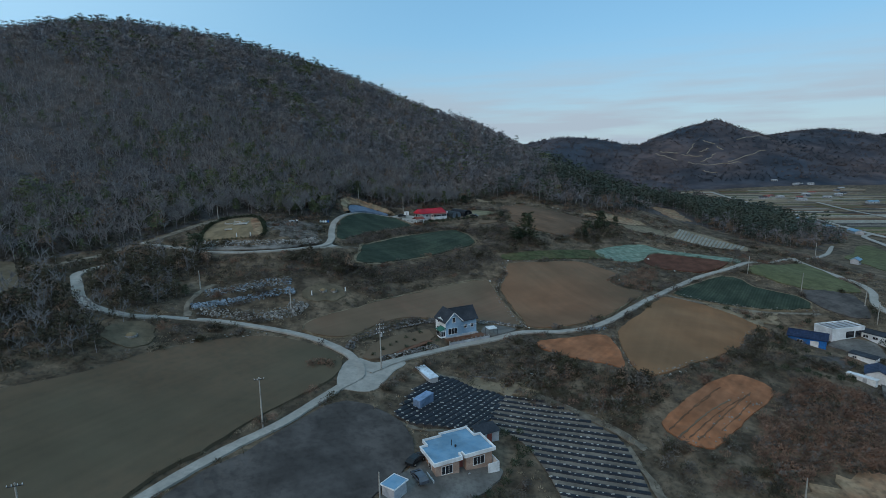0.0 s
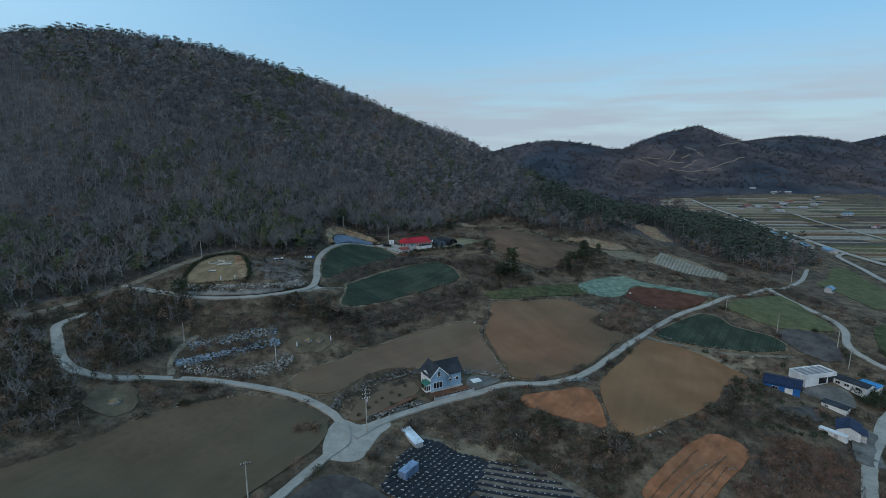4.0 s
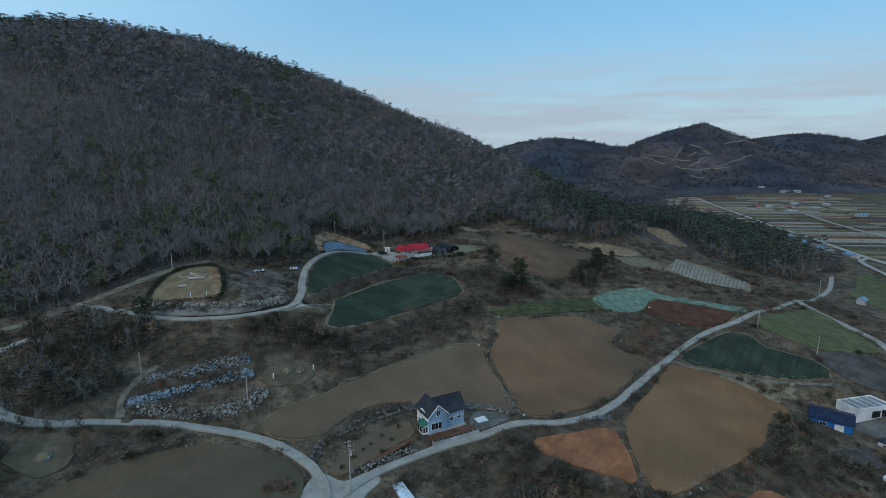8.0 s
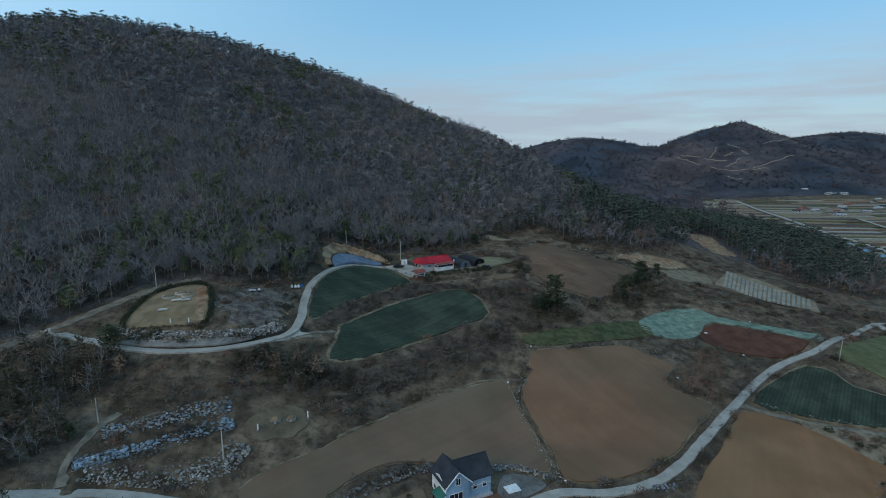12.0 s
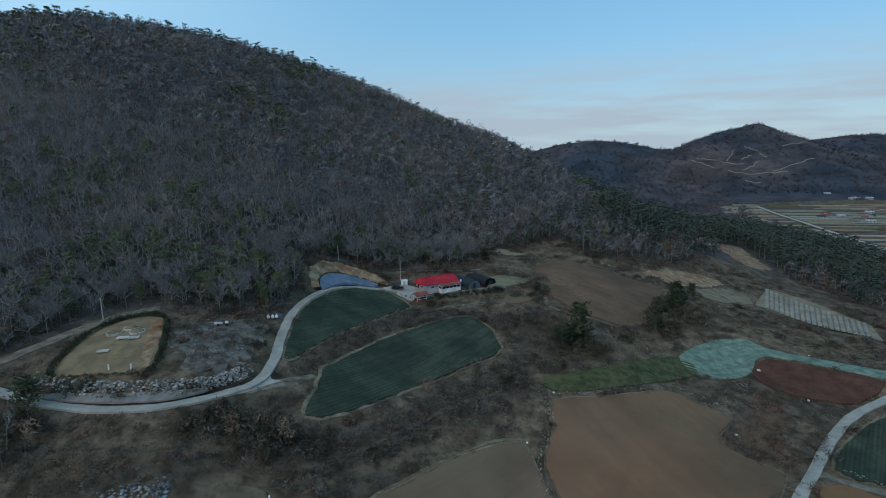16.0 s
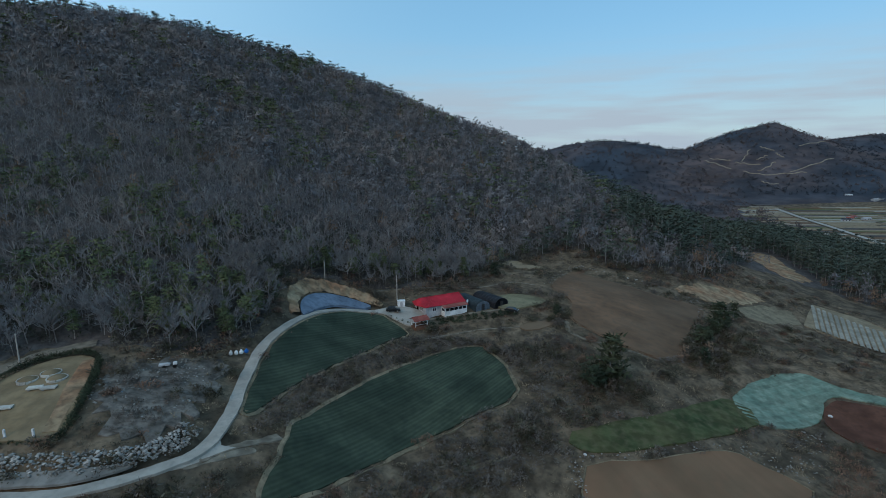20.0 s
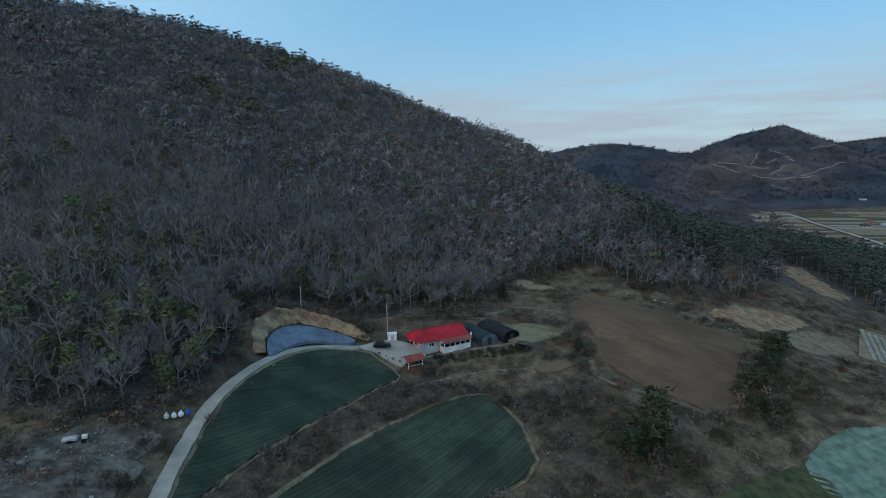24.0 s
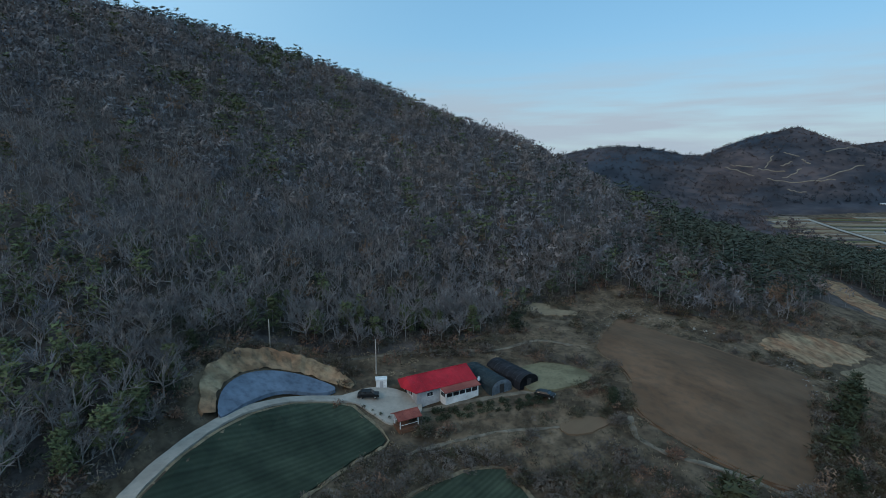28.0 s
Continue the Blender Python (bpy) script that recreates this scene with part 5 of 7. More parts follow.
places += [(x, y, z, rng.uniform(0.8, 2.0), rng.choice((0, 1, 2, 3, 0, 4, 5, 6))) for x, y, z, o in zip(bx, by, land(bx, by), ok) if o]
brush = scatter("brush_thicket", places, shrub_kinds, [M_BUSH, M_RUSSET, M_EVERGREEN, M_GREYBRUSH, M_OLIVEBRUSH], rng)
tagged(brush, "dense brown brush on the banks", "brush", kind="stuff")
LAND_LOOP = np.array([(-150, 78), (112, 78), (160, 140), (215, 240), (215, 330), (160, 395), (90, 360), (40, 365), (5, 330), (-60, 300), (-70, 240), (-150, 195)], float)
sx, sy = spread(LAND_LOOP, 1.5)
ok = clear(sx, sy, 0.5)
sx, sy = sx[ok], sy[ok]
sz = land(sx, sy)
mood = np.array([noise.noise((a * 0.045, b * 0.045, 2.0)) for a, b in zip(sx, sy)])
tufts, shrubs = [], []
for x, y, z, m in zip(sx, sy, sz, mood):
    r = rng.random()
    if r < 0.42:
        tufts.append((x, y, z, rng.uniform(0.7, 1.5), rng.randrange(4) if m > rng.uniform(-0.3, 0.3) else 4 + rng.randrange(4)))
    elif r < 0.42 + (0.13 if m < -0.05 else 0.07):
        shrubs.append((x, y, z, rng.uniform(0.3, 0.75), rng.choice((0, 1, 2, 3, 3, 0, 1, 4, 6))))
    elif r < 0.42 + (0.185 if m < -0.05 else 0.10):
        lead = rng.choice((0, 1, 2, 3, 6, 6, 4, 2))
        along, reach = rng.uniform(0.3, 1.0), rng.uniform(1.2, 4.2)
        for _ in range(rng.randrange(4, 12)):
            u, v = rng.gauss(0, reach * 0.6), rng.gauss(0, reach * 0.22)
            shrubs.append((x + u * math.cos(along) - v * math.sin(along), y + u * math.sin(along) + v * math.cos(along), 0, rng.uniform(0.4, 1.25), lead if rng.random() < 0.75 else rng.randrange(7)))
gx_, gy_ = np.array([q[0] for q in shrubs]), np.array([q[1] for q in shrubs])
shrubs = [(x, y, z, q[3], q[4]) for x, y, z, q, o in zip(gx_, gy_, land(gx_, gy_), shrubs, clear(gx_, gy_, 0.6)) if o]
waste = scatter("dry_grass_tufts", tufts, tuft_kinds, [M_BUSH, M_RUSSET, M_PINE, M_STRAW], rng)
tagged(waste, "dry straw tufts and low brush", "grass", kind="stuff")
waste_shrubs = scatter("scattered_shrubs", shrubs, shrub_kinds, [M_BUSH, M_RUSSET, M_EVERGREEN, M_GREYBRUSH, M_OLIVEBRUSH], rng)
tagged(waste_shrubs, "scattered low brown shrubs", "shrubs", kind="stuff")

# ---- stones ----
def boulder_mesh(seed, material):
    bm = bmesh.new()
    bmesh.ops.create_icosphere(bm, subdivisions=1, radius=0.5)
    r = random.Random(seed)
    off = Vector((r.uniform(0, 50), r.uniform(0, 50), 0))
    for v in bm.verts:
        v.co *= 0.78 + 0.5 * noise.noise(v.co * 2.2 + off)
        v.co.z *= 0.75
    me = bpy.data.meshes.new("stone")
    bm.to_mesh(me)
    bm.free()
    me.materials.append(material)
    return me


GREY_STONES = [boulder_mesh(k, M_STONE) for k in range(5)]
DARK_STONES = [boulder_mesh(40 + k, M_DARKROCK) for k in range(4)]
BLUE_STONES = [boulder_mesh(20 + k, M_BLUESTONE) for k in range(4)]


def stone_row(label, line, depth, rise, n, meshes, size=(0.6, 1.25), category="stone wall"):
    """A bank of loose boulders along a line, rising over its depth to the line's left."""
    line = rounded(line, False, 6)
    t = np.gradient(line, axis=0)
    t /= np.linalg.norm(t, axis=1)[:, None]
    mid = line[len(line) // 2]
    base = thing("boulder_bank", label, category, float(mid[0]), float(mid[1]))
    inv = base.matrix_world.inverted()
    xs, ys, zs = [], [], []
    for k in range(n):
        i = rng.randrange(len(line) - 1)
        f = rng.random()
        p = line[i] * (1 - f) + line[i + 1] * f
        d = rng.random()
        q = p + np.array((-t[i][1], t[i][0])) * d * depth
        xs.append(q[0]), ys.append(q[1]), zs.append(d * rise)
    gz = land(xs, ys)
    for x, y, z, g in zip(xs, ys, zs, gz):
        s = rng.uniform(*size)
        ob = new("stone", rng.choice(meshes))
        ob.parent = base
        ob.matrix_basis = inv @ Matrix.LocRotScale((x, y, g + z * 0.5 + 0.12 * s), Euler((rng.uniform(-0.5, 0.5), rng.uniform(-0.5, 0.5), rng.uniform(0, 6.28))), (s * rng.uniform(0.8, 1.3), s, s * rng.uniform(0.7, 1.0)))
    return base


stone_row("bank of grey boulders below the grave yard", [(-94, 192), (-80, 190.2), (-70, 189.6), (-60, 191.3), (-53, 195), (-48.5, 200), (-48, 206)], 3.2, 1.2, 300, GREY_STONES, (0.45, 1.0))
stone_row("second course of grey boulders below the grave yard", [(-92, 193.6), (-80, 191.8), (-70, 191.2), (-60, 192.8), (-53.5, 196), (-50, 200)], 2.2, 0.6, 220, GREY_STONES, (0.5, 1.1))
stone_row("upper row of pale blue stones on a terrace", [(-73, 158), (-62, 163.5), (-50, 169.5)], 2.8, 0.8, 300, GREY_STONES + BLUE_STONES, (0.45, 0.95))
stone_row("middle row of pale blue stones on a terrace", [(-73, 149.5), (-64, 155.5), (-48, 166)], 2.2, 0.9, 300, BLUE_STONES, (0.5, 1.1))
stone_row("lower row of grey stones above the road", [(-71, 147), (-55, 149.5), (-45, 156), (-43, 162)], 3.2, 0.8, 300, GREY_STONES, (0.45, 1.0))
stone_row("dark rock wall curving round the house garden", [(-26, 141), (-24, 149), (-16, 157), (-8, 163.5), (-3, 166)], 2.2, 0.9, 290, DARK_STONES, (0.5, 1.0))
stone_row("rock edging between the garden and the road", [(-17, 136.5), (-9, 143.5), (-2, 149)], 2.0, 0.4, 190, DARK_STONES + GREY_STONES[:1], (0.45, 0.95))
stone_row("rock wall behind the parking place", [(11, 168.4), (15, 169.6), (19, 168.8), (24, 165.4)], 1.8, 0.7, 170, DARK_STONES + GREY_STONES[:2], (0.45, 0.95))
stone_row("line of stones between two fields", [(27, 167), (23, 183), (20, 197), (25, 208), (25.5, 218)], 0.9, 0.1, 60, GREY_STONES, (0.3, 0.7), "stones")
stone_row("pale stones along the field's upper edge", [(50, 346), (62, 341), (75, 335), (90, 326), (103, 318)], 2.5, 0.1, 70, GREY_STONES, (0.4, 1.0), "stones")
stone_row("heap of pale rubble beside the road", [(46, 162), (51, 163), (54, 166)], 2.5, 0.2, 30, BLUE_STONES, (0.5, 1.0), "rubble")
stone_row("rubble along the edge of the clay plots", [(51, 158), (50, 148), (51, 137), (60, 134), (72, 141)], 1.2, 0.0, 45, GREY_STONES, (0.3, 0.8), "rubble")
stone_row("stones strewn beside the upper road", [(-62, 224), (-58, 214), (-64, 206)], 6.0, 0.0, 45, GREY_STONES, (0.3, 0.9), "stones")

def pebble(r):
    v = [(1, 0, 0), (0, 1, 0), (-1, 0, 0), (0, -1, 0), (0, 0, 0.8), (0, 0, -0.6)]
    v = [(x * r.uniform(0.6, 1.3), y * r.uniform(0.6, 1.3), z * r.uniform(0.6, 1.2)) for x, y, z in v]
    return v, [(0, 1, 4), (1, 2, 4), (2, 3, 4), (3, 0, 4), (1, 0, 5), (2, 1, 5), (3, 2, 5), (0, 3, 5)]


pebbles = [[(*pebble(rng), k % 2)] for k in range(8)]
spots = []
for line, depth, n, blue in (([(-73, 157), (-62, 162.5), (-50, 168.5)], 5, 420, 0.4), ([(-73, 148.5), (-64, 154.5), (-48, 165)], 4, 420, 0.9), ([(-71, 146.5), (-55, 149), (-45, 155), (-43, 162)], 5.5, 420, 0.1), ([(-94, 191.6), (-80, 189.8), (-70, 189.2), (-60, 191), (-53, 194.5), (-48, 200), (-47.6, 206)], 4.5, 600, 0.05),
                             ([(-66, 204), (-60, 212), (-56, 226)], 12, 260, 0.05), ([(27, 167), (23, 183), (20, 197), (25, 208), (25.5, 218), (40, 221), (59, 228)], 2, 170, 0.0), ([(54, 134), (66, 139), (89, 153), (98, 165), (114, 181)], 2, 90, 0.0), ([(33, 312), (44, 337), (52, 343), (72, 331), (90, 320)], 3, 120, 0.0),
                             ([(-67, 131), (-59, 138), (-50, 143)], 3, 40, 0.0), ([(92, 203), (106, 199.8), (126, 199.3), (143, 197)], 2, 90, 0.0), ([(62, 228), (74, 221), (84, 234), (90, 240)], 6, 110, 0.0), ([(52, 108), (62, 118), (76, 130)], -8, 60, 0.0), ([(60, 268), (66, 270), (80, 295), (90, 318)], -3, 120, 0.0)):
    line = rounded(line, False, 6)
    for _ in range(n):
        i = rng.randrange(len(line) - 1)
        d = line[i + 1] - line[i]
        e = line[i] + d * rng.random() + np.array((-d[1], d[0])) / (np.linalg.norm(d) + 1e-9) * depth * rng.random()
        spots.append((e[0], e[1], rng.uniform(0.1, 0.36) ** 1.0, rng.randrange(4) * 2 + (1 if rng.random() < blue else 0)))
sz_ = land([s[0] for s in spots], [s[1] for s in spots])
rubble = scatter("loose_stones", [(x, y, z + 0.2, s, k) for (x, y, s, k), z in zip(spots, sz_)], pebbles, [M_STONE, M_BLUESTONE], rng)
tagged(rubble, "small loose pale stones along banks and field edges", "stones", kind="stuff")

# ---- grave yard ----
def grave(x, y, r):
    g = thing("grave_mound", "round grassed grave mound with a stone kerb", "grave", x, y, group="grave mounds")
    bm = bmesh.new()
    rings = [(r, 0.1), (r * 0.95, 0.45), (r * 0.75, 0.75), (r * 0.4, 0.95), (0.02, 1.0)]
    vs = [[bm.verts.new((q * math.cos(a * math.pi / 8), q * math.sin(a * math.pi / 8), z)) for a in range(16)] for q, z in rings]
    for a, b in zip(vs, vs[1:]):
        for k in range(16):
            bm.faces.new((a[k], a[(k + 1) % 16], b[(k + 1) % 16], b[k]))
    part("mound", bm, M_LAWN, g)
    for k in range(12):
        a0, a1 = k * math.pi / 6 + 0.03, (k + 1) * math.pi / 6 - 0.03
        ring = [(q * math.cos(a), q * math.sin(a)) for a, q in ((a0, r + 0.02), (a0, r + 0.22), (a1, r + 0.22), (a1, r + 0.02))]
        part("kerb_stone", prism(bmesh.new(), ring, -0.2, 0.55 if r > 1.5 else 0.38), M_GRANITE if r > 1.5 else M_STONE, g, "pale granite kerb stone" if k == 0 else "")


for x, y in ((-86, 212.3), (-83.2, 215), (-80.4, 213)):
    grave(x, y, 1.7)
for x, y in ((-40.2, 170.2), (-37, 171.8)):
    grave(x, y, 1.0)
grave(-79.8, 129.3, 1.3)
for x, y, rz in ((-82, 209.3, 20), (-79.2, 209.3, 20), (-83.2, 203.5, 15)):
    s = thing("stone_altar", "low grey granite altar slab on the lawn", "altar", x, y, rz, group="stone altars")
    part("slab", boxed(-1.3, 1.3, -0.7, 0.7, 0.45, 0.75, bevel=0.03), M_GRANITE, s)
    for dx in (-0.9, 0.9):
        part("foot", boxed(dx - 0.2, dx + 0.2, -0.5, 0.5, 0.1, 0.45), M_STONE, s)
for x, y in ((-72.3, 196.8), (-77.5, 196.8), (-43, 166.5), (-33.5, 173.5)):
    s = thing("stone_post", "short white stone marker post", "marker", x, y, 10, group="marker posts")
    part("base", boxed(-0.3, 0.3, -0.3, 0.3, -0.2, 0.35), M_STONE, s)
    part("shaft", boxed(-0.16, 0.16, -0.16, 0.16, 0.35, 1.7, bevel=0.03), M_WHITE, s)


def shrub_part(parent, inv, x, y, s, meshes):
    ob = new("shrub", rng.choice(meshes))
    ob.parent = parent
    ob.matrix_basis = inv @ Matrix.LocRotScale((x, y, h(x, y) + 0.2), Euler((0, 0, rng.uniform(0, 6.28))), (s, s, s))


def shrub_meshes(n, count, rx, rz, size, material):
    out = []
    for _ in range(n):
        V, T = leafy(rng, count, rx, rz, 0.0, size, -0.1)
        me = bpy.data.meshes.new("shrub")
        me.from_pydata([tuple(p) for p in V], [], T)
        me.update()
        me.materials.append(material)
        out.append(me)
    return out


HEDGE = shrub_meshes(4, 150, 0.75, 1.1, 0.32, M_EVERGREEN)
EVERGREEN = shrub_meshes(4, 120, 0.8, 1.2, 0.34, M_EVERGREEN)
hedge = thing("hedge", "dark clipped hedge round the grave yard", "hedge", -88, 215)
inv = hedge.matrix_world.inverted()
loop = offset_loop(YARD, 0.5)
for k, p in enumerate(loop):
    q = loop[(k + 1) % len(loop)]
    if p[1] < 196.8 and -90 < p[0] < -68:
        continue
    n = max(1, int(np.linalg.norm(q - p) / 0.85))
    for s in range(n):
        c = p + (q - p) * s / n
        shrub_part(hedge, inv, float(c[0]), float(c[1]), rng.uniform(0.95, 1.4), HEDGE)
for x in np.arange(-89, -67, 1.7):
    s = thing("clipped_shrub", "small round clipped evergreen shrub above boulders", "shrub", float(x), 195.3 + rng.uniform(-0.3, 0.3), group="clipped shrubs")
    ob = new("crown", rng.choice(EVERGREEN))
    ob.parent = s
    ob.scale = (0.7,) * 3
tagged(draped("bank_of_ochre_grass", np.array([(-78.4, 221.5), (-73.5, 212), (-69, 198), (-71.5, 197.5), (-76.5, 210), (-80.5, 220.5)]), M_CLAYCUT, 0.42), "bare ochre strip inside the hedge", "bank", kind="structure")
for loop, label in (([(-21, 135.5), (-21, 146), (-14, 154), (-6, 160), (-4, 155), (-10, 148)], "dry brown garden lawn with shrubs"), ([(-85, 125), (-85, 132), (-79, 136.5), (-75, 131), (-77, 124.5)], "small mown plot round a single grave"), ([(-46, 165), (-44, 172), (-37, 175.5), (-33, 172), (-38, 166)], "small grave lawn among dry brush"), ([(-146, 172), (-137, 167), (-120, 144), (-126, 140), (-150, 160)], "pale clearing among the trees")):
    tagged(draped("lawn", ragged(loop, 0.7), M_DRY if "garden" in label else M_LAWNDARK, 0.2), label, "lawn", kind="structure")
for loop, label in (([(15, 340), (22, 345), (30, 341), (28, 336), (20, 337)], "pale bare patch below the trees"), ([(87.7, 336.4), (104.9, 349.9), (129.4, 360), (134.4, 355), (120.5, 342), (103, 330), (91.6, 331.5)], "ochre bare slope below the woods"), ([(113, 334), (136, 348), (142, 343), (134.7, 329.2), (115, 320), (109.6, 324.5)], "pale bare ground beside the ochre slope"), ([(182, 466), (206, 480), (199, 446), (196, 420), (184, 411), (177, 426)], "bare orange clearing in the pines"),
                    ([(70, 95), (81, 100), (92, 102), (92, 90), (74, 88)], "bare ochre plot"), ([(2.5, 132), (11, 133.3), (22, 132), (23, 127.5), (14, 126), (7, 126.5)], "pale trampled strip above the film rows"), ([(103, 180), (112, 184), (124, 192), (127, 197), (112, 197), (101, 197)], "drab bare plot beside the sheds")):
    tagged(draped("bare_patch", ragged(loop, 2.6), M_MARGIN if "beside the ochre" in label else M_TAN if "pale" in label or "drab" in label else M_CLAYCUT, 0.1, 1.5, 0.3), label, "bare earth", kind="structure")
# clay bank cut into the slope round the paved apron
foot = rounded([(-46.6, 262.5), (-48.6, 268), (-47.6, 275.3), (-43.4, 281.6), (-37.2, 284.6), (-30, 284), (-26.5, 283.6)], False, 8)
t_ = np.gradient(foot, axis=0)
t_ /= np.linalg.norm(t_, axis=1)[:, None]
out_ = np.stack([-t_[:, 1], t_[:, 0]], 1)
lz = land(foot[:, 0], foot[:, 1])
rows_, n_ = [], len(foot)
for f in (0.0, 0.15, 0.35, 0.55, 0.75, 0.9, 1.0, 1.25):
    ring = []
    for k in range(n_):
        swell = math.sin(math.pi * (k + 0.5) / n_) ** 0.8
        d = (4.2 + 1.2 * noise.noise((k * 0.3, 0, 0))) * f * (0.45 + 0.55 * swell)
        x, y = foot[k] + out_[k] * (d + 0.4 * noise.noise((k * 0.5, f * 4, 2)))
        rise = (2.6 * min(f, 1) ** 0.8 + 0.9 * noise.noise((k * 0.6, f * 2, 5))) * swell if f < 1.2 else -1.0
        ring.append((x, y, max(lz[k], h(x, y) - 1.0) + 0.15 + rise))
    rows_.append(ring)
faces_ = [(r * n_ + k, r * n_ + k + 1, (r + 1) * n_ + k + 1, (r + 1) * n_ + k) for r in range(len(rows_) - 1) for k in range(n_ - 1)]
tagged(link_mesh("clay_bank", [v for ring in rows_ for v in ring], [f[::-1] for f in faces_], M_CLAYCUT), "raw ochre clay bank cut round the apron", "bank", kind="structure")

brow = []
for _ in range(90):
    k = rng.randrange(4, n_ - 2)
    x_, y_ = foot[k] + out_[k] * rng.uniform(3.6, 7.5)
    brow.append((x_, y_, max(h(x_, y_), lz[k] + 1.0), rng.uniform(0.5, 1.2), rng.choice((0, 2, 3, 6, 4))))
tagged(scatter("bank_brush", brow, shrub_kinds, [M_BUSH, M_RUSSET, M_EVERGREEN, M_GREYBRUSH, M_OLIVEBRUSH], rng), "brown brush along the brow of the clay bank", "brush", kind="stuff")

# ---- buildings ----
def window(parent, x, y, z, w, hh, face, panes=2, frame_m=None, name="window"):
    """A framed window on a wall. face: -y, +y, -x or +x; x, y, z: the middle of its sill on the wall."""
    out = {"-y": (0, -1), "+y": (0, 1), "-x": (-1, 0), "+x": (1, 0)}[face]
    along = (1, 0) if out[0] == 0 else (0, 1)

    def plate(a0, a1, d0, d1, z0, z1):
        p, q = (x + along[0] * a0 + out[0] * d0, y + along[1] * a0 + out[1] * d0), (x + along[0] * a1 + out[0] * d1, y + along[1] * a1 + out[1] * d1)
        return boxed(min(p[0], q[0]), max(p[0], q[0]), min(p[1], q[1]), max(p[1], q[1]), z0, z1)

    fm = frame_m or M_WHITE
    pane = part(name, plate(-w / 2, w / 2, -0.05, 0.03, z, z + hh), M_GLASS, parent, "dark glazed window in a white frame")
    t = 0.09
    for a0, a1, z0, z1 in ((-w / 2 - t, w / 2 + t, z - t, z), (-w / 2 - t, w / 2 + t, z + hh, z + hh + t), (-w / 2 - t, -w / 2, z, z + hh), (w / 2, w / 2 + t, z, z + hh)):
        part("frame", plate(a0, a1, -0.02, 0.08, z0, z1), fm, pane)
    for k in range(1, panes):
        c = -w / 2 + w * k / panes
        part("mullion", plate(c - 0.035, c + 0.035, 0.031, 0.07, z, z + hh), fm, pane)
    return pane


def gable_walls(bm, x0, x1, y0, y1, z0, eave, ridge, along="x"):
    """Walls under a pitched roof; along: the way the ridge runs."""
    box(bm, x0, x1, y0, y1, z0, eave)
    if along == "x":
        m = (y0 + y1) / 2
        tri = [((x, y0, eave), (x, y1, eave), (x, m, ridge)) for x in (x0, x1)]
    else:
        m = (x0 + x1) / 2
        tri = [((x0, y, eave), (x1, y, eave), (m, y, ridge)) for y in (y0, y1)]
    a, b = [[bm.verts.new(p) for p in t] for t in tri]
    bm.faces.new(a)
    bm.faces.new(b[::-1])
    for k in range(3):
        j = (k + 1) % 3
        bm.faces.new((a[k], b[k], b[j], a[j]))
    return bm


def roof_plates(parent, x0, x1, y0, y1, eave, ridge, along, material, over=0.4, thick=0.18, label="", ribs=0.0, rib_m=None):
    """The two plates of a pitched roof, with a ridge cap and optional standing seams."""
    x0, x1, y0, y1 = x0 - over, x1 + over, y0 - over, y1 + over
    obs = []
    if along == "x":
        m = (y0 + y1) / 2
        sides = [((x0, y0, eave), (x1, y0, eave), (x1, m, ridge), (x0, m, ridge)), ((x1, y1, eave), (x0, y1, eave), (x0, m, ridge), (x1, m, ridge))]
        cap = ((x0, m, ridge), (x1, m, ridge))
    else:
        m = (x0 + x1) / 2
        sides = [((x0, y1, eave), (x0, y0, eave), (m, y0, ridge), (m, y1, ridge)), ((x1, y0, eave), (x1, y1, eave), (m, y1, ridge), (m, y0, ridge))]
        cap = ((m, y0, ridge), (m, y1, ridge))
    for a, b, c, d in sides:
        up = [(p[0], p[1], p[2] + thick) for p in (a, b, c, d)]
        ob = part("roof", slab(bmesh.new(), *up, thick), material, parent, label)
        obs.append(ob)
        if ribs:
            n = int((Vector(b) - Vector(a)).length / ribs)
            for k in range(1, n):
                f = k / n
                p, q = Vector(up[0]).lerp(Vector(up[1]), f), Vector(up[3]).lerp(Vector(up[2]), f)
                part("seam", tube(bmesh.new(), p + Vector((0, 0, 0.01)), q + Vector((0, 0, 0.01)), 0.035, 0.035, 4), rib_m or material, ob)
    part("ridge_cap", tube(bmesh.new(), *[(p[0], p[1], p[2] + thick) for p in cap], 0.11, 0.11, 6), material, parent)
    return obs


# pale blue two-storey house with slate roofs
bh = thing("house", "pale blue two-storey house with dark slate gables", "house", 0.0, 155.4, 26.6, z=h(4, 158) + 0.1)
part("plinth", boxed(-0.2, 11.2, -0.2, 7.2, -1.6, 0.35), M_GREYWALL, bh)
part("wall", gable_walls(bmesh.new(), 0, 5.4, 0, 7.0, 0.35, 4.7, 7.6, "y"), M_BLUEWALL, bh)
part("wall", gable_walls(bmesh.new(), 5.4, 11, 0.6, 6.8, 0.35, 4.5, 7.7, "x"), M_BLUEWALL, bh)
part("side_wall", gable_walls(bmesh.new(), -0.12, 0.0, 0.1, 6.9, 0.35, 4.4, 5.9, "x"), M_WHITE, bh, "white-clad side wall")
roof_plates(bh, 0, 5.4, 0, 7.0, 4.6, 7.7, "y", M_SLATE, 0.5, label="dark slate roof plane")
roof_plates(bh, 3.2, 11, 0.6, 6.8, 4.4, 7.9, "x", M_SLATE, 0.5, label="dark slate roof plane")
for a, b in (((-0.5, -0.52, 4.6), (2.7, -0.52, 7.75)), ((5.9, -0.52, 4.6), (2.7, -0.52, 7.75))):
    part("bargeboard", tube(bmesh.new(), a, b, 0.13, 0.13, 4), M_WHITE, bh)
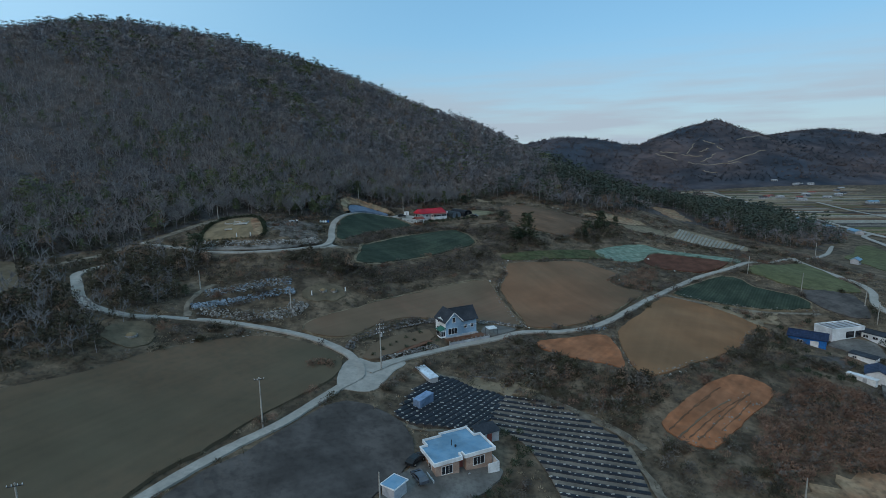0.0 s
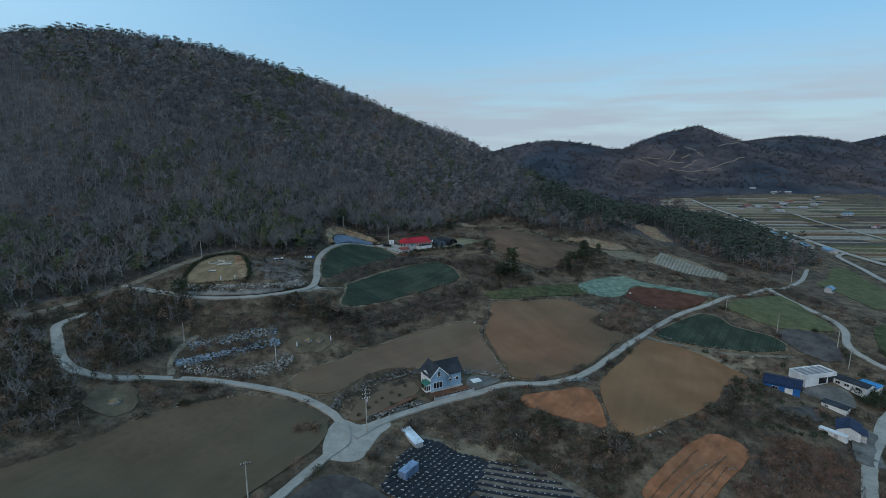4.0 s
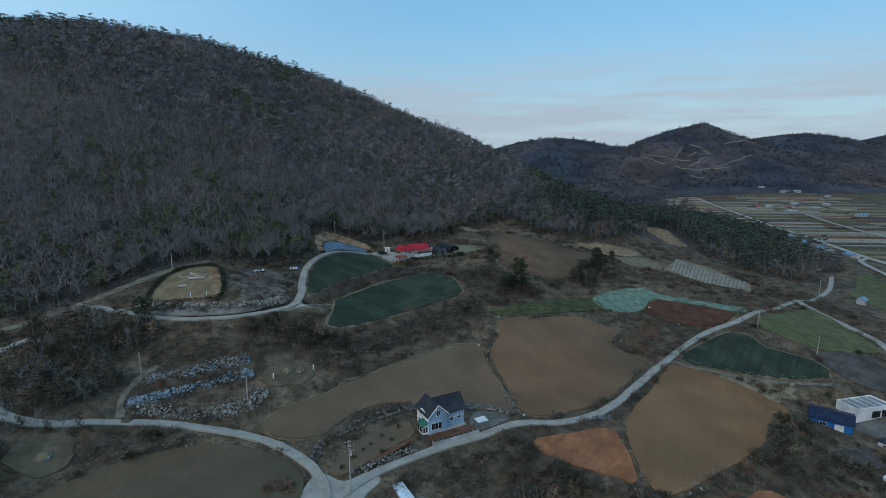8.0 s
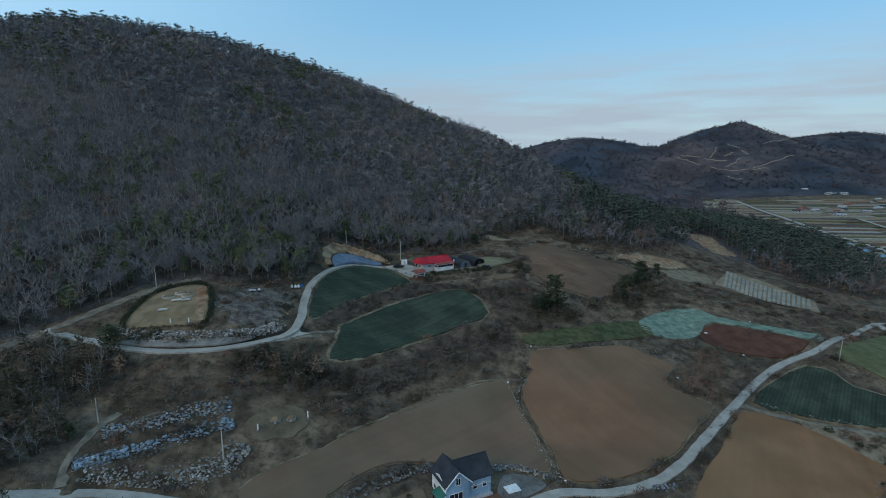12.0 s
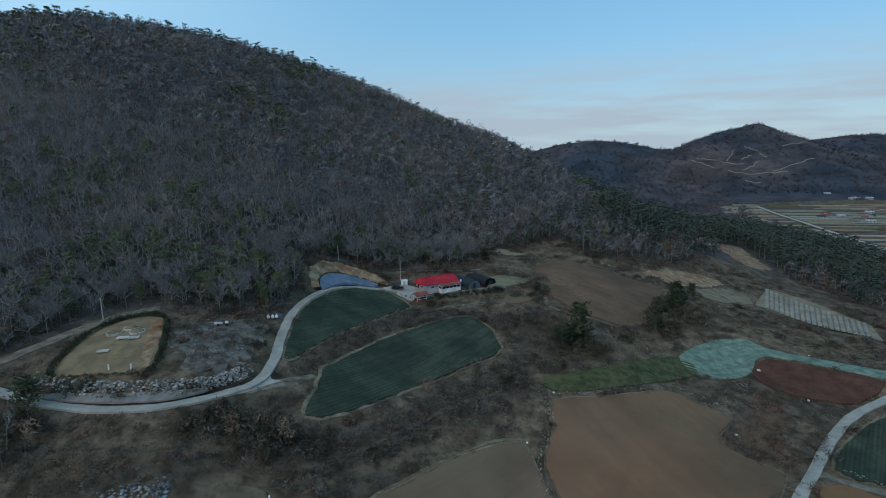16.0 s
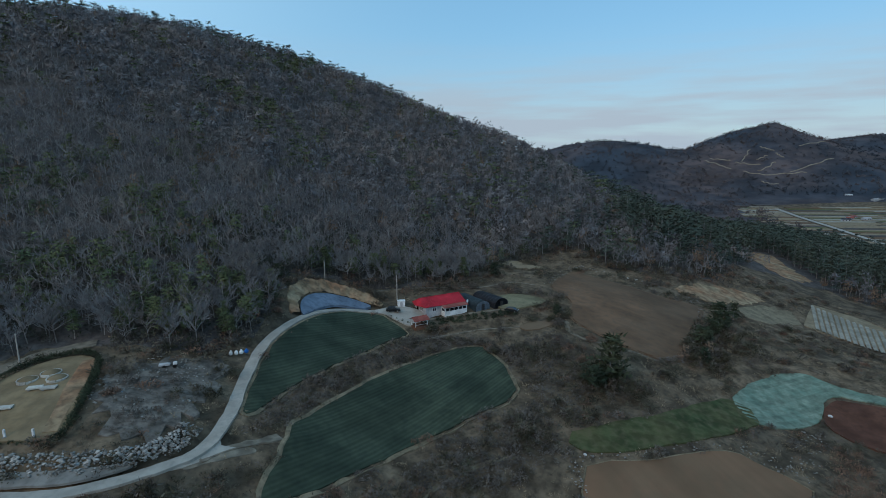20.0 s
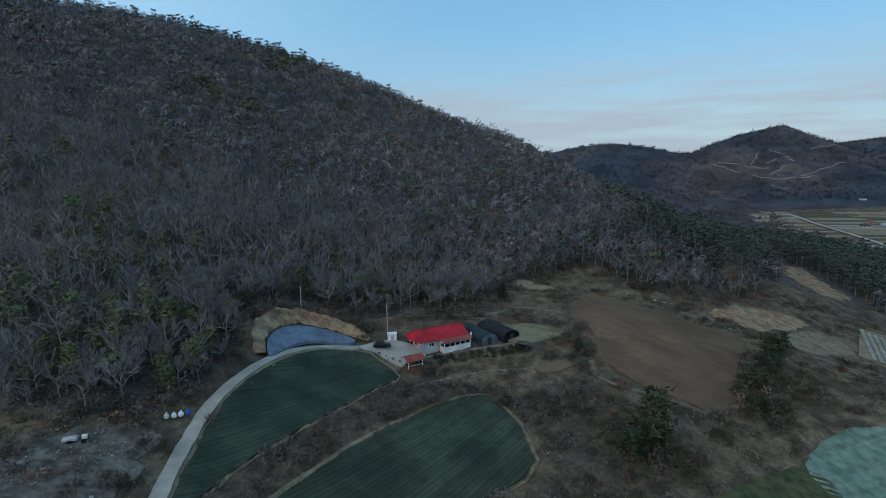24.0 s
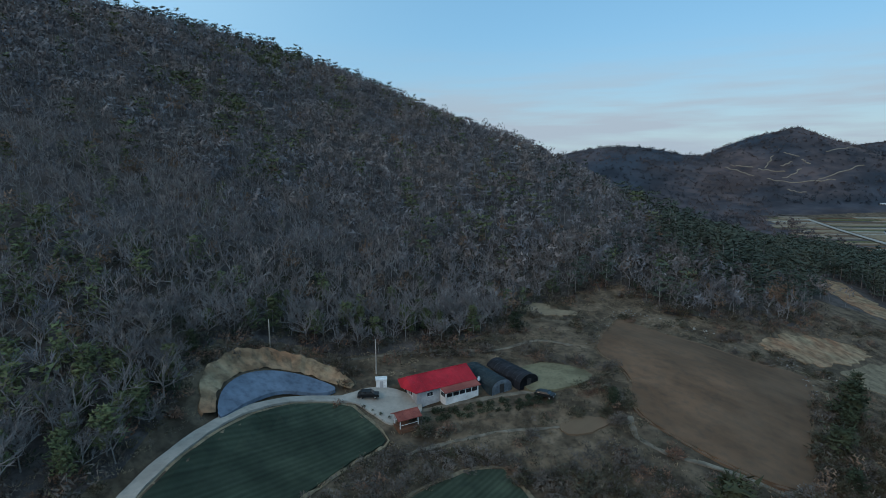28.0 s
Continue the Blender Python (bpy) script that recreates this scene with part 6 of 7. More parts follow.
window(bh, 2.75, 0, 4.6, 1.0, 1.5, "-y", 2)
window(bh, 2.3, 0, 1.0, 3.0, 1.8, "-y", 3)
for wx_ in (7.1, 9.4):
    window(bh, wx_, 0.6, 2.1, 0.9, 1.0, "-y", 1)
window(bh, -0.12, 4.6, 4.0, 0.9, 1.0, "-x", 1)
window(bh, -0.12, 5.4, 1.4, 0.9, 1.0, "-x", 1)
for zc in (2.75,):
    part("band", boxed(5.45, 11.02, 0.55, 0.59, zc, zc + 0.12), M_WHITE, bh)
bay = part("bay", boxed(-1.7, -0.13, 0.1, 3.0, 0.2, 2.5), M_WHITE, bh, "white glazed bay under a green roof")
part("bay_roof", slab(bmesh.new(), (-2.0, -0.2, 2.55), (-0.13, -0.2, 3.3), (-0.13, 3.3, 3.3), (-2.0, 3.3, 2.55), 0.12), M_GREENROOF, bay, "dark green sloping roof")
for y_ in (0.6, 1.55, 2.5):
    part("pane", boxed(-1.76, -1.66, y_ - 0.36, y_ + 0.36, 0.7, 2.2), M_GLASS, bay)
for x_ in (-1.3, -0.6):
    part("pane", boxed(x_ - 0.25, x_ + 0.25, 0.04, 0.12, 0.7, 2.2), M_GLASS, bay)
deck = thing("deck", "red-brown timber deck before the blue house", "deck", 0.0, 155.4, 26.6, z=h(4, 156) + 0.12)
for k in range(15):
    part("board", boxed(-0.5 + k * 0.86, 0.33 + k * 0.86, -3.3, -0.25, 0.05, 0.14), M_WOOD, deck)
part("bench", boxed(5.5, 8.0, -2.1, -1.7, 0.45, 0.55), M_WOOD, deck)
for x_ in (5.7, 7.7):
    part("bench_leg", boxed(x_, x_ + 0.12, -2.05, -1.75, 0.14, 0.45), M_WOOD, deck)
low_wall = thing("garden_wall", "low grey concrete garden wall with posts along the road", "wall", 0.0, 155.4, 26.6, z=h(4, 153))
part("footing", boxed(-1, 13, -4.3, -4.0, -1.2, 0.6), M_GREYWALL, low_wall)
for k in range(10):
    part("post", boxed(-1 + k * 1.5, -0.75 + k * 1.5, -4.35, -3.95, 0.6, 1.05), M_STONE, low_wall)
tagged(draped("parking_place", rounded([(11, 160), (13, 167), (18, 167.5), (22.5, 164.5), (19, 161), (14, 158.5)], True, 3), M_YARD, 0.2), "dark grey parking place beside the house", "pavement", kind="structure")
cano = thing("canopy", "white sheet canopy on thin posts beside the house", "canopy", 14.2, 159.6, 26)
part("sheet", slab(bmesh.new(), (-1.6, -1.2, 2.3), (1.6, -1.2, 2.2), (1.6, 1.2, 2.4), (-1.6, 1.2, 2.5), 0.06), M_WHITE, cano)
for x_ in (-1.5, 1.5):
    for y_ in (-1.1, 1.1):
        part("post", tube(bmesh.new(), (x_, y_, 0), (x_, y_, 2.3), 0.05, 0.05, 6), M_STEEL, cano)
for k, (x_, y_) in enumerate(((-18, 143), (-14.5, 149), (-12, 152.5), (-8, 157), (-9.5, 151.5), (-16, 146.5), (-2.5, 152.5), (-5, 149.5), (-11.5, 146.5), (-20, 139), (-3.5, 161.5), (-6.5, 146), (1.5, 151.8))):
    s = thing("garden_shrub", "small dark garden shrub on dry lawn", "shrub", x_, y_, group="garden shrubs")
    ob = new("crown", EVERGREEN[k % 4])
    ob.parent = s
    ob.scale = (rng.uniform(0.6, 1.2),) * 3
path = thing("garden_path", "brown timber walk through the garden", "path", -9, 147.5, 45, z=h(-9, 147.5))
for k in range(16):
    part("plank", boxed(-7 + k * 0.85, -6.25 + k * 0.85, -0.7, 0.7, 0.15, 0.4), M_WOOD, path)

# red-roofed farmhouse
rh = thing("farmhouse", "low grey farmhouse with a bright red metal roof", "house", -9.6, 282.5, 33, z=h(-5, 286) + 0.05)
part("wall", gable_walls(bmesh.new(), -2.4, 11.9, 0.2, 7.8, -1.5, 2.7, 4.6, "x"), M_GREYWALL, rh)
roof_plates(rh, -2.4, 11.9, 0.2, 7.8, 2.6, 4.7, "x", M_REDROOF, 0.7, 0.12, "bright red metal roof plane", 0.9)
bm = bmesh.new()
hip = [bm.verts.new(p) for p in ((-3.15, -0.5, 2.75), (-3.15, 8.5, 2.75), (-4.4, 4.0, 2.7), (-3.0, 4.0, 4.75))]
for q in ((0, 3, 2), (2, 3, 1), (0, 2, 1), (0, 1, 3)):
    bm.faces.new([hip[k] for k in q])
part("gable_canopy", bm, M_REDROOF, rh, "red metal canopy over the gable")
window(rh, 0.8, 0.2, 1.0, 1.4, 0.9, "-y", 2)
window(rh, -2.4, 3.0, 0.9, 1.5, 1.1, "-x", 2)
part("door", boxed(-2.46, -2.4, 5.2, 6.2, -0.2, 1.9), M_GLASS, rh, "dark gable door")
sr = part("sunroom", boxed(3.4, 11.9, -2.2, 0.15, -1.0, 2.1), M_WHITE, rh, "white sunroom with a band of windows")
part("sunroom_roof", slab(bmesh.new(), (3.0, -2.7, 2.2), (12.3, -2.7, 2.2), (12.3, 0.1, 2.75), (3.0, 0.1, 2.75), 0.12), M_RUST, sr, "brown metal lean-to roof")
for k in range(5):
    c = 4.4 + k * 1.62
    part("pane", boxed(c - 0.68, c + 0.68, -2.25, -2.16, 0.9, 1.75), M_GLASS, sr)
    part("sill", boxed(c - 0.75, c + 0.75, -2.3, -2.21, 0.8, 0.88), M_WHITE, sr)
for y_ in (-1.6, -0.7):
    part("pane", boxed(3.32, 3.42, y_ - 0.35, y_ + 0.35, 0.9, 1.75), M_GLASS, sr)
dish = part("satellite_dish", tube(bmesh.new(), (12.8, -0.6, 2.7), (12.9, -0.85, 2.75), 0.1, 0.55, 14), M_WHITE, rh, "white satellite dish")
part("dish_arm", tube(bmesh.new(), (12.7, -0.4, 2.2), (12.8, -0.6, 2.7), 0.04, 0.04, 6), M_STEEL, dish)


def hoop_house(x, y, rz, length, r, material, label, end_m):
    t = thing("hoop_house", label, "greenhouse", x, y, rz, group="hoop houses")
    bm = bmesh.new()
    n = 12
    rows = []
    for k in range(2):
        ring = []
        for a in range(n + 1):
            g = math.pi * a / n
            ring.append(bm.verts.new((r * math.cos(g), k * length, 0.8 + 1.9 * math.sin(g) if 0 < a < n else -0.6)))
        rows.append(ring)
    for a in range(n):
        bm.faces.new((rows[0][a], rows[0][a + 1], rows[1][a + 1], rows[1][a]))
    part("cover", bm, material, t)
    for k in range(int(length / 1.6) + 1):
        bm, rings = bmesh.new(), []
        for a in range(n + 1):
            g = math.pi * a / n
            rings.append([bm.verts.new(((r + 0.03 + u) * math.cos(g), k * 1.6 + w, 0.8 + (1.93 + u) * math.sin(g))) for u, w in ((0.035, 0), (0, 0.035), (-0.035, 0), (0, -0.035))])
        for c0, c1 in zip(rings, rings[1:]):
            for e in range(4):
                bm.faces.new((c0[e], c0[(e + 1) % 4], c1[(e + 1) % 4], c1[e]))
        part("hoop", bm, M_STEEL, t)
    for y_ in (0.0, length - 0.08):
        bm = bmesh.new()
        vs = [bm.verts.new((r * 0.98 * math.cos(math.pi * a / n), y_, 0.8 + 1.87 * math.sin(math.pi * a / n))) for a in range(n + 1)]
        vs += [bm.verts.new((-r * 0.98, y_, -0.6)), bm.verts.new((r * 0.98, y_, -0.6))]
        f = bm.faces.new(vs)
        bmesh.ops.solidify(bm, geom=[f], thickness=0.06)
        part("end_wall", bm, end_m, t)
    part("door", boxed(-0.6, 0.6, -0.1, -0.03, -0.3, 1.7), M_STEEL, t)


hoop_house(6.9, 288.2, 34, 12.5, 2.8, mat("teal_black_net", (0.016, 0.026, 0.032), (0.026, 0.038, 0.045), 0.5, 0.55, c=(0.035, 0.045, 0.05), fine=1.5, bump=0.3), "dark blue-black netted hoop house beside the farmhouse", mat("blue_grey_sheet", (0.16, 0.21, 0.27), (0.21, 0.26, 0.32), 0.6, 0.6, fine=2.0, bump=0.1))
hoop_house(13.2, 290.6, 36, 12.5, 2.8, M_NET, "brown-black netted hoop house behind another", M_NET)
gz = thing("gazebo", "small timber gazebo with a brown-red roof", "gazebo", -13.2, 274.6, 33, z=h(-13, 274.6) + 0.4)
part("floor", boxed(-2.2, 2.2, -1.6, 1.6, -0.9, 0.15), M_WOOD, gz)
for x_ in (-2, 2):
    for y_ in (-1.4, 1.4):
        part("post", boxed(x_ - 0.08, x_ + 0.08, y_ - 0.08, y_ + 0.08, 0.15, 2.1), M_WHITE, gz)
roof_plates(gz, -2.2, 2.2, -1.6, 1.6, 2.05, 3.0, "x", M_RUST, 0.45, 0.1, "brown-red roof plane", 0.6)
for y_ in (-1.45, 1.4):
    part("rail", boxed(-2, 2, y_, y_ + 0.06, 0.75, 0.85), M_WHITE, gz)
part("bench", boxed(-1.8, 1.8, 0.6, 1.1, 0.5, 0.6), M_WOOD, gz)
ws = thing("storage_shed", "small white flat-roofed storage shed beside the forecourt", "shed", -20.3, 286.6, 12)
ws.scale = (0.8,) * 3
part("body", boxed(-1.5, 1.5, -1.1, 1.1, -0.5, 2.3, bevel=0.05), M_WHITE, ws)
part("roof", boxed(-1.65, 1.65, -1.25, 1.25, 2.3, 2.42), M_WHITE, ws)
part("door", boxed(-0.5, 0.5, -1.16, -1.1, 0.0, 1.9), M_GREYWALL, ws)


def car(name, label, x, y, rz, paint, suv=True, length=4.7, z=None):
    c = thing(name, label, "car", x, y, rz, z=(h(x, y) + 0.26) if z is None else z)
    hl, w, top = length / 2, 0.92, 1.7 if suv else 1.45
    prof = [(-hl, 0.45), (-hl + 0.05, 0.95), (-hl + 0.35, 1.05), (-hl + 0.75, top - 0.08), (-hl + 1.2, top), (0.55, top), (1.25, 1.08), (hl - 0.15, 0.92), (hl, 0.7), (hl - 0.05, 0.42)]
    bm = bmesh.new()
    a = [bm.verts.new((x_, -w * (0.82 if z_ > 1.2 else 1), z_)) for x_, z_ in prof]
    b = [bm.verts.new((x_, w * (0.82 if z_ > 1.2 else 1), z_)) for x_, z_ in prof]
    bm.faces.new(a[::-1]), bm.faces.new(b)
    for k in range(len(prof)):
        j = (k + 1) % len(prof)
        bm.faces.new((a[k], a[j], b[j], b[k]))
    bmesh.ops.recalc_face_normals(bm, faces=bm.faces)
    body = part("body", bm, paint, c)
    for s in (-1, 1):
        y_ = s * w * 0.9
        bm = bmesh.new()
        pts = [(-hl + 0.7, 1.12), (1.05, 1.12), (0.5, top - 0.12), (-hl + 0.95, top - 0.12)]
        f = [bm.verts.new((px, s * (w * 0.98 if pz < 1.2 else w * 0.86), pz)) for px, pz in pts]
        bm.faces.new(f if s < 0 else f[::-1])
        bmesh.ops.solidify(bm, geom=list(bm.faces), thickness=0.03)
        part("side_window", bm, M_GLASS, body)
        for x_ in (-hl + 0.85, hl - 0.9):
            wheel = part("wheel", tube(bmesh.new(), (x_, s * (w - 0.2), 0.34), (x_, s * (w + 0.03), 0.34), 0.34, 0.34, 14), M_RUBBER, c)
            part("rim", tube(bmesh.new(), (x_, s * (w - 0.1), 0.34), (x_, s * (w + 0.045), 0.34), 0.2, 0.2, 10), M_STONE, wheel)
        part("headlight", boxed(hl - 0.12, hl - 0.02, s * 0.62 - 0.16, s * 0.62 + 0.16, 0.68, 0.82), M_WHITE, body)
    part("windscreen", slab(bmesh.new(), (0.62, -0.7, top - 0.05), (1.28, -0.82, 1.12), (1.28, 0.82, 1.12), (0.62, 0.7, top - 0.05), 0.03), M_GLASS, body)
    return c


car("suv", "black sport utility car parked on the forecourt", -22.3, 281.6, 8, M_CARBLACK)
car("sedan", "dark car parked beside the hoop houses", 16.2, 285.6, -25, M_CARBLACK, False, 4.4)
car("sedan", "dark grey car parked beside the flat-roofed house", -6.4, 95.6, 55, M_CARBLACK, False, 4.4)
car("sedan", "blue-grey car parked in the front yard", -5.4, 90.8, 118, M_CARGREY, False, 4.5)

# flat-roofed brick house with a blue roof deck
fh = thing("flat_roofed_house", "pinkish brick house with a blue flat roof and white parapet", "house", -2.4, 92.3, 25, z=h(3, 98) - 0.2)
plan_fh = [(0, 0), (5, 0), (5, 1.4), (6.6, 1.4), (6.6, 0.2), (12.4, 0.2), (12.4, 5.5), (11, 5.5), (11, 9), (5.5, 9), (5.5, 8.2), (1.5, 8.2), (1.5, 6), (0, 6)]
part("wall", prism(bmesh.new(), plan_fh, -2.0, 3.0), M_BRICK, fh)


def grown(outline, d):
    """An outline of right angles moved outwards by d."""
    n, out = len(outline), []
    for k in range(n):
        a, b, c = outline[k - 1], outline[k], outline[(k + 1) % n]
        u, v = Vector((b[0] - a[0], b[1] - a[1])).normalized(), Vector((c[0] - b[0], c[1] - b[1])).normalized()
        out.append((b[0] + d * (u.y + v.y), b[1] - d * (u.x + v.x)))
    return out


part("eave", prism(bmesh.new(), grown(plan_fh, 0.55), 3.0, 3.28), M_WHITE, fh)
part("roof_deck", prism(bmesh.new(), grown(plan_fh, 0.3), 3.28, 3.36), M_BLUEROOF, fh, "blue waterproofed roof deck")
outer, inner = grown(plan_fh, 0.56), grown(plan_fh, 0.32)
for k in range(len(outer)):
    j = (k + 1) % len(outer)
    part("parapet", prism(bmesh.new(), [outer[k], outer[j], inner[j], inner[k]], 3.28, 3.75), M_WHITE, fh)
for x_, w_ in ((2.4, 2.2), (9.4, 2.4)):
    window(fh, x_, 0.2 if x_ > 6 else 0, 0.7, w_, 1.6, "-y", 3)
part("door", boxed(5.2, 6.4, 1.33, 1.4, -0.1, 2.2), M_RUST, fh, "dark front door in a recess")
window(fh, 0, 2.6, 0.9, 1.4, 1.2, "-x", 2)
window(fh, 12.4, 2.8, 0.9, 1.4, 1.2, "+x", 2)
part("step", boxed(4.6, 7.0, -0.9, 1.35, -1.2, -0.1), M_GREYWALL, fh)
part("roof_pipe", tube(bmesh.new(), (5.6, 4.6, 3.3), (5.6, 4.6, 4.6), 0.08, 0.08, 8), M_STEEL, fh)
part("roof_vent", boxed(5.9, 6.2, 3.6, 3.9, 3.36, 3.8), M_STEEL, fh)
fence = thing("yard_wall", "white low yard wall beside the brick house", "wall", -2.4, 92.3, 25, z=h(0, 92))
part("wall", boxed(12.8, 13.0, -1.5, 4.0, -1.0, 1.2), M_WHITE, fence)
part("wall", boxed(10.5, 13.0, -1.7, -1.5, -1.0, 1.2), M_WHITE, fence)
part("wall", boxed(-1.2, -1.0, -1.5, 3.5, -1.0, 1.0), M_WHITE, fence)
tagged(draped("house_yard", ragged([(-12, 84), (-9, 92), (-6, 96), (-3, 99), (3, 100), (10, 98), (10, 94), (4, 88), (-6, 82)], 0.5), M_YARD, 0.18), "grey concrete yard round the brick house", "pavement", kind="structure")
gs = thing("garage", "small garage with a pale blue roof", "shed", -9.7, 86.6, 55)
part("body", boxed(-1.7, 1.7, -1.4, 1.4, -0.6, 2.3), M_GREYWALL, gs)
part("roof", boxed(-1.9, 1.9, -1.6, 1.6, 2.3, 2.42), M_BLUEROOF, gs)
for a in ((-1.95, 1.95, -1.7, -1.6), (-1.95, 1.95, 1.6, 1.7), (-1.95, -1.9, -1.6, 1.6), (1.9, 1.95, -1.6, 1.6)):
    part("roof_edge", boxed(*a, 2.3, 2.55), M_WHITE, gs)
tp = thing("tarpaulin_heap", "heap under a bright blue tarpaulin", "tarpaulin", -8.8, 82.6, 30)
bm = bmesh.new()
bmesh.ops.create_grid(bm, x_segments=8, y_segments=8, size=1.9)
for v in bm.verts:
    v.co.z = 1.3 * max(0, 1 - (v.co.length / 2.5) ** 2) + 0.15 * noise.noise(v.co * 1.7) + 0.1
part("sheet", bm, M_BRIGHTBLUE, tp)
for k, (x_, y_) in enumerate(((12, 96), (13.5, 98.5), (15, 101), (15, 104), (14.5, 107), (9.5, 90.5), (11, 92.5), (7.5, 89), (5, 87.5), (16.5, 99), (17, 103), (3, 86.5), (12.5, 108.5), (16, 110))):
    s = thing("yard_shrub", "dark evergreen shrub at the yard's edge", "shrub", x_, y_, group="yard shrubs")
    ob = new("crown", EVERGREEN[k % 4])
    ob.parent = s
    ob.scale = (rng.uniform(0.7, 1.5),) * 3

an = thing("lean_to", "low dark-roofed shed behind the brick house", "shed", 8.3, 107.2, 25)
part("body", boxed(-2.4, 2.4, -1.5, 1.5, -0.8, 1.9), M_GREYWALL, an)
part("roof", slab(bmesh.new(), (-2.7, -1.8, 1.95), (2.7, -1.8, 1.95), (2.7, 1.8, 2.5), (-2.7, 1.8, 2.5), 0.1), M_SLATE, an, "dark sheet roof")
part("door", boxed(-0.6, 0.6, -1.56, -1.5, -0.3, 1.6), M_RUST, an)

# sheds beside the mulched field
sh = thing("field_shed", "long low shed with a pale blue-white roof", "shed", -5.2, 131.8, -63, z=h(-5, 131.5) - 0.3)
part("body", boxed(-4.4, 4.4, -1.1, 1.1, -1.0, 1.1), M_GREYWALL, sh)
part("roof", slab(bmesh.new(), (-4.5, -1.3, 1.25), (4.5, -1.3, 1.25), (4.5, 1.3, 1.45), (-4.5, 1.3, 1.45), 0.1), mat("pale_blue_roof_sheet", (0.50, 0.58, 0.66), (0.56, 0.63, 0.70), 0.4, 0.5, fine=1.5, bump=0.1), sh, "pale blue-white sheet roof")
for k in range(11):
    y0 = -4.4 + k * 0.86
    part("roof_rib", boxed(y0, y0 + 0.06, -1.28, 1.28, 1.1, 1.2), M_WHITE, sh)
part("door", boxed(-4.28, -4.2, -0.6, 0.6, -0.5, 1.0), M_STEEL, sh)
ct = thing("storage_container", "blue-grey metal container on black film", "container", -5.6, 117.3, 55)
ct.scale = (0.88,) * 3
M_CONT = mat("blue_grey_container_paint", (0.13, 0.19, 0.29), (0.16, 0.22, 0.33), 0.5, 0.5, fine=1.5, bump=0.05)
part("body", boxed(-3.0, 3.0, -1.2, 1.2, -0.6, 2.35, bevel=0.04), M_CONT, ct)
# roof takes the body's blue, about a third brighter
part("roof", boxed(-3.05, 3.05, -1.25, 1.25, 2.35, 2.45), mat("faded_blue_container_roof", (0.17, 0.25, 0.38), (0.20, 0.28, 0.41), 0.5, 0.5, fine=1.5), ct)
for k in range(14):
    x_ = -2.85 + k * 0.43
    part("rib", boxed(x_, x_ + 0.1, -1.25, -1.2, -0.5, 2.3), M_CONT, ct)
part("door", boxed(3.0, 3.05, -0.9, 0.9, -0.2, 2.1), M_STEEL, ct)

# ---- mulched field: strips of black film between dry furrows ----
FILM1 = np.array([(-12, 111), (-3, 132), (7, 127.5), (14, 125), (7, 110.5), (-2, 109)], float)
FILM2 = np.array([(14, 125), (26, 123), (36, 113), (39, 108), (39, 92), (37, 82), (24, 82), (20, 97), (16, 107), (10, 114)], float)
tagged(draped("mulched_field", rounded(FILM2, True, 2), M_MULCHSOIL, 0.12), "dry earth between rows of black film", "field", kind="structure")
tagged(draped("mulched_field", rounded(FILM1, True, 2), M_GREYFIELD, 0.12), "dark earth under black film", "field", kind="structure")


def film_rows(loop, angle, gap, width, label):
    """Strips of film laid side by side over the outline, domed across."""
    c, s = math.cos(radians(angle)), math.sin(radians(angle))
    local = loop @ np.array(((c, -s), (s, c)))
    base = thing("film_rows", label, "mulch film", float(loop[:, 0].mean()), float(loop[:, 1].mean()))
    o = base.matrix_world.translation
    clods = bmesh.new()
    v = local[:, 1].min() + gap / 2
    while v < local[:, 1].max():
        us = []
        for (x0, y0), (x1, y1) in zip(local, np.roll(local, -1, axis=0)):
            if (y0 > v) != (y1 > v):
                us.append(x0 + (v - y0) / (y1 - y0) * (x1 - x0))
        us.sort()
        for a, b in zip(us[::2], us[1::2]):
            if b - a > 2:
                n = max(3, int((b - a) / 1.5))
                verts, faces, dots = [], [], []
                for k in range(n + 1):
                    u = a + (b - a) * k / n
                    for q, z in ((-0.5, 0.0), (-0.38, 0.2), (0.0, 0.27), (0.38, 0.2), (0.5, 0.0)):
                        vv = v + q * width + 0.12 * noise.noise((u * 0.4, v, 0))
                        x, y = u * c - vv * s, u * s + vv * c
                        verts.append((x - o.x, y - o.y, z, x, y))
                gz_ = land([p[3] for p in verts], [p[4] for p in verts])
                pts = [(p[0], p[1], g - o.z + p[2] + 0.12) for p, g in zip(verts, gz_)]
                for k in range(n):
                    for q in range(4):
                        i = 5 * k + q
                        faces.append((i, i + 5, i + 6, i + 1))
                strip = link_mesh("film_strip", pts, faces, M_FILM, base)
                for k in range(int((b - a) / 1.3)):
                    i = 5 * min(n, int((k + rng.random()) * 1.3 / (b - a) * n)) + 2
                    p = pts[i]
                    w_ = rng.uniform(0.12, 0.26)
                    ox, oy = rng.uniform(-0.3, 0.3), rng.uniform(-0.1, 0.1)
                    box(clods, p[0] + ox - w_, p[0] + ox + w_, p[1] + oy - w_ * 0.6, p[1] + oy + w_ * 0.6, p[2] - 0.02, p[2] + 0.05)
        v += gap
    tagged(part("clod_litter", clods, M_GRANITE, base), "pale clods weighing the film down", kind="stuff")


film_rows(rounded(FILM1, True, 2), 52, 1.35, 1.25, "close rows of shiny black mulch film")
film_rows(rounded(FILM2, True, 2), -8, 2.15, 0.95, "spaced rows of black mulch film")
for w_, line in PATH_LINES[:3]:
    tagged(ribbon("field_path", line, w_, M_DIRT, -0.14, thick=0.3, worn=0.4), "pale trodden path beside the film rows", "path", kind="structure")
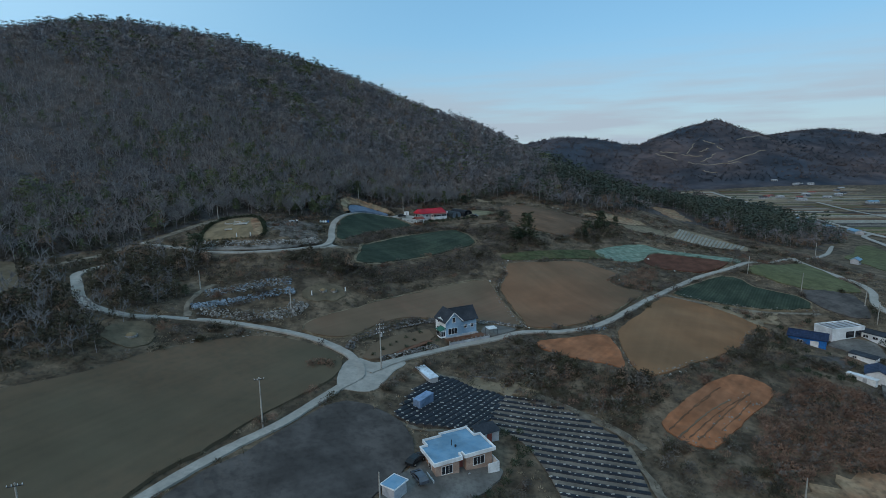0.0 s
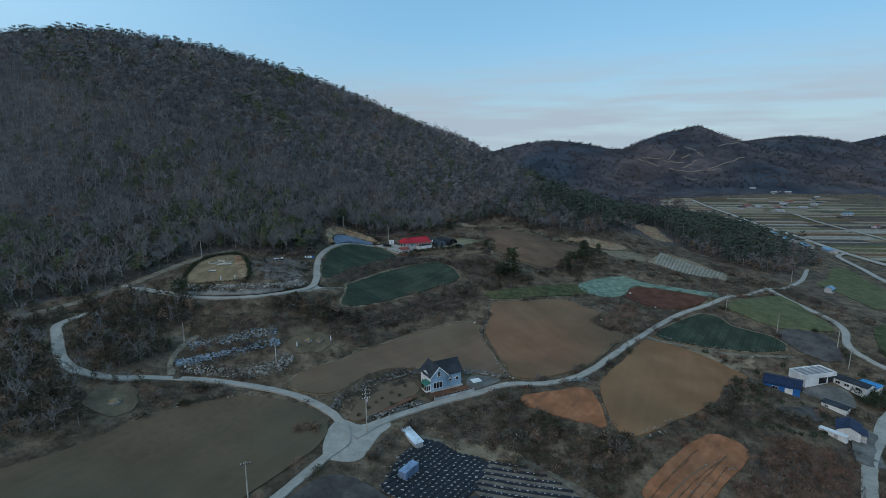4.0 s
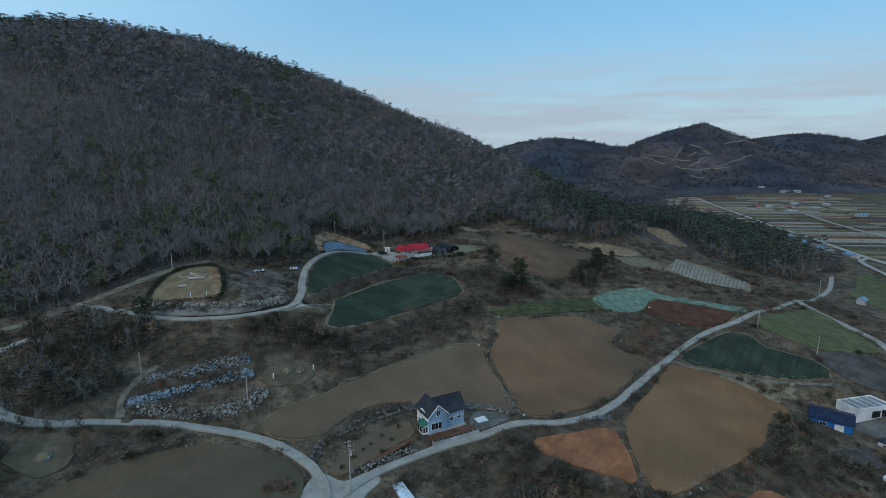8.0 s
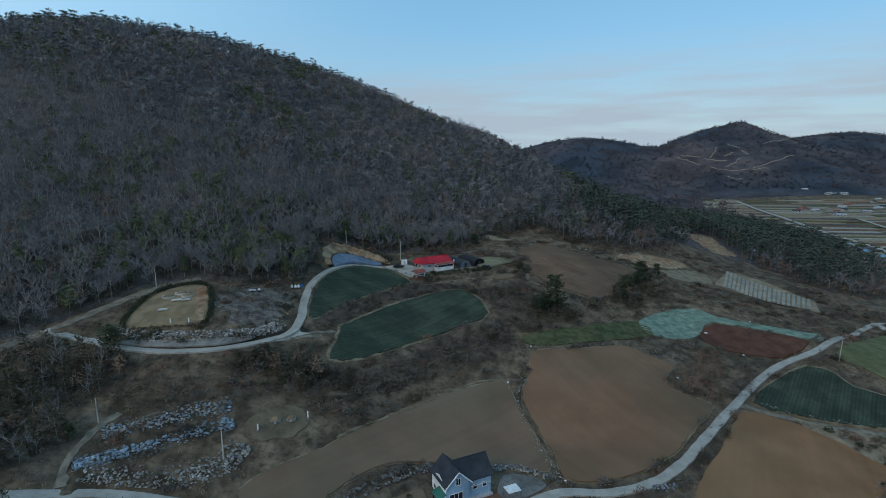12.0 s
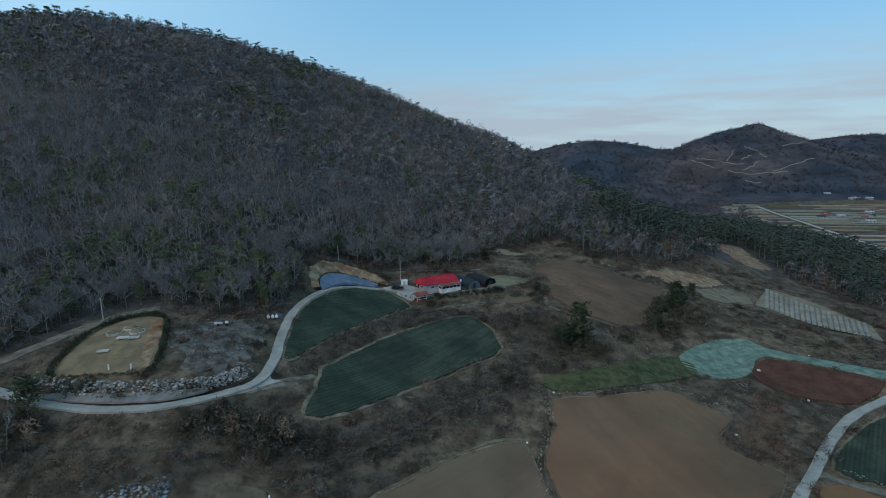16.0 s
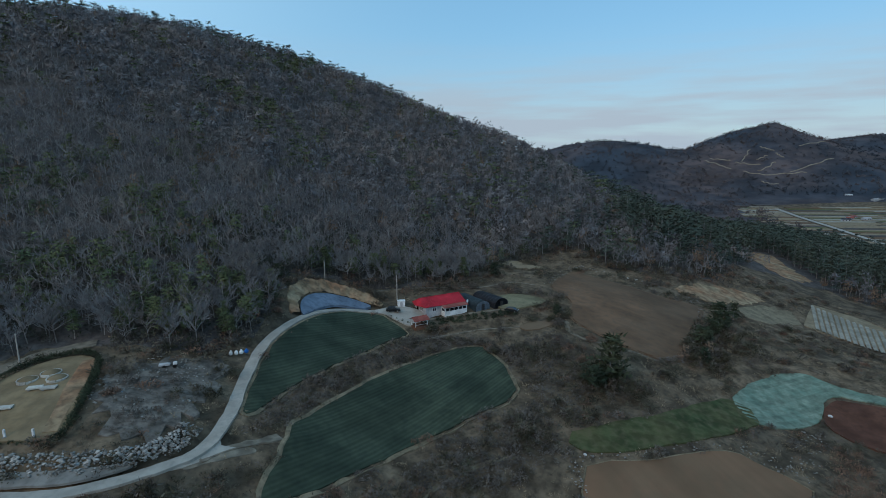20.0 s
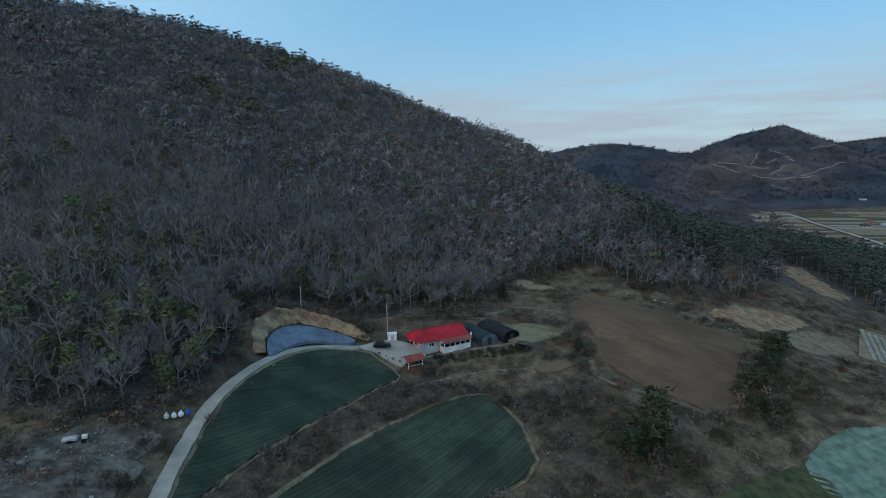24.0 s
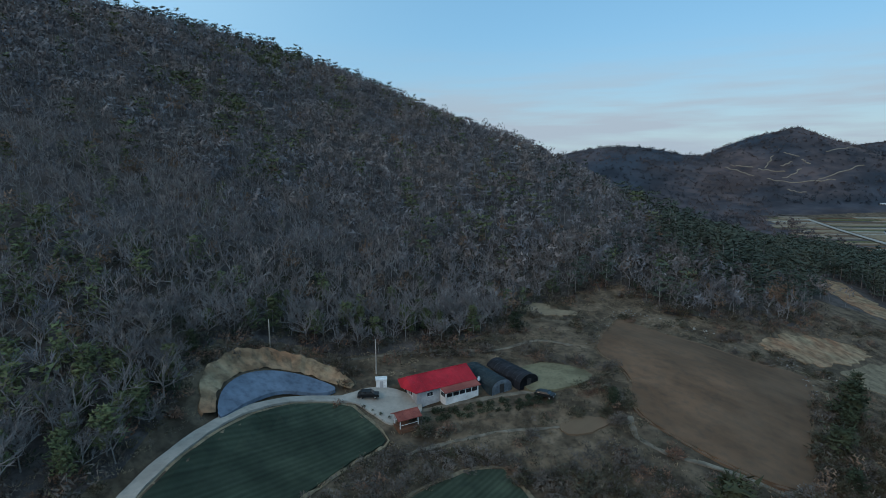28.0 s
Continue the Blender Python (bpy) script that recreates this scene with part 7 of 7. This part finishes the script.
for line, w_ in (([(50.8, 113.4), (56, 118), (60.8, 121.9), (66.9, 126.6)], 0.5), ([(52.6, 111.6), (59.6, 117.3), (65, 121.4), (71.4, 125.6)], 0.7), ([(54.2, 110.8), (60, 115.6), (65.8, 120.2), (74.6, 126.6)], 0.45), ([(56, 110.2), (63, 116.2), (69.5, 121.8), (78.6, 129.6)], 0.6), ([(60, 121.5), (66, 126.5), (71, 130.5)], 0.35), ([(63, 113.6), (70, 119.4), (76, 125)], 0.35)):
    tagged(ribbon("rut", rounded(line, False, 8), w_ * 0.6, M_DRY if w_ == 0.7 else M_RUTS, 0.25, thick=0.2, worn=0.16), "dark wheel rut across the clay", "rut", kind="structure")
# pale rows on the far terrace
PALE = np.array([(140, 333), (152, 350), (164, 366), (180, 356), (186, 322), (170, 294), (160, 318), (144, 328)], float)
tagged(draped("pale_field", PALE, M_TAN, 0.2), "pale field covered in film rows", "field", kind="structure")
pr = thing("film_rows", "pale grey film rows on a far terrace", "mulch film", 163, 330)
for k in range(19):
    f = k / 18
    a = Vector((144, 330)).lerp(Vector((168, 299)), f)
    b = Vector((162, 363)).lerp(Vector((185, 325)), f)
    o = pr.matrix_world.translation
    pts, faces = [], []
    side = Vector((b.y - a.y, a.x - b.x)).normalized() * 0.72
    for s in range(13):
        p = a.lerp(b, s / 12)
        for q in (p - side, p, p + side):
            pts.append((q.x - o.x, q.y - o.y, h(q.x, q.y) - o.z + (0.75 if (q - p).length < 0.1 else 0.45)))
    for s in range(12):
        for q in range(2):
            i = 3 * s + q
            faces.append((i, i + 1, i + 4, i + 3))
    link_mesh("film_strip", pts, faces, M_PALE, pr)

# ---- hamlet on the lower ground ----
vb = thing("long_shed", "dark navy-roofed shed with bright blue walls", "shed", 127.0, 179.0, -38)
part("wall", gable_walls(bmesh.new(), -5.5, 5.5, -4.6, 4.6, -2, 2.2, 3.4, "x"), M_BRIGHTBLUE, vb)
roof_plates(vb, -5.5, 5.5, -4.6, 4.6, 2.2, 3.5, "x", M_NAVY, 0.5, 0.15, "navy metal roof plane", 1.0)
window(vb, -2, -4.6, 0.4, 1.6, 1.0, "-y", 2)
part("door", boxed(1.0, 3.4, -4.68, -4.6, -0.8, 1.6), M_WHITE, vb, "white sliding door")
vw = thing("white_building", "white flat building with a framed open roof", "building", 141.5, 184.0, 12)
part("wall", boxed(-7, 7, -3.6, 3.6, -2, 2.7), M_WHITE, vw)
part("roof", boxed(-6.6, 6.6, -3.2, 3.2, 2.7, 2.8), M_GREYWALL, vw)
for a in ((-7, 7, -3.6, -3.2), (-7, 7, 3.2, 3.6), (-7, -6.6, -3.2, 3.2), (6.6, 7, -3.2, 3.2)):
    part("parapet", boxed(*a, 2.7, 3.15), M_WHITE, vw)
for k in range(5):
    part("roof_beam", boxed(-5.4 + k * 2.7, -5.2 + k * 2.7, -3.2, 3.2, 2.9, 3.05), M_STONE, vw)
# dark plate on the solid wall stands for the bay's shaded inside
part("opening", boxed(-1.0, 6.3, -3.66, -3.58, -0.6, 1.7), M_GLASS, vw, "dark panel standing for the shaded open bay")
part("pillar", boxed(2.4, 2.9, -3.7, -3.66, -0.6, 1.7), M_WHITE, vw)
vl = thing("white_bungalow", "long white bungalow with a dark roof", "house", 152.0, 178.0, -66)
part("wall", gable_walls(bmesh.new(), -5.8, 5.8, -2.4, 2.4, -2, 2.4, 3.2, "x"), M_WHITE, vl)
roof_plates(vl, -5.8, 5.8, -2.4, 2.4, 2.4, 3.3, "x", M_SLATE, 0.3, 0.14, "dark roof plane")
for x_ in (-3.6, -0.6, 3.0):
    window(vl, x_, -2.4, 0.8, 1.5, 0.9, "-y", 2)
vr = thing("blue_roofed_annex", "annex with a bright blue sheet roof", "shed", 157.3, 176.8, -66)
part("wall", boxed(-3, 3, -2.2, 2.2, -2, 1.9), M_WHITE, vr)
part("roof", slab(bmesh.new(), (-3.3, -2.5, 2.05), (3.3, -2.5, 2.05), (3.3, 2.5, 2.5), (-3.3, 2.5, 2.5), 0.12), mat("light_blue_sheet_roof", (0.04, 0.20, 0.42), (0.055, 0.24, 0.47), 0.4, 0.5, fine=1.5, bump=0.1), vr, "bright blue sheet roof")
vd = thing("white_outhouse", "low white outhouse with a dark roof", "shed", 136.3, 165.4, -62)
part("wall", boxed(-3.8, 3.8, -1.4, 1.4, -2, 1.5), M_WHITE, vd)
part("roof", slab(bmesh.new(), (-4.0, -1.6, 1.6), (4.0, -1.6, 1.6), (4.0, 1.6, 2.1), (-4.0, 1.6, 2.1), 0.12), M_SLATE, vd)
window(vd, -2, -1.4, 0.3, 1.1, 0.7, "-y", 2)
ve = thing("village_house", "white gabled house with a navy blue roof", "house", 126.8, 148.0, -38)
part("wall", gable_walls(bmesh.new(), -2.9, 2.9, -3.6, 3.6, -2, 2.6, 4.0, "y"), M_WHITE, ve)
roof_plates(ve, -2.9, 2.9, -3.6, 3.6, 2.6, 4.1, "y", M_NAVY, 0.4, 0.15, "navy blue roof plane", 1.2)
window(ve, -1.2, -3.6, 0.8, 1.1, 0.9, "-y", 2)
part("porch", boxed(2.9, 4.4, -2.5, 2.5, -1, 1.8), M_GREYWALL, ve)
part("porch_roof", slab(bmesh.new(), (2.95, -2.8, 2.3), (4.7, -2.8, 1.9), (4.7, 2.8, 1.9), (2.95, 2.8, 2.3), 0.1), M_NAVY, ve)
vf = thing("white_store", "small white flat-roofed store", "shed", 120.2, 145.6, -58)
part("wall", boxed(-3.6, 3.6, -0.9, 0.9, -2, 1.3), M_WHITE, vf)
part("roof", boxed(-3.75, 3.75, -1.05, 1.05, 1.3, 1.42), M_WHITE, vf)
part("door", boxed(0.5, 1.5, -0.96, -0.9, -0.6, 1.1), M_GREYWALL, vf)
part("window", boxed(-2.2, -1.0, -0.96, -0.9, 0.3, 0.9), M_GLASS, vf)
for loop in ([(132, 176), (142, 180), (149, 176), (144, 166), (138, 170)], [(127, 152), (133, 154), (138, 150), (131, 143), (124, 131), (118, 134), (126, 146)]):
    tagged(draped("farm_yard", rounded(loop, True, 3), M_YARD, 0.25), "grey concrete farm yard", "pavement", kind="structure")
for loop, m_, label in (([(102.4, 168.5), (113.5, 172), (104, 161), (96, 159.5)], M_OLIVE, "olive vegetable plot beside the sheds"), ([(94.6, 156.3), (105.7, 163.7), (108.8, 161.2), (102.6, 154.8), (95.1, 152.9)], M_TAN, "pale bare plot below the sheds"), ([(109, 156), (128, 166), (131, 160), (121, 153), (110, 151.6)], M_GREYFIELD, "grey-brown plot before the outhouse"), ([(133.8, 142.5), (141, 141.7), (134, 132), (127.5, 133)], M_DRY, "brown plot beside the lane")):
    tagged(draped("plot", uneven(loop, 0.8), m_, 0.16, 1.6), label, "field", kind="structure")
for k in range(26):
    x_, y_ = 150 + rng.uniform(-1, 14), 164 + rng.uniform(0, 11)
    s = thing("hamlet_bush", "big dark brown bush behind the farm yard", "shrub", x_, y_, group="hamlet bushes")
    ob = new("crown", EVERGREEN[k % 4])
    ob.parent = s
    ob.scale = (rng.uniform(1.6, 2.8),) * 3
for k in range(70):
    x_, y_ = rng.uniform(96, 165), rng.uniform(138, 197)
    if clear(np.array([x_]), np.array([y_]))[0]:
        s = thing("hamlet_shrub", "dark shrub among the farm sheds", "shrub", x_, y_, group="hamlet shrubs")
        ob = new("crown", EVERGREEN[k % 4])
        ob.parent = s
        ob.scale = (rng.uniform(0.8, 1.9),) * 3

# ---- poles ----
def pole(x, y, height, arms, lean=0.0, label="tall pale concrete utility pole with crossarms", rz=20):
    p = thing("utility_pole", label, "utility pole", x, y, rz, group="utility poles")
    part("shaft", tube(bmesh.new(), (0, 0, -0.8), (lean * height, 0, height), 0.19, 0.11, 10), M_POLE, p)
    for k in range(arms):
        z = height - 0.5 - 1.1 * k
        arm = part("crossarm", boxed(lean * z - 1.0, lean * z + 1.0, -0.17, -0.05, z, z + 0.12), M_STEEL, p)
        for s in (-0.9, -0.35, 0.35, 0.9):
            part("insulator", tube(bmesh.new(), (lean * z + s, -0.11, z + 0.12), (lean * z + s, -0.11, z + 0.38), 0.07, 0.05, 6), M_WHITE, arm)
    if arms > 1:
        part("transformer", tube(bmesh.new(), (lean * height + 0.35, 0, height - 3.6), (lean * height + 0.35, 0, height - 2.6), 0.26, 0.26, 10), M_GREYWALL, p)


pole(-37.8, 101.2, 10.2, 1)
pole(-17, 131.4, 12.5, 3)
pole(-59.7, 66.7, 11.0, 1)
plain_pole = "plain pale concrete pole among dry scrub"
for x_, y_, hh, ln in ((-93.3, 219, 7.0, 0), (135.3, 233, 8.0, 0.06), (147, 214, 8.0, 0.05), (-22.3, 291.3, 8.2, 0), (-63, 250.4, 7.0, -0.03), (160, 190, 8, 0.03), (166, 204, 8, 0.03), (-46, 288, 7, 0), (-47.5, 158.2, 6.5, 0), (-77, 163, 5.5, 0), (-12, 84, 6, 0), (68, 92, 6, 0), (225, 318, 8, 0)):
    pole(x_, y_, hh, 0, ln, plain_pole)

# ---- small things ----
for k, (x_, y_, m_) in enumerate(((-54.6, 234.2, M_WHITE), (-53.6, 234.9, M_WHITE), (-52.7, 235.7, M_WHITE), (-51.8, 236.6, M_BRIGHTBLUE))):
    s = thing("bulk_sack", "plump blue bulk sack at the roadside" if k == 3 else "plump white bulk sack at the roadside", "sack", x_, y_, 30 + 20 * k, group="bulk sacks")
    bm = bmesh.new()
    bmesh.ops.create_icosphere(bm, subdivisions=2, radius=0.55)
    for v in bm.verts:
        v.co = Vector((max(-0.42, min(0.42, v.co.x)), max(-0.42, min(0.42, v.co.y)), v.co.z * 0.95 + 0.45)) * (1 + 0.08 * noise.noise(v.co * 3))
    part("sack", bm, m_, s)
    part("neck", tube(bmesh.new(), (0, 0, 0.9), (0.05, 0, 1.15), 0.12, 0.2, 8), m_, s)
tl = thing("power_tiller", "small farm tiller with a trailer on stony ground", "tiller", -63.2, 223.1, 20)
part("trailer", boxed(-2.0, 0.2, -0.6, 0.6, 0.55, 0.95, bevel=0.04), M_GREYWALL, tl)
part("engine", boxed(0.8, 1.6, -0.3, 0.3, 0.5, 1.1, bevel=0.05), M_WHITE, tl)
for s in (-1, 1):
    part("handlebar", tube(bmesh.new(), (0.9, s * 0.25, 1.0), (0.0, s * 0.35, 1.2), 0.04, 0.04, 6), M_STEEL, tl)
    for x_ in (-0.9, 1.2):
        part("wheel", tube(bmesh.new(), (x_, s * 0.62, 0.35), (x_, s * 0.8, 0.35), 0.38, 0.38, 12), M_RUBBER, tl)
lg = thing("timber_beam", "long pale timber beam lying on dry grass", "beam", 9.5, 133.6, -12)
part("beam", boxed(-3.6, 3.6, -0.18, 0.18, 0.05, 0.4), M_STONE, lg)
for x_, y_, s_ in ((23.2, 136.5, 0.9), (26.6, 220.5, 0.6), (71, 212, 0.7), (98, 252, 0.9), (104, 236, 0.7), (27, 166, 0.5), (17.5, 203, 0.5), (120, 262, 0.5), (128, 322, 1.2), (87, 300, 0.6)):
    b = thing("white_bag", "white plastic bag lying in the scrub", "bag", x_, y_, rng.uniform(0, 90), group="white bags")
    bm = bmesh.new()
    bmesh.ops.create_icosphere(bm, subdivisions=2, radius=s_ * 0.6)
    for v in bm.verts:
        v.co *= 1 + 0.35 * noise.noise(v.co * 2.5)
        v.co.z = v.co.z * 0.7 + s_ * 0.3
    part("bag", bm, M_WHITE, b)
rail = thing("guard_posts", "row of short steel guard posts along the upper road", "guard rail", -60, 185.6)
inv = rail.matrix_world.inverted()
gl = ROAD_LINES["upper"][1]
for k in range(14):
    p = gl[10 + k * 2]
    q = gl[11 + k * 2]
    d = (q - p) / np.linalg.norm(q - p)
    e = p + np.array((d[1], -d[0])) * 2.1
    ob = part("post", tube(bmesh.new(), (0, 0, -0.3), (0, 0, 0.8), 0.06, 0.06, 6), M_POLE, rail)
    ob.matrix_basis = inv @ Matrix.Translation((e[0], e[1], h(*e)))
# plants along the terrace below the farmhouse
for k in range(54):
    f = k / 53
    x_, y_ = -9 + 26 * f + rng.uniform(-0.8, 0.8), 276.8 + 7 * f + (k % 2) * 2.2 + rng.uniform(-0.8, 0.8)
    s = thing("terrace_shrub", "dark shrub on the terrace below the farmhouse", "shrub", x_, y_, group="terrace shrubs")
    ob = new("crown", (EVERGREEN + HEDGE)[k % 8])
    ob.parent = s
    ob.scale = (rng.uniform(0.6, 1.25),) * 3
for k in range(6):
    x_, y_ = -24.5 + k * 1.9, 279.3 - k * 0.75
    s = thing("forecourt_shrub", "small dark shrub edging the forecourt", "shrub", x_, y_, group="forecourt shrubs")
    ob = new("crown", EVERGREEN[k % 4])
    ob.parent = s
    ob.scale = (rng.uniform(0.4, 0.7),) * 3
for w_, line in PATH_LINES[3:]:
    tagged(ribbon("garden_track", line, w_, M_DIRT, -0.14, thick=0.3, worn=0.3), "pale earth path on the terrace", "path", kind="structure")

# ---- distant plain ----
road_x = lambda y: float(np.interp(y, (390, 466, 513, 578, 655, 770, 920, 1120), (367, 377, 385, 400, 415, 443, 478, 554)))
strip_mats = [M_TAN, M_OLIVE, M_PALE, M_FURROW, M_GREYFIELD, M_TAN, M_EARTH]
yy, k = 300.0, 0
while yy < 1120:
    d = rng.uniform(5, 12) * (1 + (yy - 300) / 900)
    for side in (1, -1):
        x0 = road_x(yy + d / 2) + side * 6
        cuts = [x0 + side * v for v in ((0, rng.uniform(50, 90), rng.uniform(110, 170), rng.uniform(190, 300)) if side > 0 else (0, rng.uniform(22, 46), rng.uniform(50, 70)))]
        if side < 0 and yy < 480:
            cuts = []
        for a, b in zip(cuts, cuts[1:]):
            lo_, hi_ = sorted((a + side * 1.5, b - side * 1.5))
            drop = 0.12 * (hi_ - lo_)
            ring = [(lo_, yy), (hi_, yy - drop), (hi_, yy + d - 2 - drop), (lo_, yy + d - 2)]
            gz_ = on_sheet(np.array([q[0] for q in ring]), np.array([q[1] for q in ring]))
            if max(gz_) > -10.5:
                continue
            level = max(gz_) + 0.35
            ob = link_mesh("far_field", [(q[0], q[1], level) for q in ring] + [(q[0], q[1], level - 2) for q in ring],
                           [(0, 1, 2, 3), (0, 4, 5, 1), (1, 5, 6, 2), (2, 6, 7, 3), (3, 7, 4, 0)], strip_mats[(k * 5 + rng.randrange(3)) % 7])
            tagged(ob, "far narrow winter field strip", "field", kind="structure")
            k += 1
    yy += d
for line, w_ in (([(352, 300), (367, 390), (377, 466), (385, 513), (400, 578), (415, 655), (443, 770), (468, 880), (484, 940), (500, 1000)], 6), ([(440, 420), (464, 501), (479, 552), (489, 606), (506, 676), (535, 763)], 4), ([(310, 300), (319, 345), (326, 369), (338, 400), (354, 444), (374, 462)], 4)):
    tagged(ribbon("road", rounded(line, False, 5), w_, M_CONC, 1.0), "pale straight road across the plain", "road", kind="structure")


def far_house(x, y, rz, lx, ly, roof):
    t = thing("far_house", "small white house on the distant plain" if roof is not M_BLUEROOF else "long blue-roofed shed on the distant plain", "house", x, y, rz, group="far houses")
    part("wall", gable_walls(bmesh.new(), -lx / 2, lx / 2, -ly / 2, ly / 2, -1, 2.4, 3.6, "x"), M_GREYWALL, t)
    roof_plates(t, -lx / 2, lx / 2, -ly / 2, ly / 2, 2.4, 3.7, "x", roof, 0.4)
    for k in range(3):
        part("window", boxed(-lx / 2 + (k + 0.5) * lx / 3 - 0.6, -lx / 2 + (k + 0.5) * lx / 3 + 0.6, -ly / 2 - 0.06, -ly / 2, 0.8, 2.0), M_GLASS, t)


for k, (x_, y_) in enumerate(((703, 1056), (690, 1050), (535, 877), (539, 808), (601, 837), (538, 622), (676, 906), (650, 880), (560, 840), (585, 860), (610, 900), (640, 930), (720, 980), (750, 1010), (520, 860), (505, 845))):
    far_house(x_, y_, rng.uniform(-30, 30), rng.uniform(8, 12), 6, (M_SLATE, M_GREYWALL, M_RUST)[k % 3])
for x_, y_ in ((664, 1078), (719, 1050), (539, 856), (536, 797)):
    far_house(x_, y_, rng.uniform(-30, 30), 11, 6, M_GREYWALL)
far_house(394, 634, 75, 14, 8, M_ORANGE)
for x_, y_, rz in ((376, 600, 80), (374, 560, 80), (362, 520, 80), (358, 490, 80), (366, 470, 75), (600, 746, 5), (239, 304, 40)):
    far_house(x_, y_, rz, 16 if x_ > 300 else 6, 7 if x_ > 300 else 4, M_BLUEROOF)
# tracks cut across the face of the far peak, and its woods
HILL_TRACKS = [rounded(p, False, 8) for p in ([(516, 1314), (530, 1279), (541, 1250)], [(528, 1316), (541, 1299), (554, 1282)], [(560, 1269), (576, 1255), (595, 1242)], [(559, 1230), (585, 1204), (626, 1191), (656, 1188)], [(625, 1303), (632, 1292), (639, 1277)], [(598, 1261), (609, 1264), (620, 1266)], [(639, 1266), (642, 1257), (644, 1248)], [(694, 1282), (727, 1299), (767, 1317)], [(630, 1194), (679, 1211), (732, 1233)], [(569, 1179), (578, 1168), (590, 1161)], [(583, 1222), (602, 1228), (623, 1239)], [(570, 1266), (585, 1282), (603, 1303)])]
for line in HILL_TRACKS:
    t_ = np.gradient(line, axis=0)
    t_ /= np.linalg.norm(t_, axis=1)[:, None]
    verts, faces = [], []
    for s in (-0.9, 0.9):
        e = line + np.stack([np.sin(np.arange(len(line)) * 1.3) * 1.6, np.cos(np.arange(len(line)) * 0.9) * 1.6], 1) + np.stack([-t_[:, 1], t_[:, 0]], 1) * s
        lz = on_sheet(e[:, 0], e[:, 1])
        verts.append(np.stack([e[:, 0], e[:, 1], lz], 1))
    n_ = len(line)
    top = np.vstack(verts) + (0, 0, 0.9)
    pts = np.vstack([top, top - (0, 0, 6)])
    for k in range(n_ - 1):
        faces += [(k, k + n_, k + n_ + 1, k + 1), (k, k + 1, k + 1 + 2 * n_, k + 2 * n_), (k + n_, k + 3 * n_, k + 3 * n_ + 1, k + n_ + 1)]
    tagged(link_mesh("hill_track", [tuple(v) for v in pts], faces, M_FURROW), "pale cut track on the distant hill", "track", kind="structure")
fx, fy = np.random.RandomState(5).uniform(-200, 1800, 12500), np.random.RandomState(6).uniform(610, 1520, 12500)
fz = land(fx, fy)
crest = (fz > 0) | ((fx < np.interp(fy, (600, 690, 1120), (370, 385, 510))) & (fx > 120))
for line in HILL_TRACKS:
    crest &= off_line(fx, fy, line)[0] > 10
fx, fy, fz = fx[crest], fy[crest], fz[crest]
fz = on_sheet(fx, fy)
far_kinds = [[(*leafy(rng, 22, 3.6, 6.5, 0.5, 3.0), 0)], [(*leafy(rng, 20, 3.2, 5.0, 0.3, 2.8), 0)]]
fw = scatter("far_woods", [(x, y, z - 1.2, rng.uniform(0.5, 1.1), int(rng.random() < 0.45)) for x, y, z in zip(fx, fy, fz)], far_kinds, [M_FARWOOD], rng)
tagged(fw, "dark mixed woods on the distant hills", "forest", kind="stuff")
